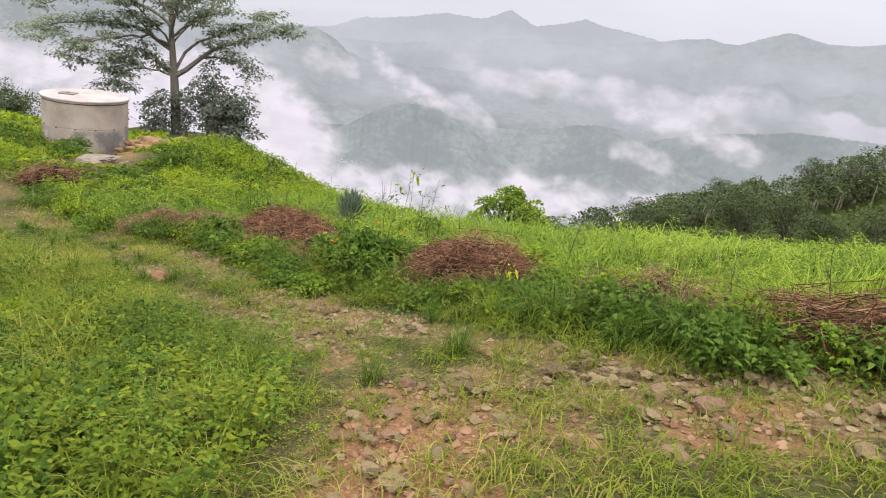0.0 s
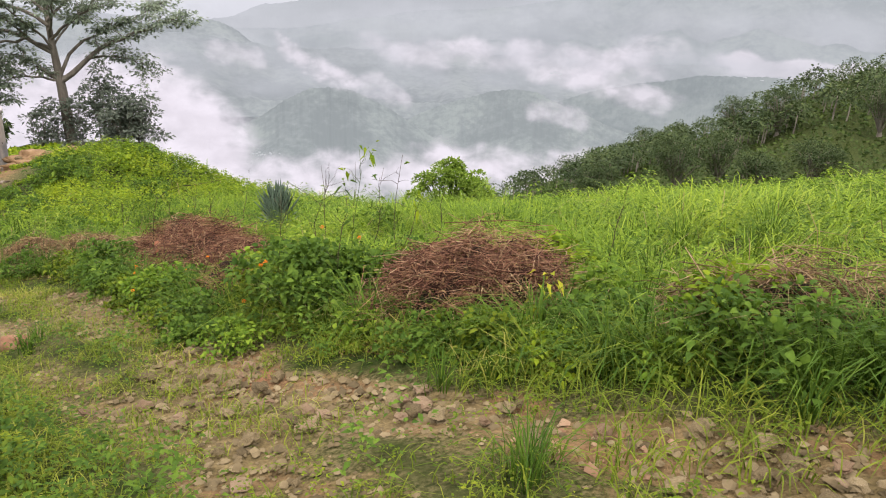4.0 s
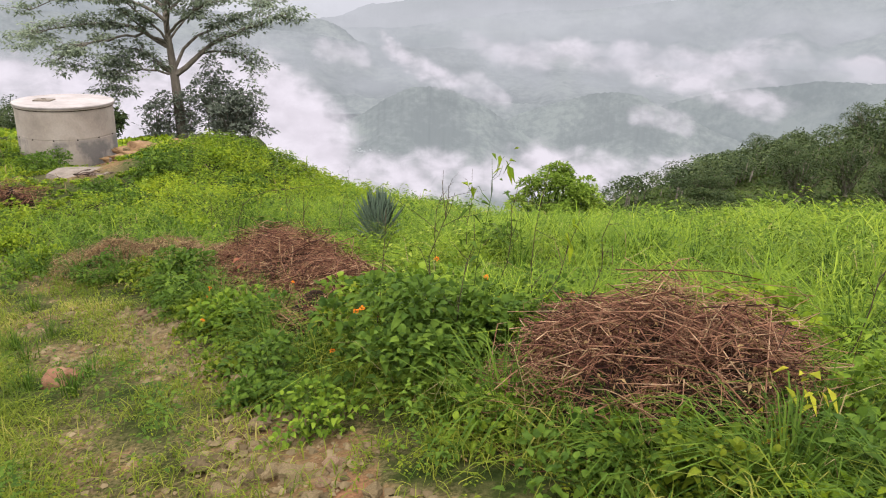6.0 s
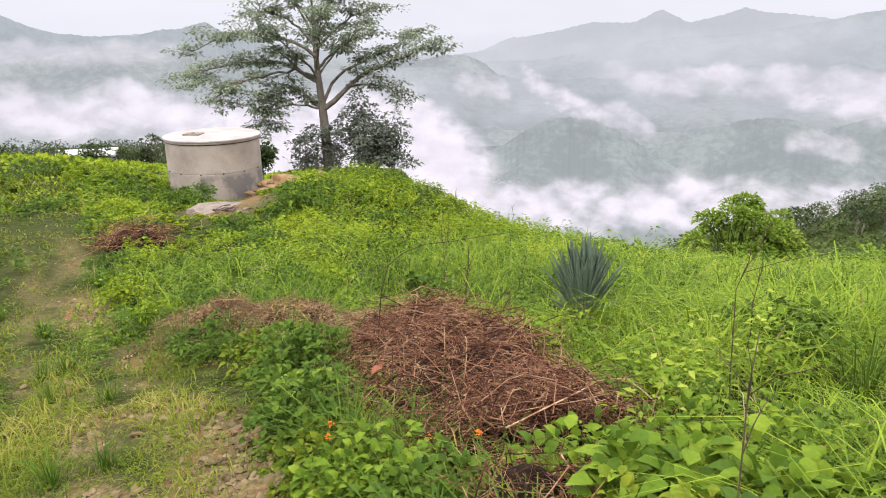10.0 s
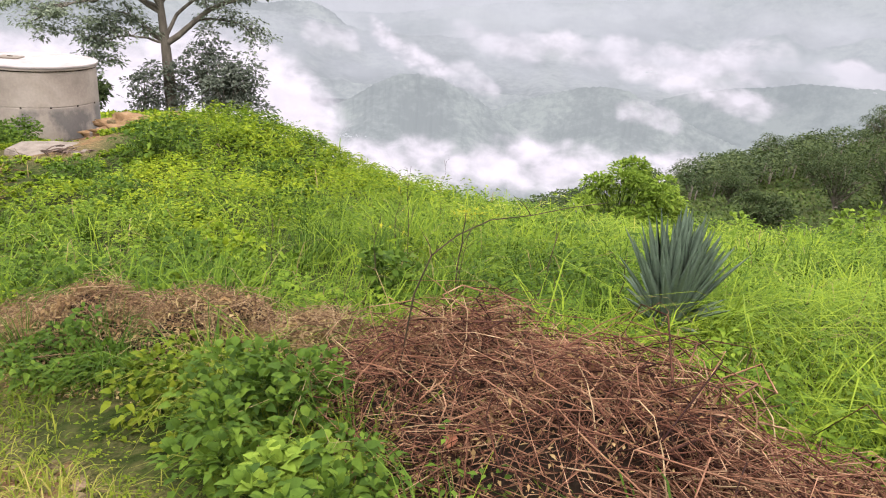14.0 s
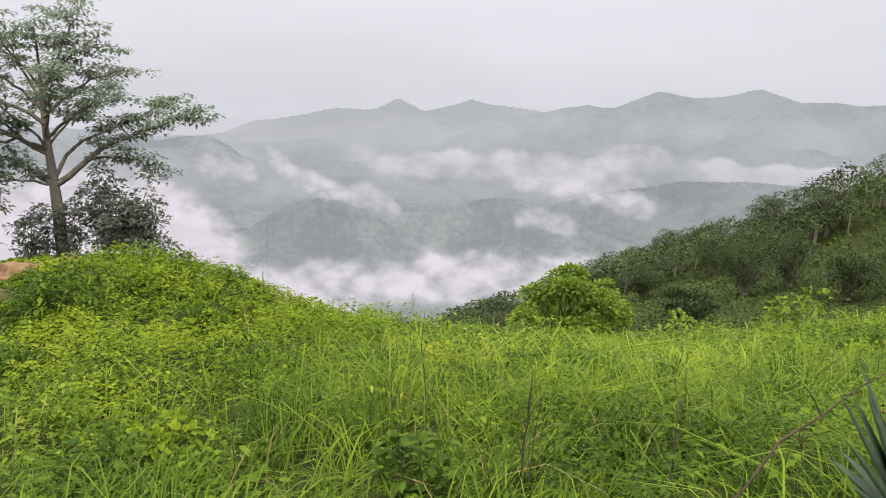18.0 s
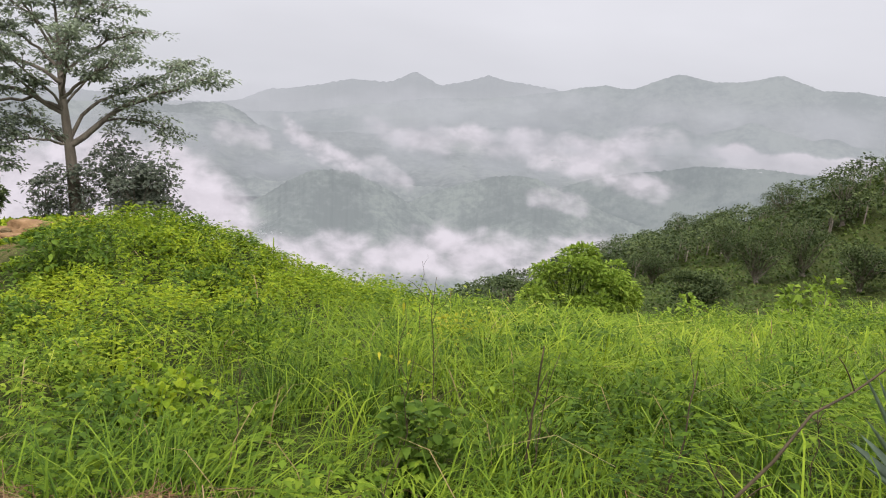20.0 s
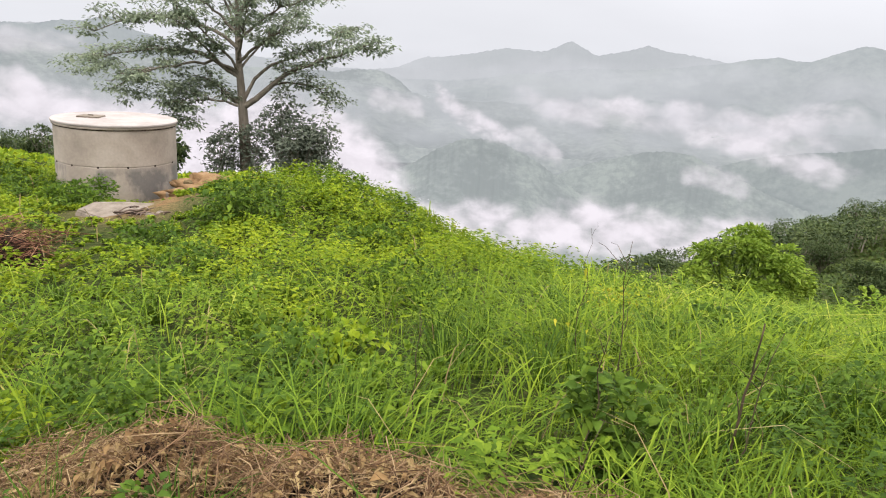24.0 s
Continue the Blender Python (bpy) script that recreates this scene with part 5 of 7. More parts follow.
# ---- grass and weeds ----
def scatter(density, seed, x0=-15, x1=24, y0=-11.5, y1=23):
    """Random places, so many to the square metre as density(x, y) says."""
    r = np.random.default_rng(seed)
    gx, gy = np.meshgrid(np.arange(x0, x1, 0.5), np.arange(y0, y1, 0.5), indexing="ij")
    n = r.poisson(np.clip(density(gx + 0.25, gy + 0.25), 0, None) * 0.25)
    px = np.repeat(gx.ravel(), n.ravel()) + r.uniform(0, 0.5, n.sum())
    py = np.repeat(gy.ravel(), n.ravel()) + r.uniform(0, 0.5, n.sum())
    keep = ~bare(px, py)
    return px[keep], py[keep], r


# the lines along which cut brush was thrown down
SPINE_A = [(4.48, -3.18), (4.74, -3.50), (5.02, -3.72), (5.34, -3.80)]
SPINE_B = [(3.08, -0.80), (2.88, -0.30), (2.62, 0.22), (2.34, 0.75), (2.14, 1.18), (1.98, 1.50)]
SPINE_C = [(1.65, 1.92), (1.2, 2.12), (0.6, 2.38), (0.0, 2.62), (-0.7, 3.0)]

SPINE_D = [(6.75, -5.75), (7.1, -6.1), (7.4, -6.35), (7.9, -6.8)]
SPINE_E = [(5.70, -4.70), (6.2, -5.05), (6.6, -5.4)]


def on_pile(x, y):
    """Ground buried under the brush heaps."""
    hit = line_dist(x, y, np.array(SPINE_A))[0] < 0.31
    for line, reach in ((SPINE_B, 0.47), (SPINE_C, 0.28), (SPINE_D, 0.26), (SPINE_E, 0.30)):
        hit = hit | (line_dist(x, y, np.array(line))[0] < reach)
    return hit


def bare(x, y):
    """Ground kept clear: round the slab and the foot of the tank, under the heaps' middles."""
    slab = ((x + 4.75) / 1.45) ** 2 + ((y - 14.0) / 1.15) ** 2 < 1
    d, _ = line_dist(x, y, np.array([(-4.9, 14.4), (-5.6, 17.0), (-6.4, 19.4), (-4.8, 20.0)]))
    return slab | (d < 0.55) | (np.hypot(x + 8.45, y - 21.45) < 1.8) | on_pile(x, y)


def seen_from(x, y):
    """Metres to the nearest point of the walk; land behind it or past the brink counts as far."""
    d, _ = line_dist(x, y, STROLL)
    return d


def in_view(x, y):
    brink = 0.3 * x + 0.95 * y - 15.0
    ahead = (y > -9.3 + 0.0 * x) & (brink < 9)
    wedge = (x - 3.7 > -0.95 * (y + 11.5)) & (x - 3.7 < 1.15 * (y + 12.5))
    return ahead & wedge


def field_side(x, y):
    d, side = line_dist(x, y, HEDGE)
    return np.where(side < 0, d, -d)


def near_density(k, low, high):
    def f(x, y):
        return np.where(in_view(x, y), np.clip(k / (seen_from(x, y) + 0.9) ** 1.7, low, high), 0)
    return f


def near_slab(x, y):
    """Trodden growth stays low before the slab and along the way to the tank."""
    d, _ = line_dist(x, y, np.array([(-3.7, 11.2), (-4.75, 13.6), (-5.6, 17.0), (-6.0, 19.4)]))
    return 0.30 + 0.70 * sl(0.9, 2.0, d)


def build_meadow():
    # long grass of the field: rich green round the agave and the hedge, brighter up the slope
    x, y, r = scatter(near_density(8600, 115, 1500), 101)
    f = field_side(x, y)
    grassy = sl(-1.2, 2.6, x - 0.25 * (y - 3)) * 0.80 + 0.20 + 0.3 * lumps(x, y, 0.8, 61)
    keep = (f > -0.15) & (r.uniform(0, 1, len(x)) < np.clip(grassy, 0.15, 1) * np.clip(0.72 + 1.1 * lumps(x, y, 5.0, 91), 0.06, 1))
    x, y, f = x[keep], y[keep], f[keep]
    d = seen_from(x, y)
    tuft = 1 + 0.75 * lumps(x, y, 1.9, 62) + 0.35 * lumps(x, y, 6.0, 63)
    tall = r.uniform(0.20, 0.48, len(x)) * np.clip(tuft, 0.35, 1.9) * np.where(d > 9, 0.8, 1) * near_slab(x, y) * (1 - 0.3 * sl(1.4, 0.4, f) * (y < 0))
    comb = lumps(x, y, 2.4, 58) * 3.0
    turn = np.where(r.uniform(0, 1, len(x)) < 0.6, comb + r.normal(0, 0.7, len(x)), r.uniform(0, 6.3, len(x)))
    lean = r.gamma(4.0, 0.33, len(x)) + 0.15
    rich = np.maximum.reduce([sl(2.4, 4.4, x - 0.05 * y) * sl(7, 2, y), sl(4.0, 9.0, x) * 0.8, sl(1.8, 0.6, f) * 0.9]) + 0.45 * lumps(x, y, 1.5, 59) > r.uniform(0.25, 0.75, len(x))
    for which, name, mat, label in ((~rich, "meadow_grass", GRASS, "long bright green grass of the sloping field"), (rich, "rich_grass", GRASS_RICH, "long deep green grass round the agave")):
        s = Soup()
        s.blades(np.stack([x, y, land(x, y) - 0.02], 1)[which], tall[which], ((0.0036 + 0.0009 * d) * r.uniform(0.5, 1.6, len(x)))[which], lean[which], turn[which])
        tagged(new(name, s.mesh(name, mat)), label, "grass", kind="stuff")

    # grass by the track and on its crown, shorter
    x, y, r = scatter(near_density(6800, 110, 1250), 102)
    f, w = field_side(x, y), worn(x, y)
    dt, _ = line_dist(x, y, TRACK)
    dt = np.minimum(dt, line_dist(x, y, SIDE_TRACK)[0] + 0.1)
    dt = np.where((x > 3.5) & (y < -5.8), np.minimum(dt, 0.55), dt)
    keep = (f < 0.1) & (r.uniform(0, 1, len(x)) < (1 - 0.64 * sl(0.45, 1.0, w)) * (1 - 0.45 * sl(0.9, 2.0, dt))) & (lumps(x, y, 1.4, 64) * 0.6 + lumps(x, y, 6.5, 54) * 1.2 + 0.50 > r.uniform(0, 1, len(x)))
    x, y, dt = x[keep], y[keep], dt[keep]
    d = seen_from(x, y)
    tall = (0.075 + 0.20 * sl(0.4, 1.5, dt)) * r.uniform(0.45, 1.3, len(x)) * (1 + 0.4 * lumps(x, y, 1.6, 65) + 0.4 * lumps(x, y, 6.5, 54)) * np.where(x < -3.5, 0.8, 1)
    s = Soup()
    s.blades(np.stack([x, y, land(x, y) - 0.02], 1), tall, (0.0050 + 0.0012 * d) * r.uniform(0.6, 1.3, len(x)), r.uniform(0.4, 2.2, len(x)), r.uniform(0, 6.3, len(x)))
    tagged(new("verge_grass", s.mesh("verge_grass", VERGE)), "short bright grass beside the stony track", "grass", kind="stuff")

    # deep green arching tufts along the foot of the hedge
    s, r = Soup(), np.random.default_rng(103)
    n_tufts = 90
    seg = r.uniform(0, len(HEDGE) - 1.001, n_tufts)
    i, u = seg.astype(int), (seg % 1)[:, None]
    c = HEDGE[i] * (1 - u) + HEDGE[i + 1] * u
    way = HEDGE[i + 1] - HEDGE[i]
    way /= np.linalg.norm(way, axis=1, keepdims=True)
    c = c + np.stack([-way[:, 1], way[:, 0]], 1) * r.uniform(0.15, 0.62, (n_tufts, 1))
    for cx, cy in c[(c[:, 1] < -0.6) | (r.uniform(0, 1, n_tufts) < 0.3)]:
        m = 110
        a = r.uniform(0, 6.3, m)
        q = np.abs(r.normal(0, 0.07, m))
        bx, by = cx + q * np.cos(a), cy + q * np.sin(a)
        s.blades(np.stack([bx, by, land(bx, by) - 0.02], 1), r.uniform(0.2, 0.5, m) * r.uniform(0.55, 1.1), r.uniform(0.004, 0.010, m), r.uniform(0.3, 2.0, m), a + r.normal(0, 0.5, m))
    tagged(new("verge_tufts", s.mesh("verge_tufts", GRASS_DEEP)), "deep green arching grass tufts along the hedge foot", "grass", kind="stuff")

    # tufts inside the field and on the near left bank
    x, y, r = scatter(lambda a, b: np.where(in_view(a, b) & (seen_from(a, b) < 9), 1.0, 0), 104)
    keep = worn(x, y) < 0.3
    x, y = x[keep], y[keep]
    m = 60
    a = r.uniform(0, 6.3, (len(x), m))
    q = np.abs(r.normal(0, 0.06, a.shape))
    bx, by = (x[:, None] + q * np.cos(a)).ravel(), (y[:, None] + q * np.sin(a)).ravel()
    d = seen_from(bx, by)
    dt, _ = line_dist(bx, by, TRACK)
    s = Soup()
    s.blades(np.stack([bx, by, land(bx, by) - 0.02], 1), r.uniform(0.18, 0.5, len(bx)) * np.where(dt < 1.0, 0.55, 1), (0.005 + 0.001 * d) * r.uniform(0.7, 1.2, len(bx)), r.uniform(0.2, 1.2, len(bx)), a.ravel() + r.normal(0, 0.5, len(bx)))
    tagged(new("grass_tufts", s.mesh("grass_tufts", GRASS_DEEP)), "scattered deep green grass tufts", "grass", kind="stuff")


def weed_plants(s, x, y, r, tall, leaf, per, spread=0.5):
    """Upright weeds: a stem's worth of leaves round each place."""
    n = len(x)
    z = land(x, y)
    t = r.uniform(0.25, 1.0, (n, per))
    a = r.uniform(0, 6.3, (n, per))
    out = np.stack([np.cos(a), np.sin(a), 0 * a], -1)
    reach = (tall[:, None] * spread * (1.15 - t) * r.uniform(0.2, 1.0, (n, per)))[..., None]
    lean = r.normal(0, 0.12, (n, 1, 2)) * tall[:, None, None] * t[..., None]
    pos = np.stack([x, y, z], -1)[:, None] + np.concatenate([lean, (tall[:, None] * t)[..., None]], -1) + out * reach
    way = out + np.stack([r.normal(0, 0.2, a.shape), r.normal(0, 0.2, a.shape), r.uniform(-0.1, 0.6, a.shape)], -1)
    s.leaves(pos.reshape(-1, 3), unit(way.reshape(-1, 3)), (leaf[:, None] * r.uniform(0.6, 1.25, (n, per))).ravel(), 0.5, 0.3)


def build_weeds():
    # leafy weeds over the left of the field and the knoll: yellow-green, and full green in the near patches
    x, y, r = scatter(near_density(290, 16.0, 66), 111)
    f = field_side(x, y)
    leafy = sl(3.5, -0.2, x - 0.25 * (y - 3)) + 0.5 * lumps(x, y, 0.7, 66)
    keep = (f > 0.0) & (r.uniform(0, 1, len(x)) < np.clip(leafy, 0.18 + 0.22 * sl(6, 3, seen_from(x, y)), 1) * np.maximum(np.clip(0.70 + 1.2 * lumps(x, y, 3.4, 90), 0.04, 1), 0.9 * sl(6, 11, seen_from(x, y))))
    x, y = x[keep], y[keep]
    d = seen_from(x, y)
    tall = r.uniform(0.22, 0.50, len(x)) * np.clip(1 + 0.65 * lumps(x, y, 1.7, 67) + 0.3 * lumps(x, y, 5.0, 57), 0.35, 1.9) * np.where((x < -3.5), 0.6, 1) * near_slab(x, y)
    full = np.maximum(sl(11.0, 4.0, d) * 0.75, sl(3.0, 6.0, x) * 0.9) + 0.55 * lumps(x, y, 1.1, 56) > r.uniform(0.15, 0.65, len(x))
    for which, name, mat, label in ((~full, "meadow_weeds", WEED, "yellow-green leafy weeds over the knoll"), (full, "green_weeds", WEED_MID, "full green leafy weeds in the field")):
        s = Soup()
        weed_plants(s, x[which], y[which], r, tall[which], (0.050 + 0.0030 * d)[which], 36)
        tagged(new(name, s.mesh(name, mat)), label, "weeds", kind="stuff")
    # darker weeds mixed in
    x, y, r = scatter(near_density(190, 6.0, 34), 112)
    keep = (worn(x, y) < 0.2) & (lumps(x, y, 1.2, 68) > 0.16)
    x, y = x[keep], y[keep]
    d = seen_from(x, y)
    s = Soup()
    weed_plants(s, x, y, r, r.uniform(0.15, 0.46, len(x)) * near_slab(x, y), 0.036 + 0.0042 * d, 28)
    tagged(new("dark_weeds", s.mesh("dark_weeds", WEED_DARK)), "dark green leafy weeds among the grass", "weeds", kind="stuff")
    # weeds on the bank to the left of the track
    x, y, r = scatter(near_density(300, 14.0, 75), 113)
    dt, side = line_dist(x, y, TRACK)
    keep = (field_side(x, y) < -0.9) & (side > 0) & ~((x > 3.3) & (y < -5.8)) & (dt > 0.75) & (worn(x, y) < 0.15) & (r.uniform(0, 1, len(x)) < sl(0.7, 1.8, dt) * (0.7 + 0.5 * lumps(x, y, 1.0, 69)))
    x, y = x[keep], y[keep]
    d = seen_from(x, y)
    s = Soup()
    weed_plants(s, x, y, r, r.uniform(0.14, 0.40, len(x)) * np.where(x < -3.5, 0.55, 1), 0.050 + 0.0036 * d, 30, 0.7)
    tagged(new("bank_weeds", s.mesh("bank_weeds", BANK_LEAF)), "leafy green weeds on the bank by the track", "weeds", kind="stuff")
    # low clover between the stones and under the hedge
    x, y, r = scatter(near_density(300, 3, 90), 114)
    w = worn(x, y)
    keep = (field_side(x, y) < 0.2) & (w < 0.75) & (r.uniform(0, 1, len(x)) < 0.75 - 0.6 * w)
    x, y = x[keep], y[keep]
    d = seen_from(x, y)
    s = Soup()
    weed_plants(s, x, y, r, r.uniform(0.03, 0.11, len(x)), 0.022 + 0.003 * d, 12, 1.2)
    tagged(new("clover", s.mesh("clover", BANK_LEAF)), "low creeping green weeds on the track", "weeds", kind="stuff")
    # straw among the grass
    x, y, r = scatter(near_density(60, 0.6, 14), 115)
    keep = (field_side(x, y) > -0.6) & (worn(x, y) < 0.3)
    x, y = x[keep], y[keep]
    s = Soup()
    s.blades(np.stack([x, y, land(x, y) + 0.05], 1), r.uniform(0.15, 0.5, len(x)), (0.003 + 0.001 * seen_from(x, y)), r.uniform(0.3, 1.6, len(x)), r.uniform(0, 6.3, len(x)))
    tagged(new("straw", s.mesh("straw", STRAW)), "dry straw stems among the grass", "straw", kind="stuff")


BANK_LEAF = leaf_material("bank_weed_leaf", [(0.0, (0.022, 0.046, 0.005)), (0.45, (0.082, 0.124, 0.008)), (1.0, (0.225, 0.245, 0.018))], patch=0.9, through=0.28)
build_meadow()
build_weeds()


# ---- heaps of cut brush ----
def build_pile(name, label, spine, wide, high, twigs, mat, seed, thick=0.005, leaf_mat=DRY_LEAF, leaves=500, straight=False, length=(0.35, 0.9), litter=1.0):
    """A heap of thrown-down brush along a line: a core in painted shade, crossing twigs, shrivelled leaves."""
    r = np.random.default_rng(seed)
    spine = np.array(spine, float)
    cx, cy = spine.mean(0)
    z0 = gz(cx, cy)
    ob = thing(name, label, "brush pile", (cx, cy, z0))
    seg = np.r_[0, np.cumsum(np.linalg.norm(np.diff(spine, axis=0), axis=1))]

    def along(t):
        q = t * seg[-1]
        return np.stack([np.interp(q, seg, spine[:, 0]), np.interp(q, seg, spine[:, 1])], -1)

    def crest(t):
        return high * (0.62 + 0.38 * np.sin(np.pi * np.clip(t * 0.86 + 0.07, 0, 1))) * (1 + 0.20 * np.sin(t * 17 + seed) + 0.12 * np.sin(t * 41 + 2 * seed))

    # core: a sheet whose near-black colour is the shade between the twigs
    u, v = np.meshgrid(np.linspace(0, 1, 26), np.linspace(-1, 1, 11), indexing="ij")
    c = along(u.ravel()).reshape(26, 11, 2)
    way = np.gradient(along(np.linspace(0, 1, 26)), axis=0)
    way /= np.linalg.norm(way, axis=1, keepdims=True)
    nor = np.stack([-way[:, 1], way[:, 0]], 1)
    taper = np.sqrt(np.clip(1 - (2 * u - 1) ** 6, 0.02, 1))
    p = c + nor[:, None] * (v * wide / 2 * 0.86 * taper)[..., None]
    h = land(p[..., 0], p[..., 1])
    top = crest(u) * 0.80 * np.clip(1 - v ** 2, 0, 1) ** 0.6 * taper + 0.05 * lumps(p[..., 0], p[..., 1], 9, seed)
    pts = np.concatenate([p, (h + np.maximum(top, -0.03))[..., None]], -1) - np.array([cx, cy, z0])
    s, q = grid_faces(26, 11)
    part("core", mesh_np("core", pts.reshape(-1, 3), s, q, SHADE_FILL, True), SHADE_FILL, ob, "near-black filler for the shade inside the heap")
    # twigs
    sp = Soup()
    for k in range(twigs):
        t = r.uniform(-0.02, 1.02)
        side = np.clip(r.normal(0, 0.45), -1.1, 1.1)
        c0 = along(np.clip(t, 0, 1))
        i = int(np.clip(t * 25, 0, 25))
        xy = c0 + nor[i] * side * wide / 2
        hh = crest(t) * max(1 - side ** 2, 0.0) ** 0.6 * r.uniform(0.55, 1.08)
        mid = np.array([*xy, float(0)])
        L = r.uniform(*length)
        base_ang = math.atan2(way[i, 1], way[i, 0]) + (r.normal(0.25, 0.35) if straight else r.normal(0.2, 1.15))
        tilt = r.normal(0.0, 0.22)
        dirv = np.array([math.cos(base_ang) * math.cos(tilt), math.sin(base_ang) * math.cos(tilt), math.sin(tilt)])
        f = np.array([-0.5, -0.18, 0.18, 0.5])
        line = mid + dirv * (f * L)[:, None]
        bend = r.normal(0, 1, 3) * np.array([0.34, 0.34, 0.12]) * L * (0.4 if straight else 1)
        line = line + bend * (1 - (2 * f) ** 2)[:, None] + r.normal(0, 0.012, (4, 3))
        g = land(line[:, 0], line[:, 1])
        sd = np.abs(side)
        line[:, 2] += g[1] + hh + 0.02 - 0.16 * L * (np.abs(2 * f) ** 2) * (0.6 + sd)
        line[:, 2] = np.maximum(line[:, 2], g + 0.01)
        rad = thick * (0.45 + 1.7 * r.beta(1.3, 3.2))
        sp.tube(line - np.array([cx, cy, z0]), np.linspace(rad, rad * 0.45, 4), 3)
    tagged(part("brushwood", sp.mesh("brushwood", mat), mat, ob), kind="stuff")
    # long pale stems lying over the heap
    sp = Soup()
    for k in range(twigs // 34):
        t0, side = r.uniform(0.02, 0.98) ** 0.8, r.normal(0, 0.45)
        i = int(np.clip(t0 * 25, 0, 25))
        f = np.linspace(-0.5, 0.5, 7)
        L = r.uniform(0.35, 1.1) * length[1]
        a = math.atan2(way[i, 1], way[i, 0]) + r.normal(0.1, 0.55)
        c0 = along(t0) + nor[i] * side * wide / 2
        curl = r.normal(0, 0.22) * L
        lx = c0[0] + math.cos(a) * f * L - math.sin(a) * curl * (1 - 4 * f * f)
        ly = c0[1] + math.sin(a) * f * L + math.cos(a) * curl * (1 - 4 * f * f)
        lz = land(lx, ly) + crest(t0) * max(1 - side ** 2, 0.1) ** 0.6 * (1.04 - 1.5 * f * f) + 0.03 + r.normal(0, 0.012, 7)
        rad = thick * r.uniform(0.6, 1.5)
        sp.tube(np.stack([lx, ly, np.maximum(lz, land(lx, ly) + 0.02)], 1) - np.array([cx, cy, z0]), np.linspace(rad, rad * 0.4, 7), 4)
    tagged(part("straw_layer", sp.mesh("loose_stem", DRY_TWIG), DRY_TWIG, ob, "long pale dry stems"), kind="stuff")
    # shrivelled leaves
    t = r.uniform(0, 1, leaves)
    side = np.clip(r.normal(0, 0.58, leaves), -1.5, 1.5)
    i = np.clip((t * 25).astype(int), 0, 25)
    xy = along(t) + nor[i] * (side * wide / 2)[:, None]
    zz = land(xy[:, 0], xy[:, 1]) + crest(t) * np.clip(1 - side ** 2, 0, 1) ** 0.6 * r.uniform(0.6, 1.05, leaves) + 0.01
    sp = Soup()
    sp.leaves(np.column_stack([xy, zz]) - np.array([cx, cy, z0]), unit(r.normal(0, 1, (leaves, 3)) * np.array([1, 1, 0.7])), (0.012 + 0.036 * r.beta(1.3, 3.0, leaves)) * litter, 0.45, 0.35)
    tagged(part("leaf_litter", sp.mesh("leaf_litter", leaf_mat), leaf_mat, ob), kind="stuff")
    return ob, (cx, cy, z0)


def big_leaf(parent, origin, at, size, turn, mat, seed, label=""):
    """A curled broad dead leaf, as a bent grid."""
    r = np.random.default_rng(seed)
    u, v = np.meshgrid(np.linspace(0, 1, 7), np.linspace(-1, 1, 5), indexing="ij")
    w = np.sin(np.pi * u ** 0.8) * 0.38 * size
    x, y = u * size, v * w
    z = 0.25 * size * u * (1 - u) + 0.22 * size * v ** 2 * np.sin(np.pi * u) + 0.04 * size * np.sin(9 * u + 4 * v + seed)
    c, s_ = math.cos(turn), math.sin(turn)
    p = np.stack([x * c - y * s_, x * s_ + y * c, z + 0.35 * (0.5 - u) * size * r.uniform(-1, 1)], -1) + np.array(at) - np.array(origin)
    s, q = grid_faces(7, 5)
    return part("broad_leaf", mesh_np("broad_leaf", p.reshape(-1, 3), s, q, mat, True), mat, parent, label)


PALE_LEAF = leaf_material("pale_dead_leaf", [(0.0, (0.08, 0.040, 0.020)), (0.45, (0.205, 0.128, 0.055)), (1.0, (0.46, 0.36, 0.17))], through=0.2, rough=0.7)
pile_a, org_a = build_pile("brush_pile", "heap of red-brown cut brush by the track", SPINE_A, 1.2, 0.50, 4000, TWIG, 201, thick=0.0024, leaves=6000, length=(0.12, 0.5))
big_leaf(pile_a, org_a, (4.64, -3.86, 0.07), 0.13, -0.5, PEACH_LEAF, 1, "large curled peach-coloured dead leaf")
big_leaf(pile_a, org_a, (4.70, -3.82, 0.12), 0.10, 2.0, PEACH_LEAF, 2, "large curled peach-coloured dead leaf")
pile_b, org_b = build_pile("brush_pile", "long heap of red-brown cut brush beside the agave", SPINE_B, 1.3, 0.47, 5000, TWIG, 202, thick=0.0027, leaves=7000, length=(0.12, 0.52))
big_leaf(pile_b, org_b, (2.12, 0.10, -0.98), 0.06, 1.0, RUST_LEAF, 3, "curled rust-red dead leaf")
big_leaf(pile_b, org_b, (2.30, -0.62, -0.62), 0.07, 4.0, RUST_LEAF, 4, "curled rust-red dead leaf")
pile_c, org_c = build_pile("brush_pile", "low heap of straw-coloured dry weeds along the track", SPINE_C, 1.0, 0.36, 2600, DRY_TWIG, 203, thick=0.0024, leaf_mat=PALE_LEAF, leaves=12000, length=(0.12, 0.42), litter=1.5)
big_leaf(pile_c, org_c, (0.62, 2.32, -1.50), 0.08, 0.4, DRY_LEAF, 5, "pale curled dead leaf")
big_leaf(pile_c, org_c, (1.0, 2.15, -1.44), 0.07, 3.4, DRY_LEAF, 6, "pale curled dead leaf")
build_pile("brush_pile", "small brown heap of dry weeds on the slope", [(-5.4, 9.2), (-5.0, 9.7), (-4.5, 10.0)], 1.0, 0.5, 420, TWIG, 204, leaves=500)
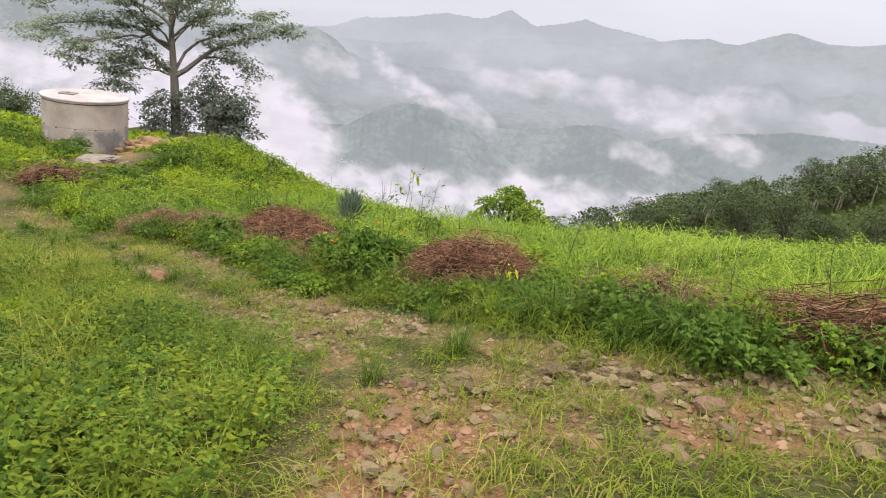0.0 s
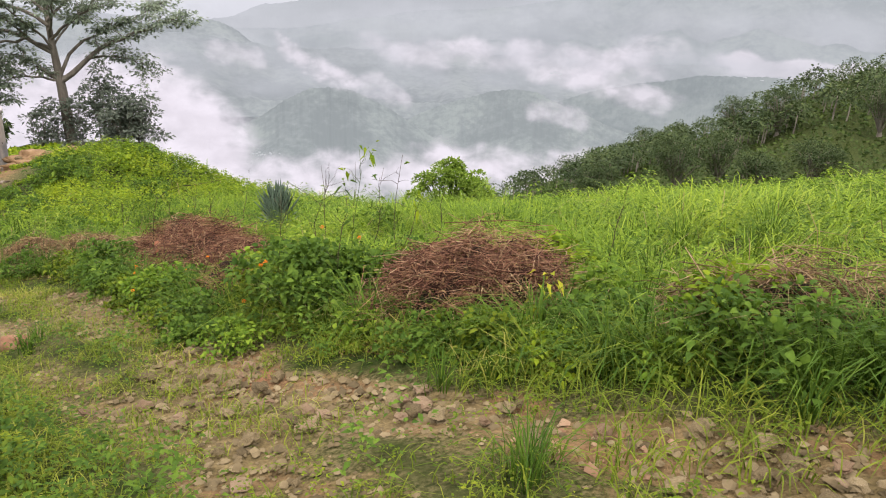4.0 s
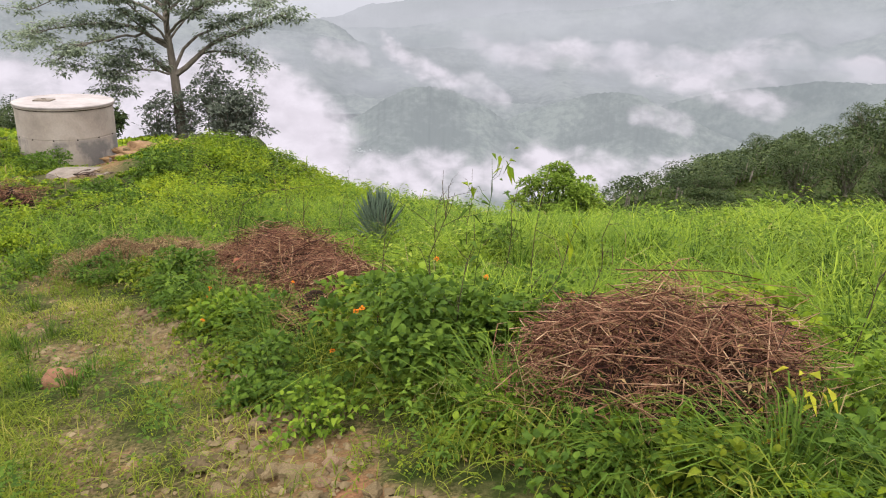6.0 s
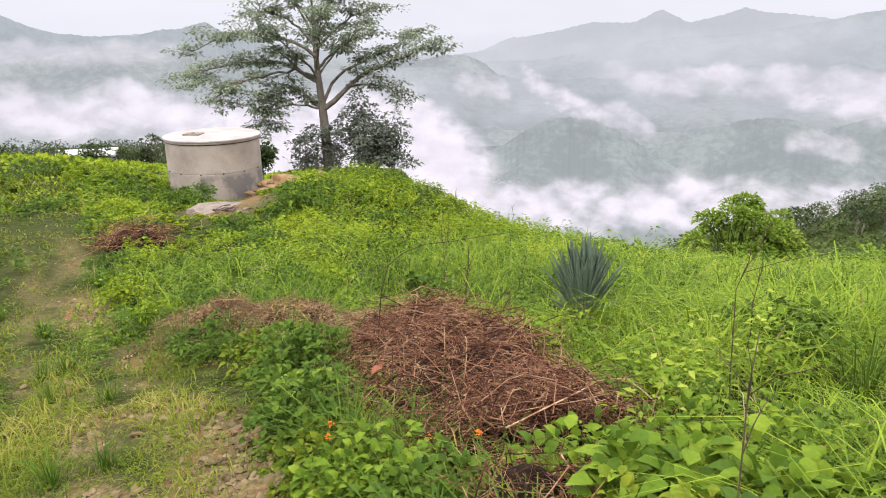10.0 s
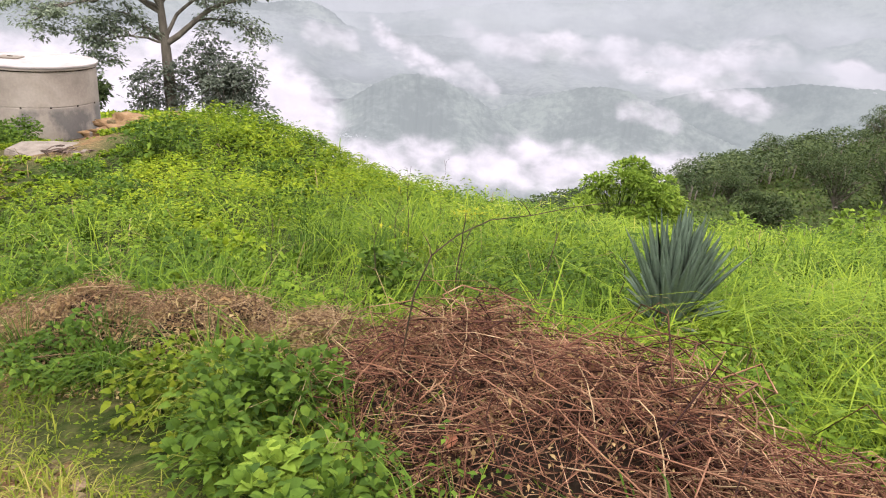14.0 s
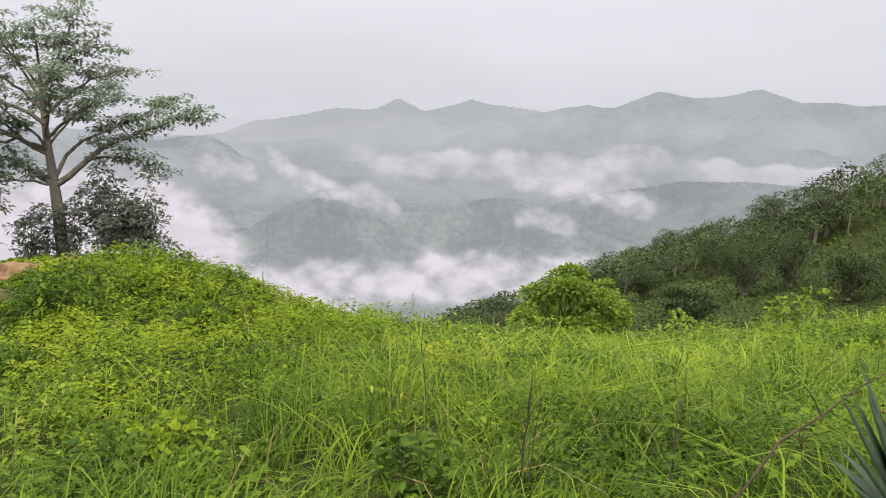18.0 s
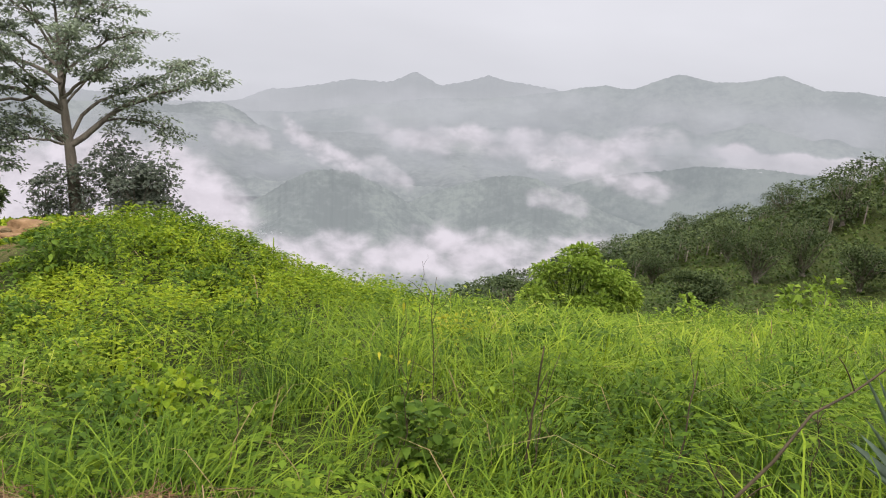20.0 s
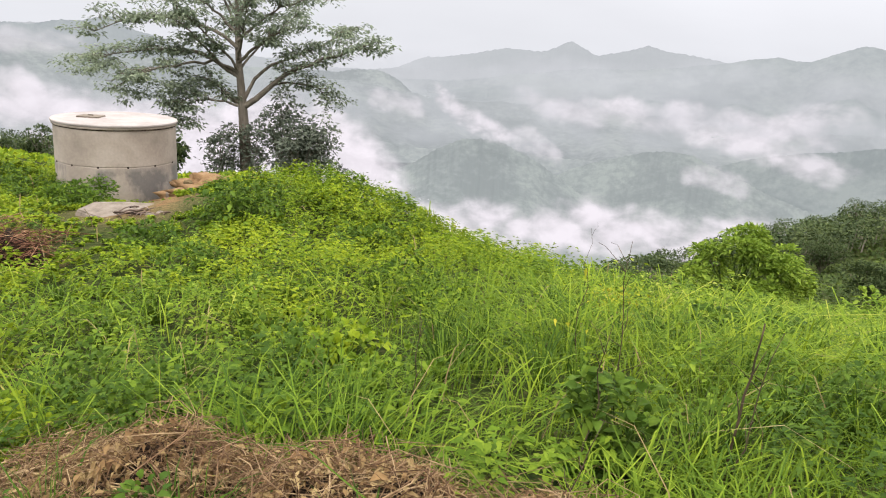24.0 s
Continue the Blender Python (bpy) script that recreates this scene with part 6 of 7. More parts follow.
build_pile("brush_pile", "heap of dark red-brown sticks beside the track", SPINE_D, 0.7, 0.36, 1500, TWIG, 205, thick=0.0034, leaves=900, length=(0.3, 0.9))
build_pile("brush_pile", "thin heap of grey-brown dry weeds beside the track", SPINE_E, 0.8, 0.38, 900, DRY_TWIG, 206, thick=0.0026, leaf_mat=PALE_LEAF, leaves=2200, length=(0.15, 0.5))
build_pile("brush_pile", "low brown heap of dry weeds in the hedge", [(3.10, -1.90), (3.02, -1.60), (3.08, -1.25)], 0.7, 0.34, 420, TWIG, 207, thick=0.0026, leaves=1200, length=(0.12, 0.4))


# ---- the agave ----
def build_agave():
    ob = thing("agave", "blue-green agave with a rosette of stiff pointed leaves", "agave", (3.46, 1.49, gz(3.46, 1.49) + 0.16))
    r = np.random.default_rng(9)
    col = leaf_material("agave_leaf", [(0.0, (0.058, 0.088, 0.058)), (0.5, (0.108, 0.148, 0.098)), (1.0, (0.180, 0.222, 0.155))], through=0.08, rough=0.45)
    n = 104
    for k in range(n):
        u = (k + 0.5) / n
        a = k * 2.39996
        pitch = radians((88 - 29 * u ** 1.1 if u < 0.86 else 42) + r.normal(0, 5))
        L = (0.66 - 0.08 * u) * r.uniform(0.86, 1.08) * (1.0 if u < 0.86 else 0.6)
        t = np.linspace(0, 1, 7)
        bend = 0.10 * t ** 2 * (0.4 + u)
        run, rise = L * t * math.cos(pitch) + 0.03, L * t * math.sin(pitch) - bend * L * 0.9 + 0.04
        w = 0.031 * np.interp(t, [0, 0.25, 0.5, 0.85, 1], [0.85, 0.75, 1.0, 0.42, 0.03])
        out, side = np.array([math.cos(a), math.sin(a), 0]), np.array([-math.sin(a), math.cos(a), 0])
        upn = np.array([-math.cos(a) * math.sin(pitch), -math.sin(a) * math.sin(pitch), math.cos(pitch)])
        mid = out * run[:, None] + np.array([0, 0, 1.0]) * rise[:, None]
        ring = np.stack([mid + side * w[:, None] + upn * w[:, None] * 0.35, mid - upn * w[:, None] * 0.06, mid - side * w[:, None] + upn * w[:, None] * 0.35, mid - upn * w[:, None] * 0.32], 1)
        s, q = [], []
        for i in range(6):
            for j in range(4):
                q += [i * 4 + j, i * 4 + (j + 1) % 4, (i + 1) * 4 + (j + 1) % 4, (i + 1) * 4 + j]
                s.append(4)
        part("leaf", mesh_np("leaf", ring.reshape(-1, 3), s, q, col, True), col, ob)


build_agave()


# ---- hedge plants ----
def flowers(parent, wide, tall, n, seed):
    r = np.random.default_rng(seed)
    for _ in range(n):
        a, q = r.uniform(0, 6.3), r.uniform(0.2, 0.5) * wide
        c = np.array([math.cos(a) * q, math.sin(a) * q, tall * r.uniform(0.5, 0.95)])
        s = Soup()
        m = 26
        d = unit(r.normal(0, 1, (m, 3)) * np.array([1, 1, 0.6]) + np.array([0, 0, 0.4]))
        s.leaves(c + d * 0.008, d, 0.012 * r.uniform(0.8, 1.2, m), 0.8, 0.1)
        part("flower", s.mesh("flower", FLOWER), FLOWER, parent, "small orange flower head")


HEDGE_PLANTS = [
    ("lantana", "leafy dark green shrub with orange flowers", 3.72, -2.85, 1.30, 0.76, 0.08, 2300, WEED_DARK, 5),
    ("lantana", "leafy dark green shrub with orange flowers", 4.15, -2.35, 0.9, 0.55, 0.07, 800, WEED_DARK, 2),
    ("lantana", "bright green broad-leaved shrub with orange flowers", 3.52, -1.68, 0.9, 0.48, 0.14, 330, WEED_MID, 4),
    ("lantana", "bright green leafy shrub with orange flowers", 2.40, -1.22, 0.80, 0.48, 0.08, 760, WEED_MID, 4),
    ("lantana", "bright green big-leaved shrub with orange flowers", 3.95, -1.85, 0.9, 0.5, 0.13, 380, WEED_MID, 3),
    ("hedge_shrub", "leafy green shrub at the hedge foot", 1.38, 0.80, 1.1, 0.55, 0.075, 1600, WEED_DARK, 0),
    ("hedge_shrub", "bright green broad-leaved shrub by the brush heap", 1.62, 0.22, 0.6, 0.36, 0.09, 420, BRIGHT_LEAF, 0),
    ("hedge_shrub", "leafy green shrub at the hedge foot", 0.85, 1.5, 0.9, 0.42, 0.07, 1000, BANK_LEAF, 0),
    ("hedge_shrub", "leafy green shrub at the hedge foot", 1.68, -0.15, 0.8, 0.42, 0.075, 900, WEED_DARK, 0),
    ("hedge_shrub", "leafy green shrub at the hedge foot", 0.1, 2.05, 0.9, 0.36, 0.07, 900, WEED_DARK, 0),
    ("hedge_shrub", "leafy green shrub at the hedge foot", 2.05, -0.85, 0.7, 0.36, 0.07, 700, BANK_LEAF, 0),
    ("hedge_shrub", "leafy green shrub beside the track", 5.3, -4.75, 0.9, 0.42, 0.07, 750, WEED_DARK, 0),
    ("hedge_shrub", "leafy green shrub beside the track", 6.0, -5.0, 0.9, 0.55, 0.075, 800, WEED, 0),
    ("hedge_shrub", "dark green shrub under the sticks", 6.2, -6.55, 1.0, 0.42, 0.07, 900, WEED_DARK, 0),
    ("hedge_shrub", "dark green shrub under the sticks", 7.1, -6.95, 1.0, 0.45, 0.07, 800, WEED_DARK, 0),
    ("lantana", "leafy green shrub with orange flowers before the brush heap", 3.22, -1.32, 0.8, 0.52, 0.10, 420, WEED_MID, 3),
    ("lantana", "leafy green shrub with orange flowers beside the brush heap", 3.68, -0.98, 0.8, 0.46, 0.09, 400, WEED_MID, 2),
    ("lantana", "dark leafy shrub with orange flowers", 4.5, -2.2, 0.9, 0.52, 0.075, 520, WEED_DARK, 2),
    ("hedge_shrub", "dark leafy shrub behind the brush heap", 4.75, -2.65, 0.8, 0.48, 0.07, 480, WEED_DARK, 0),
    ("hedge_shrub", "leafy green shrub beside the brush heap", 4.15, -1.25, 0.9, 0.45, 0.07, 480, WEED_MID, 0),
    ("hedge_shrub", "leafy green shrub before the brush heap", 4.12, -3.72, 0.6, 0.32, 0.06, 480, WEED_MID, 0),
    ("hedge_shrub", "leafy green shrub before the brush heap", 4.72, -4.32, 0.7, 0.30, 0.06, 480, BANK_LEAF, 0),
    ("hedge_shrub", "dark leafy shrub before the brush heap", 5.2, -4.35, 0.7, 0.38, 0.06, 480, WEED_DARK, 0),
    ("hedge_shrub", "leafy yellow-green shrub beside the track", 5.0, -4.95, 0.6, 0.28, 0.06, 380, WEED, 0),
    ("hedge_shrub", "leafy green shrub in the hedge", 5.62, -4.35, 0.8, 0.48, 0.065, 480, WEED_MID, 0),
    ("hedge_shrub", "dark leafy shrub in the hedge", 6.3, -5.75, 0.7, 0.42, 0.06, 480, WEED_DARK, 0),
    ("hedge_shrub", "leafy green shrub beside the track", 5.4, -5.3, 0.5, 0.28, 0.055, 360, WEED_MID, 0),
    ("hedge_shrub", "leafy green shrub under the sticks", 6.85, -6.55, 0.7, 0.38, 0.06, 400, WEED_MID, 0),
    ("hedge_shrub", "leafy green shrub at the hedge foot", 3.2, -3.3, 0.6, 0.28, 0.055, 420, WEED_MID, 0),
    ("hedge_shrub", "leafy green shrub at the hedge foot", 2.55, -2.1, 0.6, 0.28, 0.055, 420, BANK_LEAF, 0),
    ("hedge_shrub", "bright green leafy shrub beyond the brush heap", 5.6, -3.2, 0.8, 0.5, 0.09, 520, WEED, 0),
    ("hedge_shrub", "leafy green shrub in the hedge", 2.9, -2.65, 0.8, 0.42, 0.065, 800, WEED_DARK, 1),
    ("hedge_shrub", "leafy green shrub along the track", -1.2, 3.5, 1.0, 0.42, 0.08, 700, WEED, 0),
    ("hedge_shrub", "leafy green shrub along the track", -2.6, 5.2, 1.2, 0.5, 0.09, 700, WEED, 0),
    ("hedge_shrub", "leafy green shrub along the track", -4.2, 7.4, 1.2, 0.5, 0.10, 600, WEED_DARK, 0),
    ("hedge_shrub", "low dark leafy shrub before the brush heap", 4.45, -4.25, 0.8, 0.28, 0.06, 600, WEED_DARK, 0),
    ("hedge_shrub", "dark leafy shrub in the hedge", 5.75, -5.45, 1.0, 0.50, 0.07, 900, WEED_DARK, 0),
    ("hedge_shrub", "leafy green shrub in the hedge", 6.5, -6.1, 1.0, 0.50, 0.07, 900, BANK_LEAF, 0),
    ("hedge_shrub", "leafy green shrub in the hedge", 3.35, -2.15, 0.9, 0.52, 0.07, 900, BANK_LEAF, 0),
    ("hedge_shrub", "dark leafy shrub in the hedge", 2.75, -1.5, 0.8, 0.44, 0.07, 750, WEED_DARK, 0),
    ("hedge_shrub", "leafy green shrub in the hedge", 4.8, -4.6, 0.7, 0.34, 0.065, 600, BANK_LEAF, 0),
    ("hedge_shrub", "dark leafy shrub in the hedge", 4.3, -2.75, 0.9, 0.60, 0.075, 900, WEED_DARK, 0),
    ("weed_plant", "dark green broad-leaved weed in the grass", 1.98, 2.95, 0.55, 0.62, 0.095, 420, WEED_DARK, 0),
    ("weed_plant", "leafy green weed in the grass", 0.45, 4.7, 0.9, 0.5, 0.10, 420, WEED, 0),
    ("weed_plant", "dark green leafy clump on the slope", 3.85, 5.8, 1.1, 0.55, 0.09, 600, WEED_DARK, 0),
    ("weed_plant", "dark green leafy clump on the slope", 0.8, 7.8, 1.0, 0.55, 0.11, 420, WEED_DARK, 0),
    ("weed_plant", "dark green leafy clump on the knoll", -2.25, 12.2, 2.0, 0.95, 0.14, 900, WEED_DARK, 0),
    ("weed_plant", "dark green leafy clump on the knoll", -3.3, 10.6, 1.2, 0.55, 0.12, 420, WEED_DARK, 0),
    ("weed_plant", "dark green leafy clump on the slope", 0.1, 11.4, 1.2, 0.55, 0.12, 420, WEED_DARK, 0),
    ("weed_plant", "dark green leafy clump on the slope", -1.9, 8.8, 1.1, 0.5, 0.11, 420, WEED_DARK, 0),
    ("weed_plant", "dark green leafy clump on the knoll", -1.1, 14.2, 1.5, 0.6, 0.15, 420, WEED, 0),
    ("weed_plant", "dark green leafy clump beside the slab", -6.9, 15.4, 1.5, 0.75, 0.14, 600, WEED_DARK, 0),
    ("weed_plant", "full green leafy weed in the field", -0.35, 3.55, 0.9, 0.50, 0.075, 420, WEED_DARK, 0),
    ("weed_plant", "full green leafy weed in the field", 0.35, 3.25, 0.8, 0.42, 0.075, 400, WEED_MID, 0),
    ("weed_plant", "full green leafy weed in the field", -1.0, 4.2, 1.0, 0.52, 0.08, 420, WEED_DARK, 0),
    ("weed_plant", "full green leafy weed in the field", 0.95, 3.75, 0.9, 0.48, 0.08, 420, WEED_MID, 0),
    ("weed_plant", "full green leafy weed in the field", 0.15, 4.3, 1.0, 0.55, 0.085, 420, WEED_DARK, 0),
    ("weed_plant", "full green leafy weed in the field", -1.6, 3.3, 0.9, 0.45, 0.075, 380, WEED_MID, 0),
    ("weed_plant", "yellowing leafy weed near the brink", 3.4, 8.1, 0.9, 0.5, 0.08, 420, YELLOW_LEAF, 0),
    ("weed_plant", "dark green leafy clump before the tank", -7.4, 17.6, 1.7, 0.85, 0.15, 700, WEED_DARK, 0),
    ("weed_plant", "dark grassy clump before the round bush", 5.0, 8.6, 1.3, 0.6, 0.09, 520, WEED_DARK, 0),
    ("weed_plant", "leafy green clump in the field", 3.4, 3.25, 0.9, 0.42, 0.075, 520, WEED_DARK, 0),
    ("weed_plant", "leafy green clump in the field", 4.7, 0.6, 0.9, 0.55, 0.085, 560, WEED_DARK, 0),
    ("weed_plant", "dark leafy weed on the near bank", 1.9, -4.75, 0.9, 0.42, 0.065, 700, WEED_DARK, 0),
    ("weed_plant", "dark leafy weed on the near bank", 1.2, -5.4, 0.9, 0.36, 0.065, 560, WEED_DARK, 0),
    ("weed_plant", "dark leafy weed on the near bank", 1.45, -4.7, 0.8, 0.36, 0.07, 460, WEED_DARK, 0),
    ("weed_plant", "broad-leaved green weed on the near bank", 2.07, -7.15, 0.8, 0.36, 0.12, 260, BANK_LEAF, 0),
    ("weed_plant", "broad-leaved green weed on the near bank", 1.75, -6.3, 0.9, 0.36, 0.10, 320, BANK_LEAF, 0),
    ("weed_plant", "broad-leaved green weed on the near bank", 2.12, -7.55, 0.7, 0.32, 0.15, 140, WEED_DARK, 0),
    ("weed_plant", "leafy dark weed on the near bank", 2.4, -6.6, 0.8, 0.32, 0.075, 420, WEED_DARK, 0),
    ("weed_plant", "leafy dark weed on the near bank", 2.75, -7.4, 0.8, 0.30, 0.07, 420, BANK_LEAF, 0),
    ("weed_plant", "leafy green clump on the near bank", 0.4, -3.6, 1.0, 0.4, 0.07, 500, WEED, 0),
    ("weed_plant", "leafy green clump on the near bank", -0.8, -1.2, 1.1, 0.42, 0.08, 500, WEED_DARK, 0),
]
for k, (nm, lab, hx, hy, hw, ht, hl, cnt, hm, nf) in enumerate(HEDGE_PLANTS):
    plant = build_bush(nm, lab, "shrub" if nm != "weed_plant" else "weed", hx, hy, hw, ht, hl * 0.82, int(cnt * 1.35), hm, 300 + k, stems=16, gap=0.46, ratio=0.58, bark=GREEN_STALK, fine=hy < 6)
    if nf:
        flowers(plant, hw, ht, nf, 400 + k)


def build_stalk(name, label, x, y, tall, lean, turn, mat, seed, twigs=4, leaf=None, thick=0.006, count=0):
    """A tall bare or thinly leaved stem standing above the grass."""
    r = np.random.default_rng(seed)
    ob = thing(name, label, "stalk", (x, y, gz(x, y) - 0.03))
    tip = np.array([math.cos(turn) * lean * tall, math.sin(turn) * lean * tall, tall])
    p = branch_path(np.zeros(3), tip, 0.0, 0.018 * tall, 7, r)
    s = Soup()
    s.tube(p, np.linspace(thick, thick * 0.35, 7), 5)
    ends = [p[-1]]
    for _ in range(twigs):
        t = r.uniform(0.35, 0.92)
        a = np.array([np.interp(t, np.linspace(0, 1, 7), p[:, i]) for i in range(3)])
        e = a + np.array([r.normal(0, 0.13), r.normal(0, 0.13), r.uniform(0.03, 0.22)]) * tall * 0.8
        s.tube(branch_path(a, e, 0.02, 0.01 * tall, 4, r), np.linspace(thick * 0.5, thick * 0.2, 4), 4)
        ends.append(e)
    part("stem", s.mesh("stem", mat), mat, ob)
    if leaf and count:
        c = np.array(ends)[r.integers(0, len(ends), count)] + r.normal(0, 0.03, (count, 3))
        l = Soup()
        l.leaves(c, unit(r.normal(0, 1, (count, 3)) + np.array([0, 0, -0.5])), 0.065 * r.uniform(0.6, 1.3, count), 0.4, 0.5)
        part("foliage", l.mesh("foliage", leaf), leaf, ob)
    return ob


STALKS = [
    (4.45, -2.45, 1.20, 0.08, 0.6, STALK, 6, None, 0), (4.30, -2.02, 1.10, 0.12, 0.2, STALK, 6, WEED_DARK, 8), (3.52, -2.35, 1.05, 0.10, 1.2, STALK, 5, None, 0), (4.62, -2.9, 0.95, 0.22, 0.4, STALK, 5, None, 0),
    (4.12, -2.4, 1.30, 0.05, 0.3, GREEN_STALK, 5, WEED, 16), (3.75, -2.75, 1.26, 0.09, 0.1, STALK, 6, None, 0), (3.95, -2.9, 1.05, 0.12, 0.8, STALK, 6, WEED_DARK, 14), (4.30, -2.9, 0.95, 0.35, 0.2, STALK, 3, WEED, 8),
    (3.95, -0.70, 1.15, 0.12, 0.9, STALK, 5, None, 0), (4.35, 0.30, 1.10, 0.10, 1.1, STALK, 4, None, 0),
    (1.05, 3.5, 0.75, 0.08, 1.5, STALK, 4, None, 0), (1.80, 2.8, 0.80, 0.15, 0.6, STALK, 5, None, 0), (2.35, 2.6, 0.75, 0.28, 0.4, STALK, 5, None, 0),
    (3.35, 1.95, 0.55, 0.10, 1.2, STALK, 4, None, 0), (2.14, 3.51, 1.08, 0.04, 2.0, STALK, 6, None, 0), (2.1, 4.26, 0.85, 0.06, 2.0, STALK, 4, YELLOW_LEAF, 6), (2.75, 7.4, 1.10, 0.03, 1.0, STALK, 5, None, 0),
    (1.55, 2.2, 0.60, 0.35, 0.3, STALK, 4, None, 0), (5.8, -3.6, 0.85, 0.20, 0.4, STALK, 4, None, 0), (6.6, -5.6, 0.75, 0.2, 1.4, STALK, 6, None, 0), (7.3, -5.9, 0.85, 0.25, 2.0, STALK, 6, None, 0), (4.95, -4.25, 0.5, 0.5, 5.6, GREEN_STALK, 4, YELLOW_LEAF, 22),
]
for k, (sx, sy, tall, lean, turn, m, tw, lf, cnt) in enumerate(STALKS):
    build_stalk("dry_stalk" if m is STALK else "tall_weed", "thin dark dry stalk above the grass" if m is STALK else "tall green weed with drooping leaves", sx, sy, tall, lean, turn, m, 500 + k, tw, lf, 0.0042, cnt)


def build_branch(label, pts, thick, seed, twigs=3):
    """A long bare branch leaning out of the brush."""
    r = np.random.default_rng(seed)
    pts = np.array(pts, float)
    ob = thing("bare_branch", label, "branch", tuple(pts[0]))
    p = pts - pts[0]
    t = np.linspace(0, 1, 9)
    k = np.linspace(0, 1, len(p))
    line = np.stack([np.interp(t, k, p[:, i]) for i in range(3)], 1)
    line[1:-1] = (line[:-2] + 2 * line[1:-1] + line[2:]) / 4 + r.normal(0, 0.006, (7, 3))
    s = Soup()
    s.tube(line, np.linspace(thick, thick * 0.45, 9), 6)
    part("stem", s.mesh("stem", STALK), STALK, ob)
    for _ in range(twigs):
        i = int(r.integers(3, 8))
        tip = line[i] + np.array([r.normal(0, 0.08), r.normal(0, 0.08), r.uniform(0.04, 0.14)])
        s = Soup()
        s.tube(branch_path(line[i], tip, 0.01, 0.006, 4, r), np.linspace(thick * 0.5, thick * 0.2, 4), 4)
        part("twig", s.mesh("twig", STALK), STALK, ob)
    return ob


build_branch("bare dark branch leaning out of the brush heap", [(1.95, 0.80, gz(1.95, 0.80)), (2.02, 0.78, -0.65), (2.12, 0.73, -0.42), (2.50, 0.97, -0.42), (2.90, 1.16, -0.40)], 0.0042, 61)
build_branch("thick bare dark stalk standing in the grass", [(2.44, 2.73, gz(2.44, 2.73)), (2.45, 2.73, -1.3), (2.47, 2.71, -0.98)], 0.007, 62, 2)
build_branch("bare dark branch leaning over the grass", [(2.84, 2.17, gz(2.84, 2.17)), (2.95, 2.25, -1.25), (3.02, 2.32, -0.95)], 0.005, 63, 4)


# ---- stones of the track ----
RED_GRAVEL = rough_material("red_gravel", [(0.1, (0.10, 0.050, 0.028)), (0.5, (0.205, 0.112, 0.064)), (1.0, (0.31, 0.205, 0.125))], 7, island=True, bump=0.4)


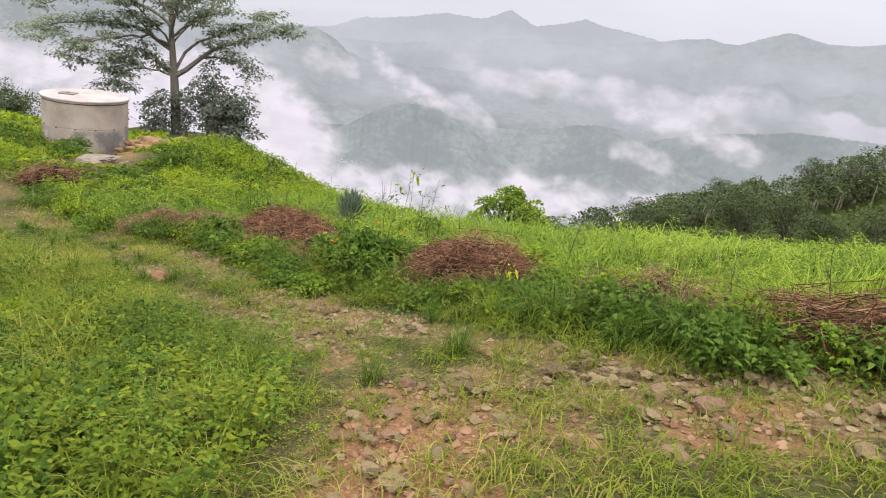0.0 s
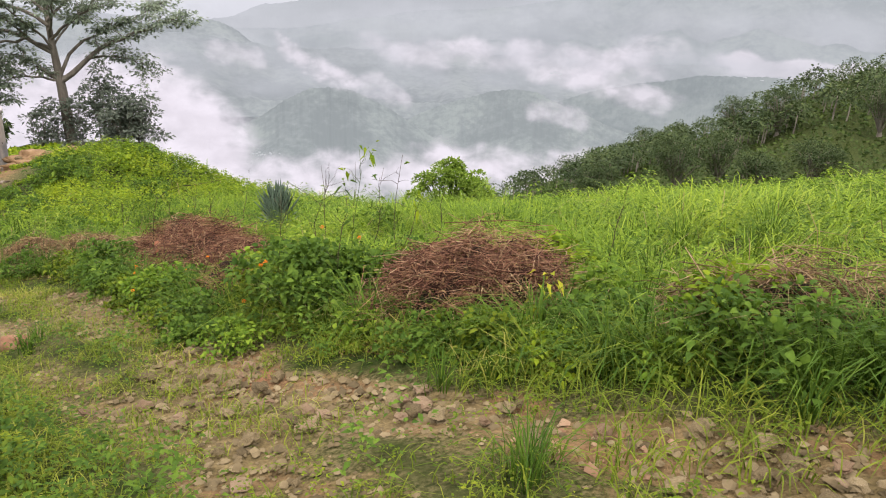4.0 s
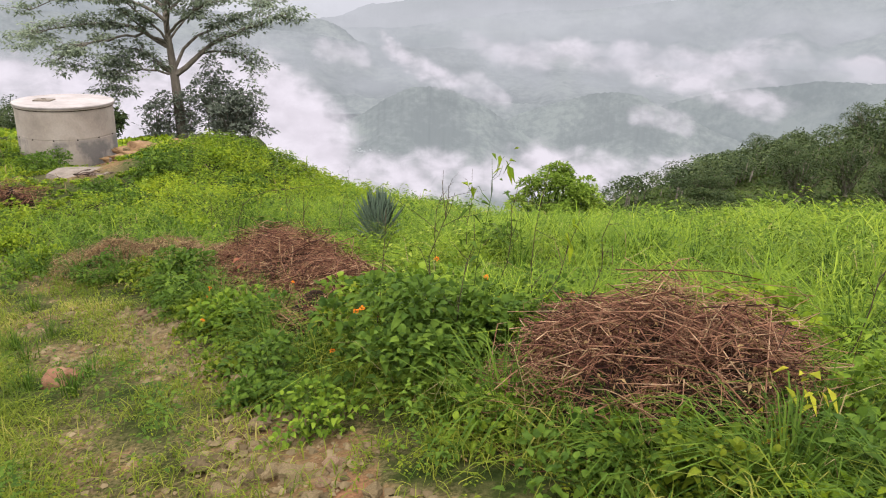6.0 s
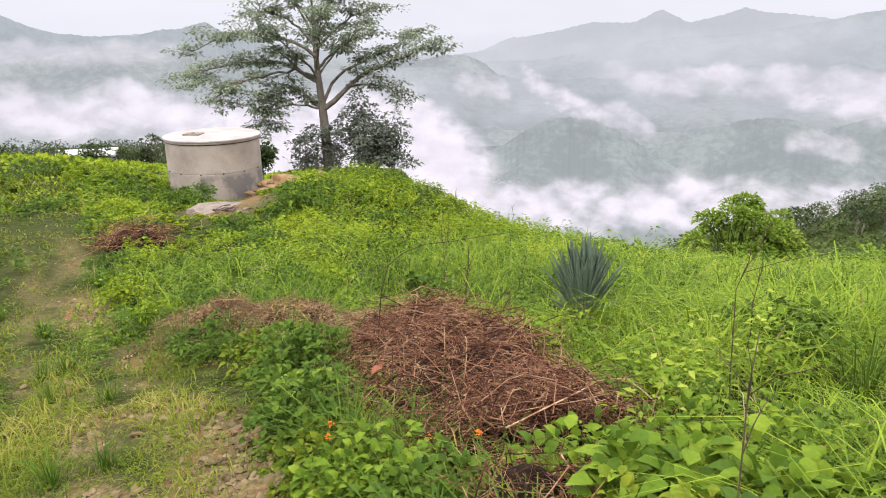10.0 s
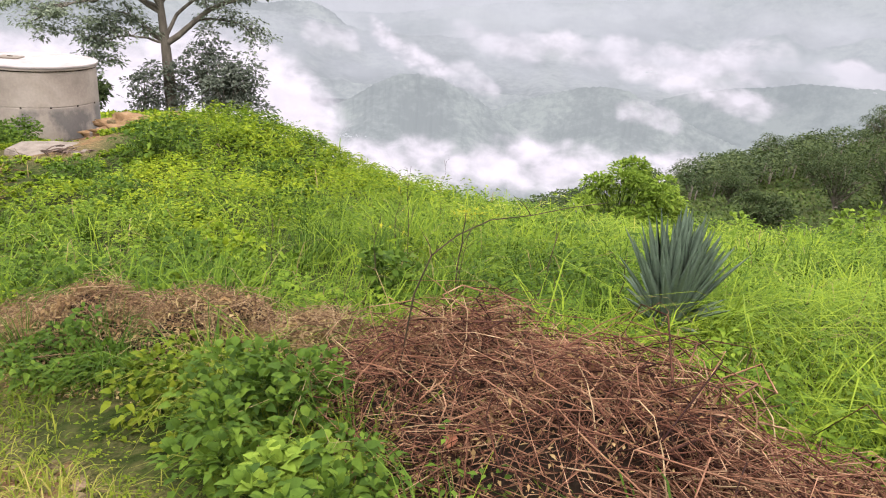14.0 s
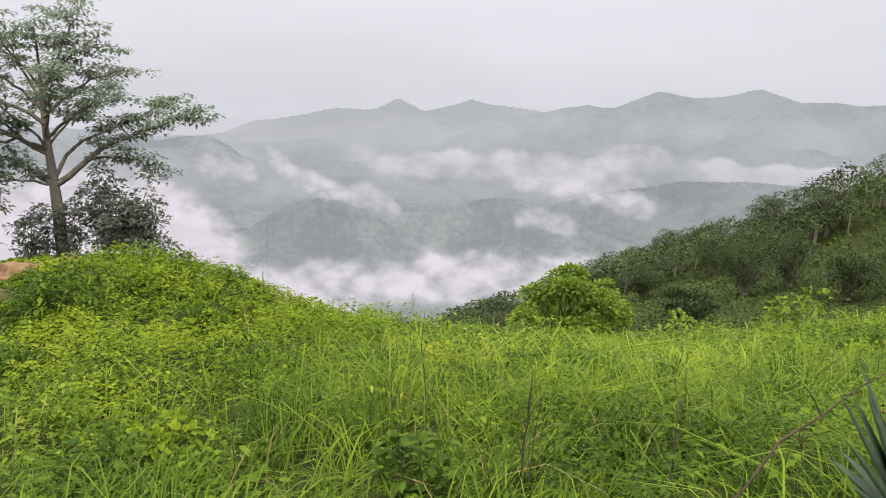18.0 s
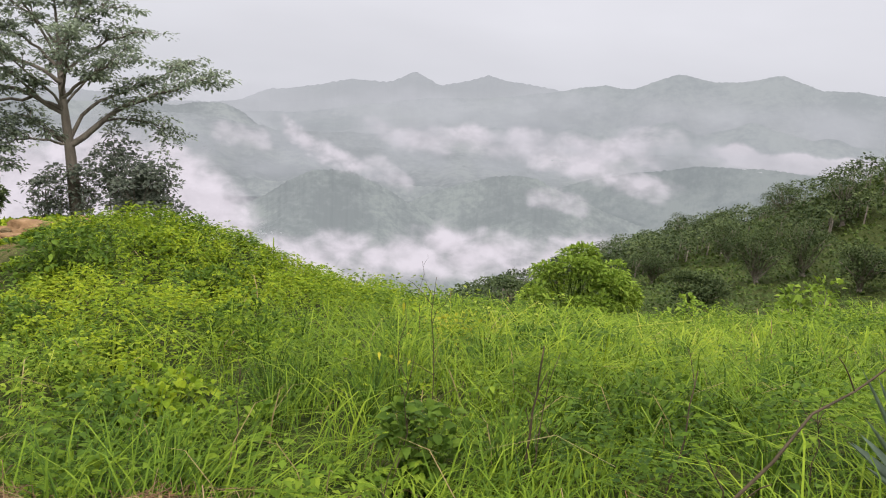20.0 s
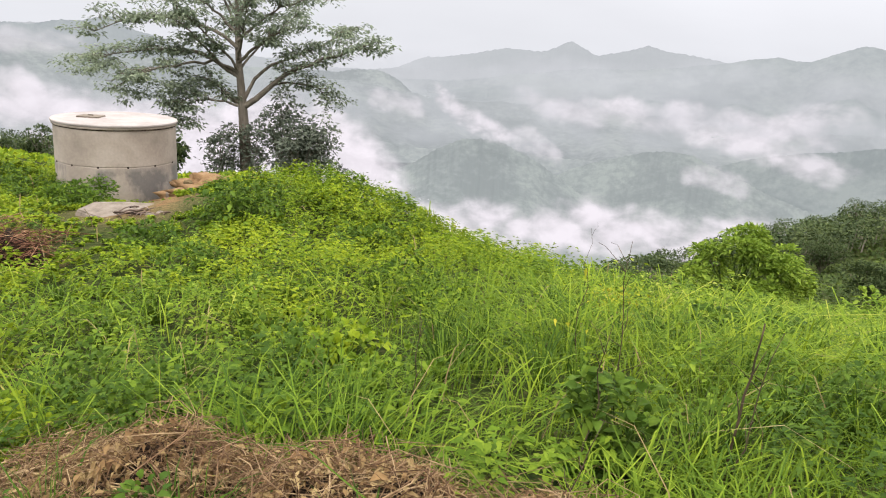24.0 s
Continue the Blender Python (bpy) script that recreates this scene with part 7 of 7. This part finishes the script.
def place_stones():
    r = np.random.default_rng(41)
    shapes = []
    for k in range(9):
        bm = blob(70 + k, 1, r.uniform(0.6, 0.9), r.uniform(0.34, 0.55), 2, 0.62, 1.2, 0.3)
        for v in bm.verts:
            v.co *= r.uniform(0.9, 1.1)
        data = bpy.data.meshes.new("stone")
        bm.to_mesh(data)
        bm.free()
        shapes.append(data)
    for k, m in enumerate(shapes):
        m.materials.append((STONE, STONE, PINK_STONE)[k % 3])
    track = thing("track_stones", "loose tan and pink stones bedded in the dirt track", "stones", (3, -4, gz(3, -4)), kind="structure")

    def put(x, y, size, k, mat_turn, sink=0.12):
        ob = new("stone", shapes[k])
        ob.parent = track
        ob.location = (x - 3, y + 4, gz(x, y) - gz(3, -4) + size * sink)
        ob.rotation_euler = (r.normal(0, 0.15), r.normal(0, 0.15), mat_turn)
        ob.scale = (size, size, size)

    known = [(2.66, -3.56, 0.17), (3.14, -3.80, 0.12), (3.34, -3.76, 0.11), (3.52, -4.08, 0.10), (3.26, -4.06, 0.10), (2.8, -3.4, 0.09), (4.48, -6.77, 0.17), (4.40, -6.56, 0.15), (3.96, -7.32, 0.13), (3.77, -7.04, 0.10), (4.54, -7.28, 0.12), (5.74, -7.2, 0.20), (5.62, -7.6, 0.14),
             (5.34, -7.33, 0.15), (5.25, -7.86, 0.14), (6.08, -7.98, 0.2), (3.97, -7.85, 0.14), (3.39, -5.44, 0.12), (4.12, -4.87, 0.1), (5.08, -6.52, 0.22), (5.54, -6.95, 0.18), (5.99, -6.85, 0.10), (1.31, -0.18, 0.14), (0.39, 0.2, 0.10), (0.76, 0.35, 0.09), (0.2, 0.8, 0.13), (0.0, 0.3, 0.12), (1.2, -0.42, 0.10)]
    for i, (x, y, size) in enumerate(known):
        put(x, y, size * 0.52, i % 9, r.uniform(0, 6.3), -0.06)
    n = 0
    while n < 265:
        u = r.uniform(0, len(TRACK) - 3.001)
        i = int(u)
        c = TRACK[i] + (TRACK[i + 1] - TRACK[i]) * (u - i)
        x, y = c + r.normal(0, 0.5, 2)
        if r.uniform() < 0.2:
            x, y = r.normal(4.0, 0.5), r.uniform(-9, -6.5)
        if worn(np.array([x]), np.array([y]))[0] > 0.35:
            put(x, y, 0.022 + 0.06 * r.beta(1.2, 3.4), int(r.integers(0, 9)), r.uniform(0, 6.3))
            n += 1
    # gravel, too fine to pick apart
    x, y, r2 = scatter(lambda a, b: np.where(in_view(a, b), np.clip(2400 / (seen_from(a, b) + 1) ** 1.5, 12, 900), 0), 121, -6, 10, -10.5, 9)
    keep = worn(x, y) > r2.uniform(0.2, 0.8, len(x))
    x, y = x[keep], y[keep]
    z = land(x, y) - 0.05 * worn(x, y)
    size = (0.008 + 0.040 * r2.beta(1.1, 3.8, len(x))) * (1 + 0.08 * seen_from(x, y))
    base = np.array([(1, 0, 0), (0.2, 0.9, 0.1), (-0.8, 0.4, -0.1), (-0.6, -0.7, 0.1), (0.4, -0.8, 0), (0.1, 0.1, 0.75)])
    v = base[None] * size[:, None, None] * r2.uniform(0.6, 1.3, (len(x), 6, 3))
    a = r2.uniform(0, 6.3, len(x))
    vx, vy = v[..., 0] * np.cos(a)[:, None] - v[..., 1] * np.sin(a)[:, None], v[..., 0] * np.sin(a)[:, None] + v[..., 1] * np.cos(a)[:, None]
    v = np.stack([vx + x[:, None], vy + y[:, None], v[..., 2] + z[:, None] + 0.3 * size[:, None]], -1)
    pink = red_soil(x, y) > r2.uniform(0.15, 0.9, len(x))
    for which, mat, lab in ((pink, RED_GRAVEL, "red-brown broken gravel on the worn track"), (~pink, STONE, "fine tan gravel on the worn track")):
        s = Soup()
        idx = np.arange(which.sum())[:, None] * 6
        s.add(v[which], np.full(which.sum() * 5, 3), idx + np.array([0, 1, 5, 1, 2, 5, 2, 3, 5, 3, 4, 5, 4, 0, 5]))
        tagged(new("gravel", s.mesh("gravel", mat)), lab, "gravel", kind="stuff")


place_stones()
red = blob(3, 0.125, 0.10, 0.095, 3, 0.75, 1.1, 0.4)
data = bpy.data.meshes.new("rust_boulder")
red.to_mesh(data)
data.materials.append(RUST_STONE)
boulder = tagged(new("rust_boulder", data), "rust-orange stone at the edge of the track", "stone")
boulder.location = (1.22, -1.78, gz(1.22, -1.78) + 0.02)
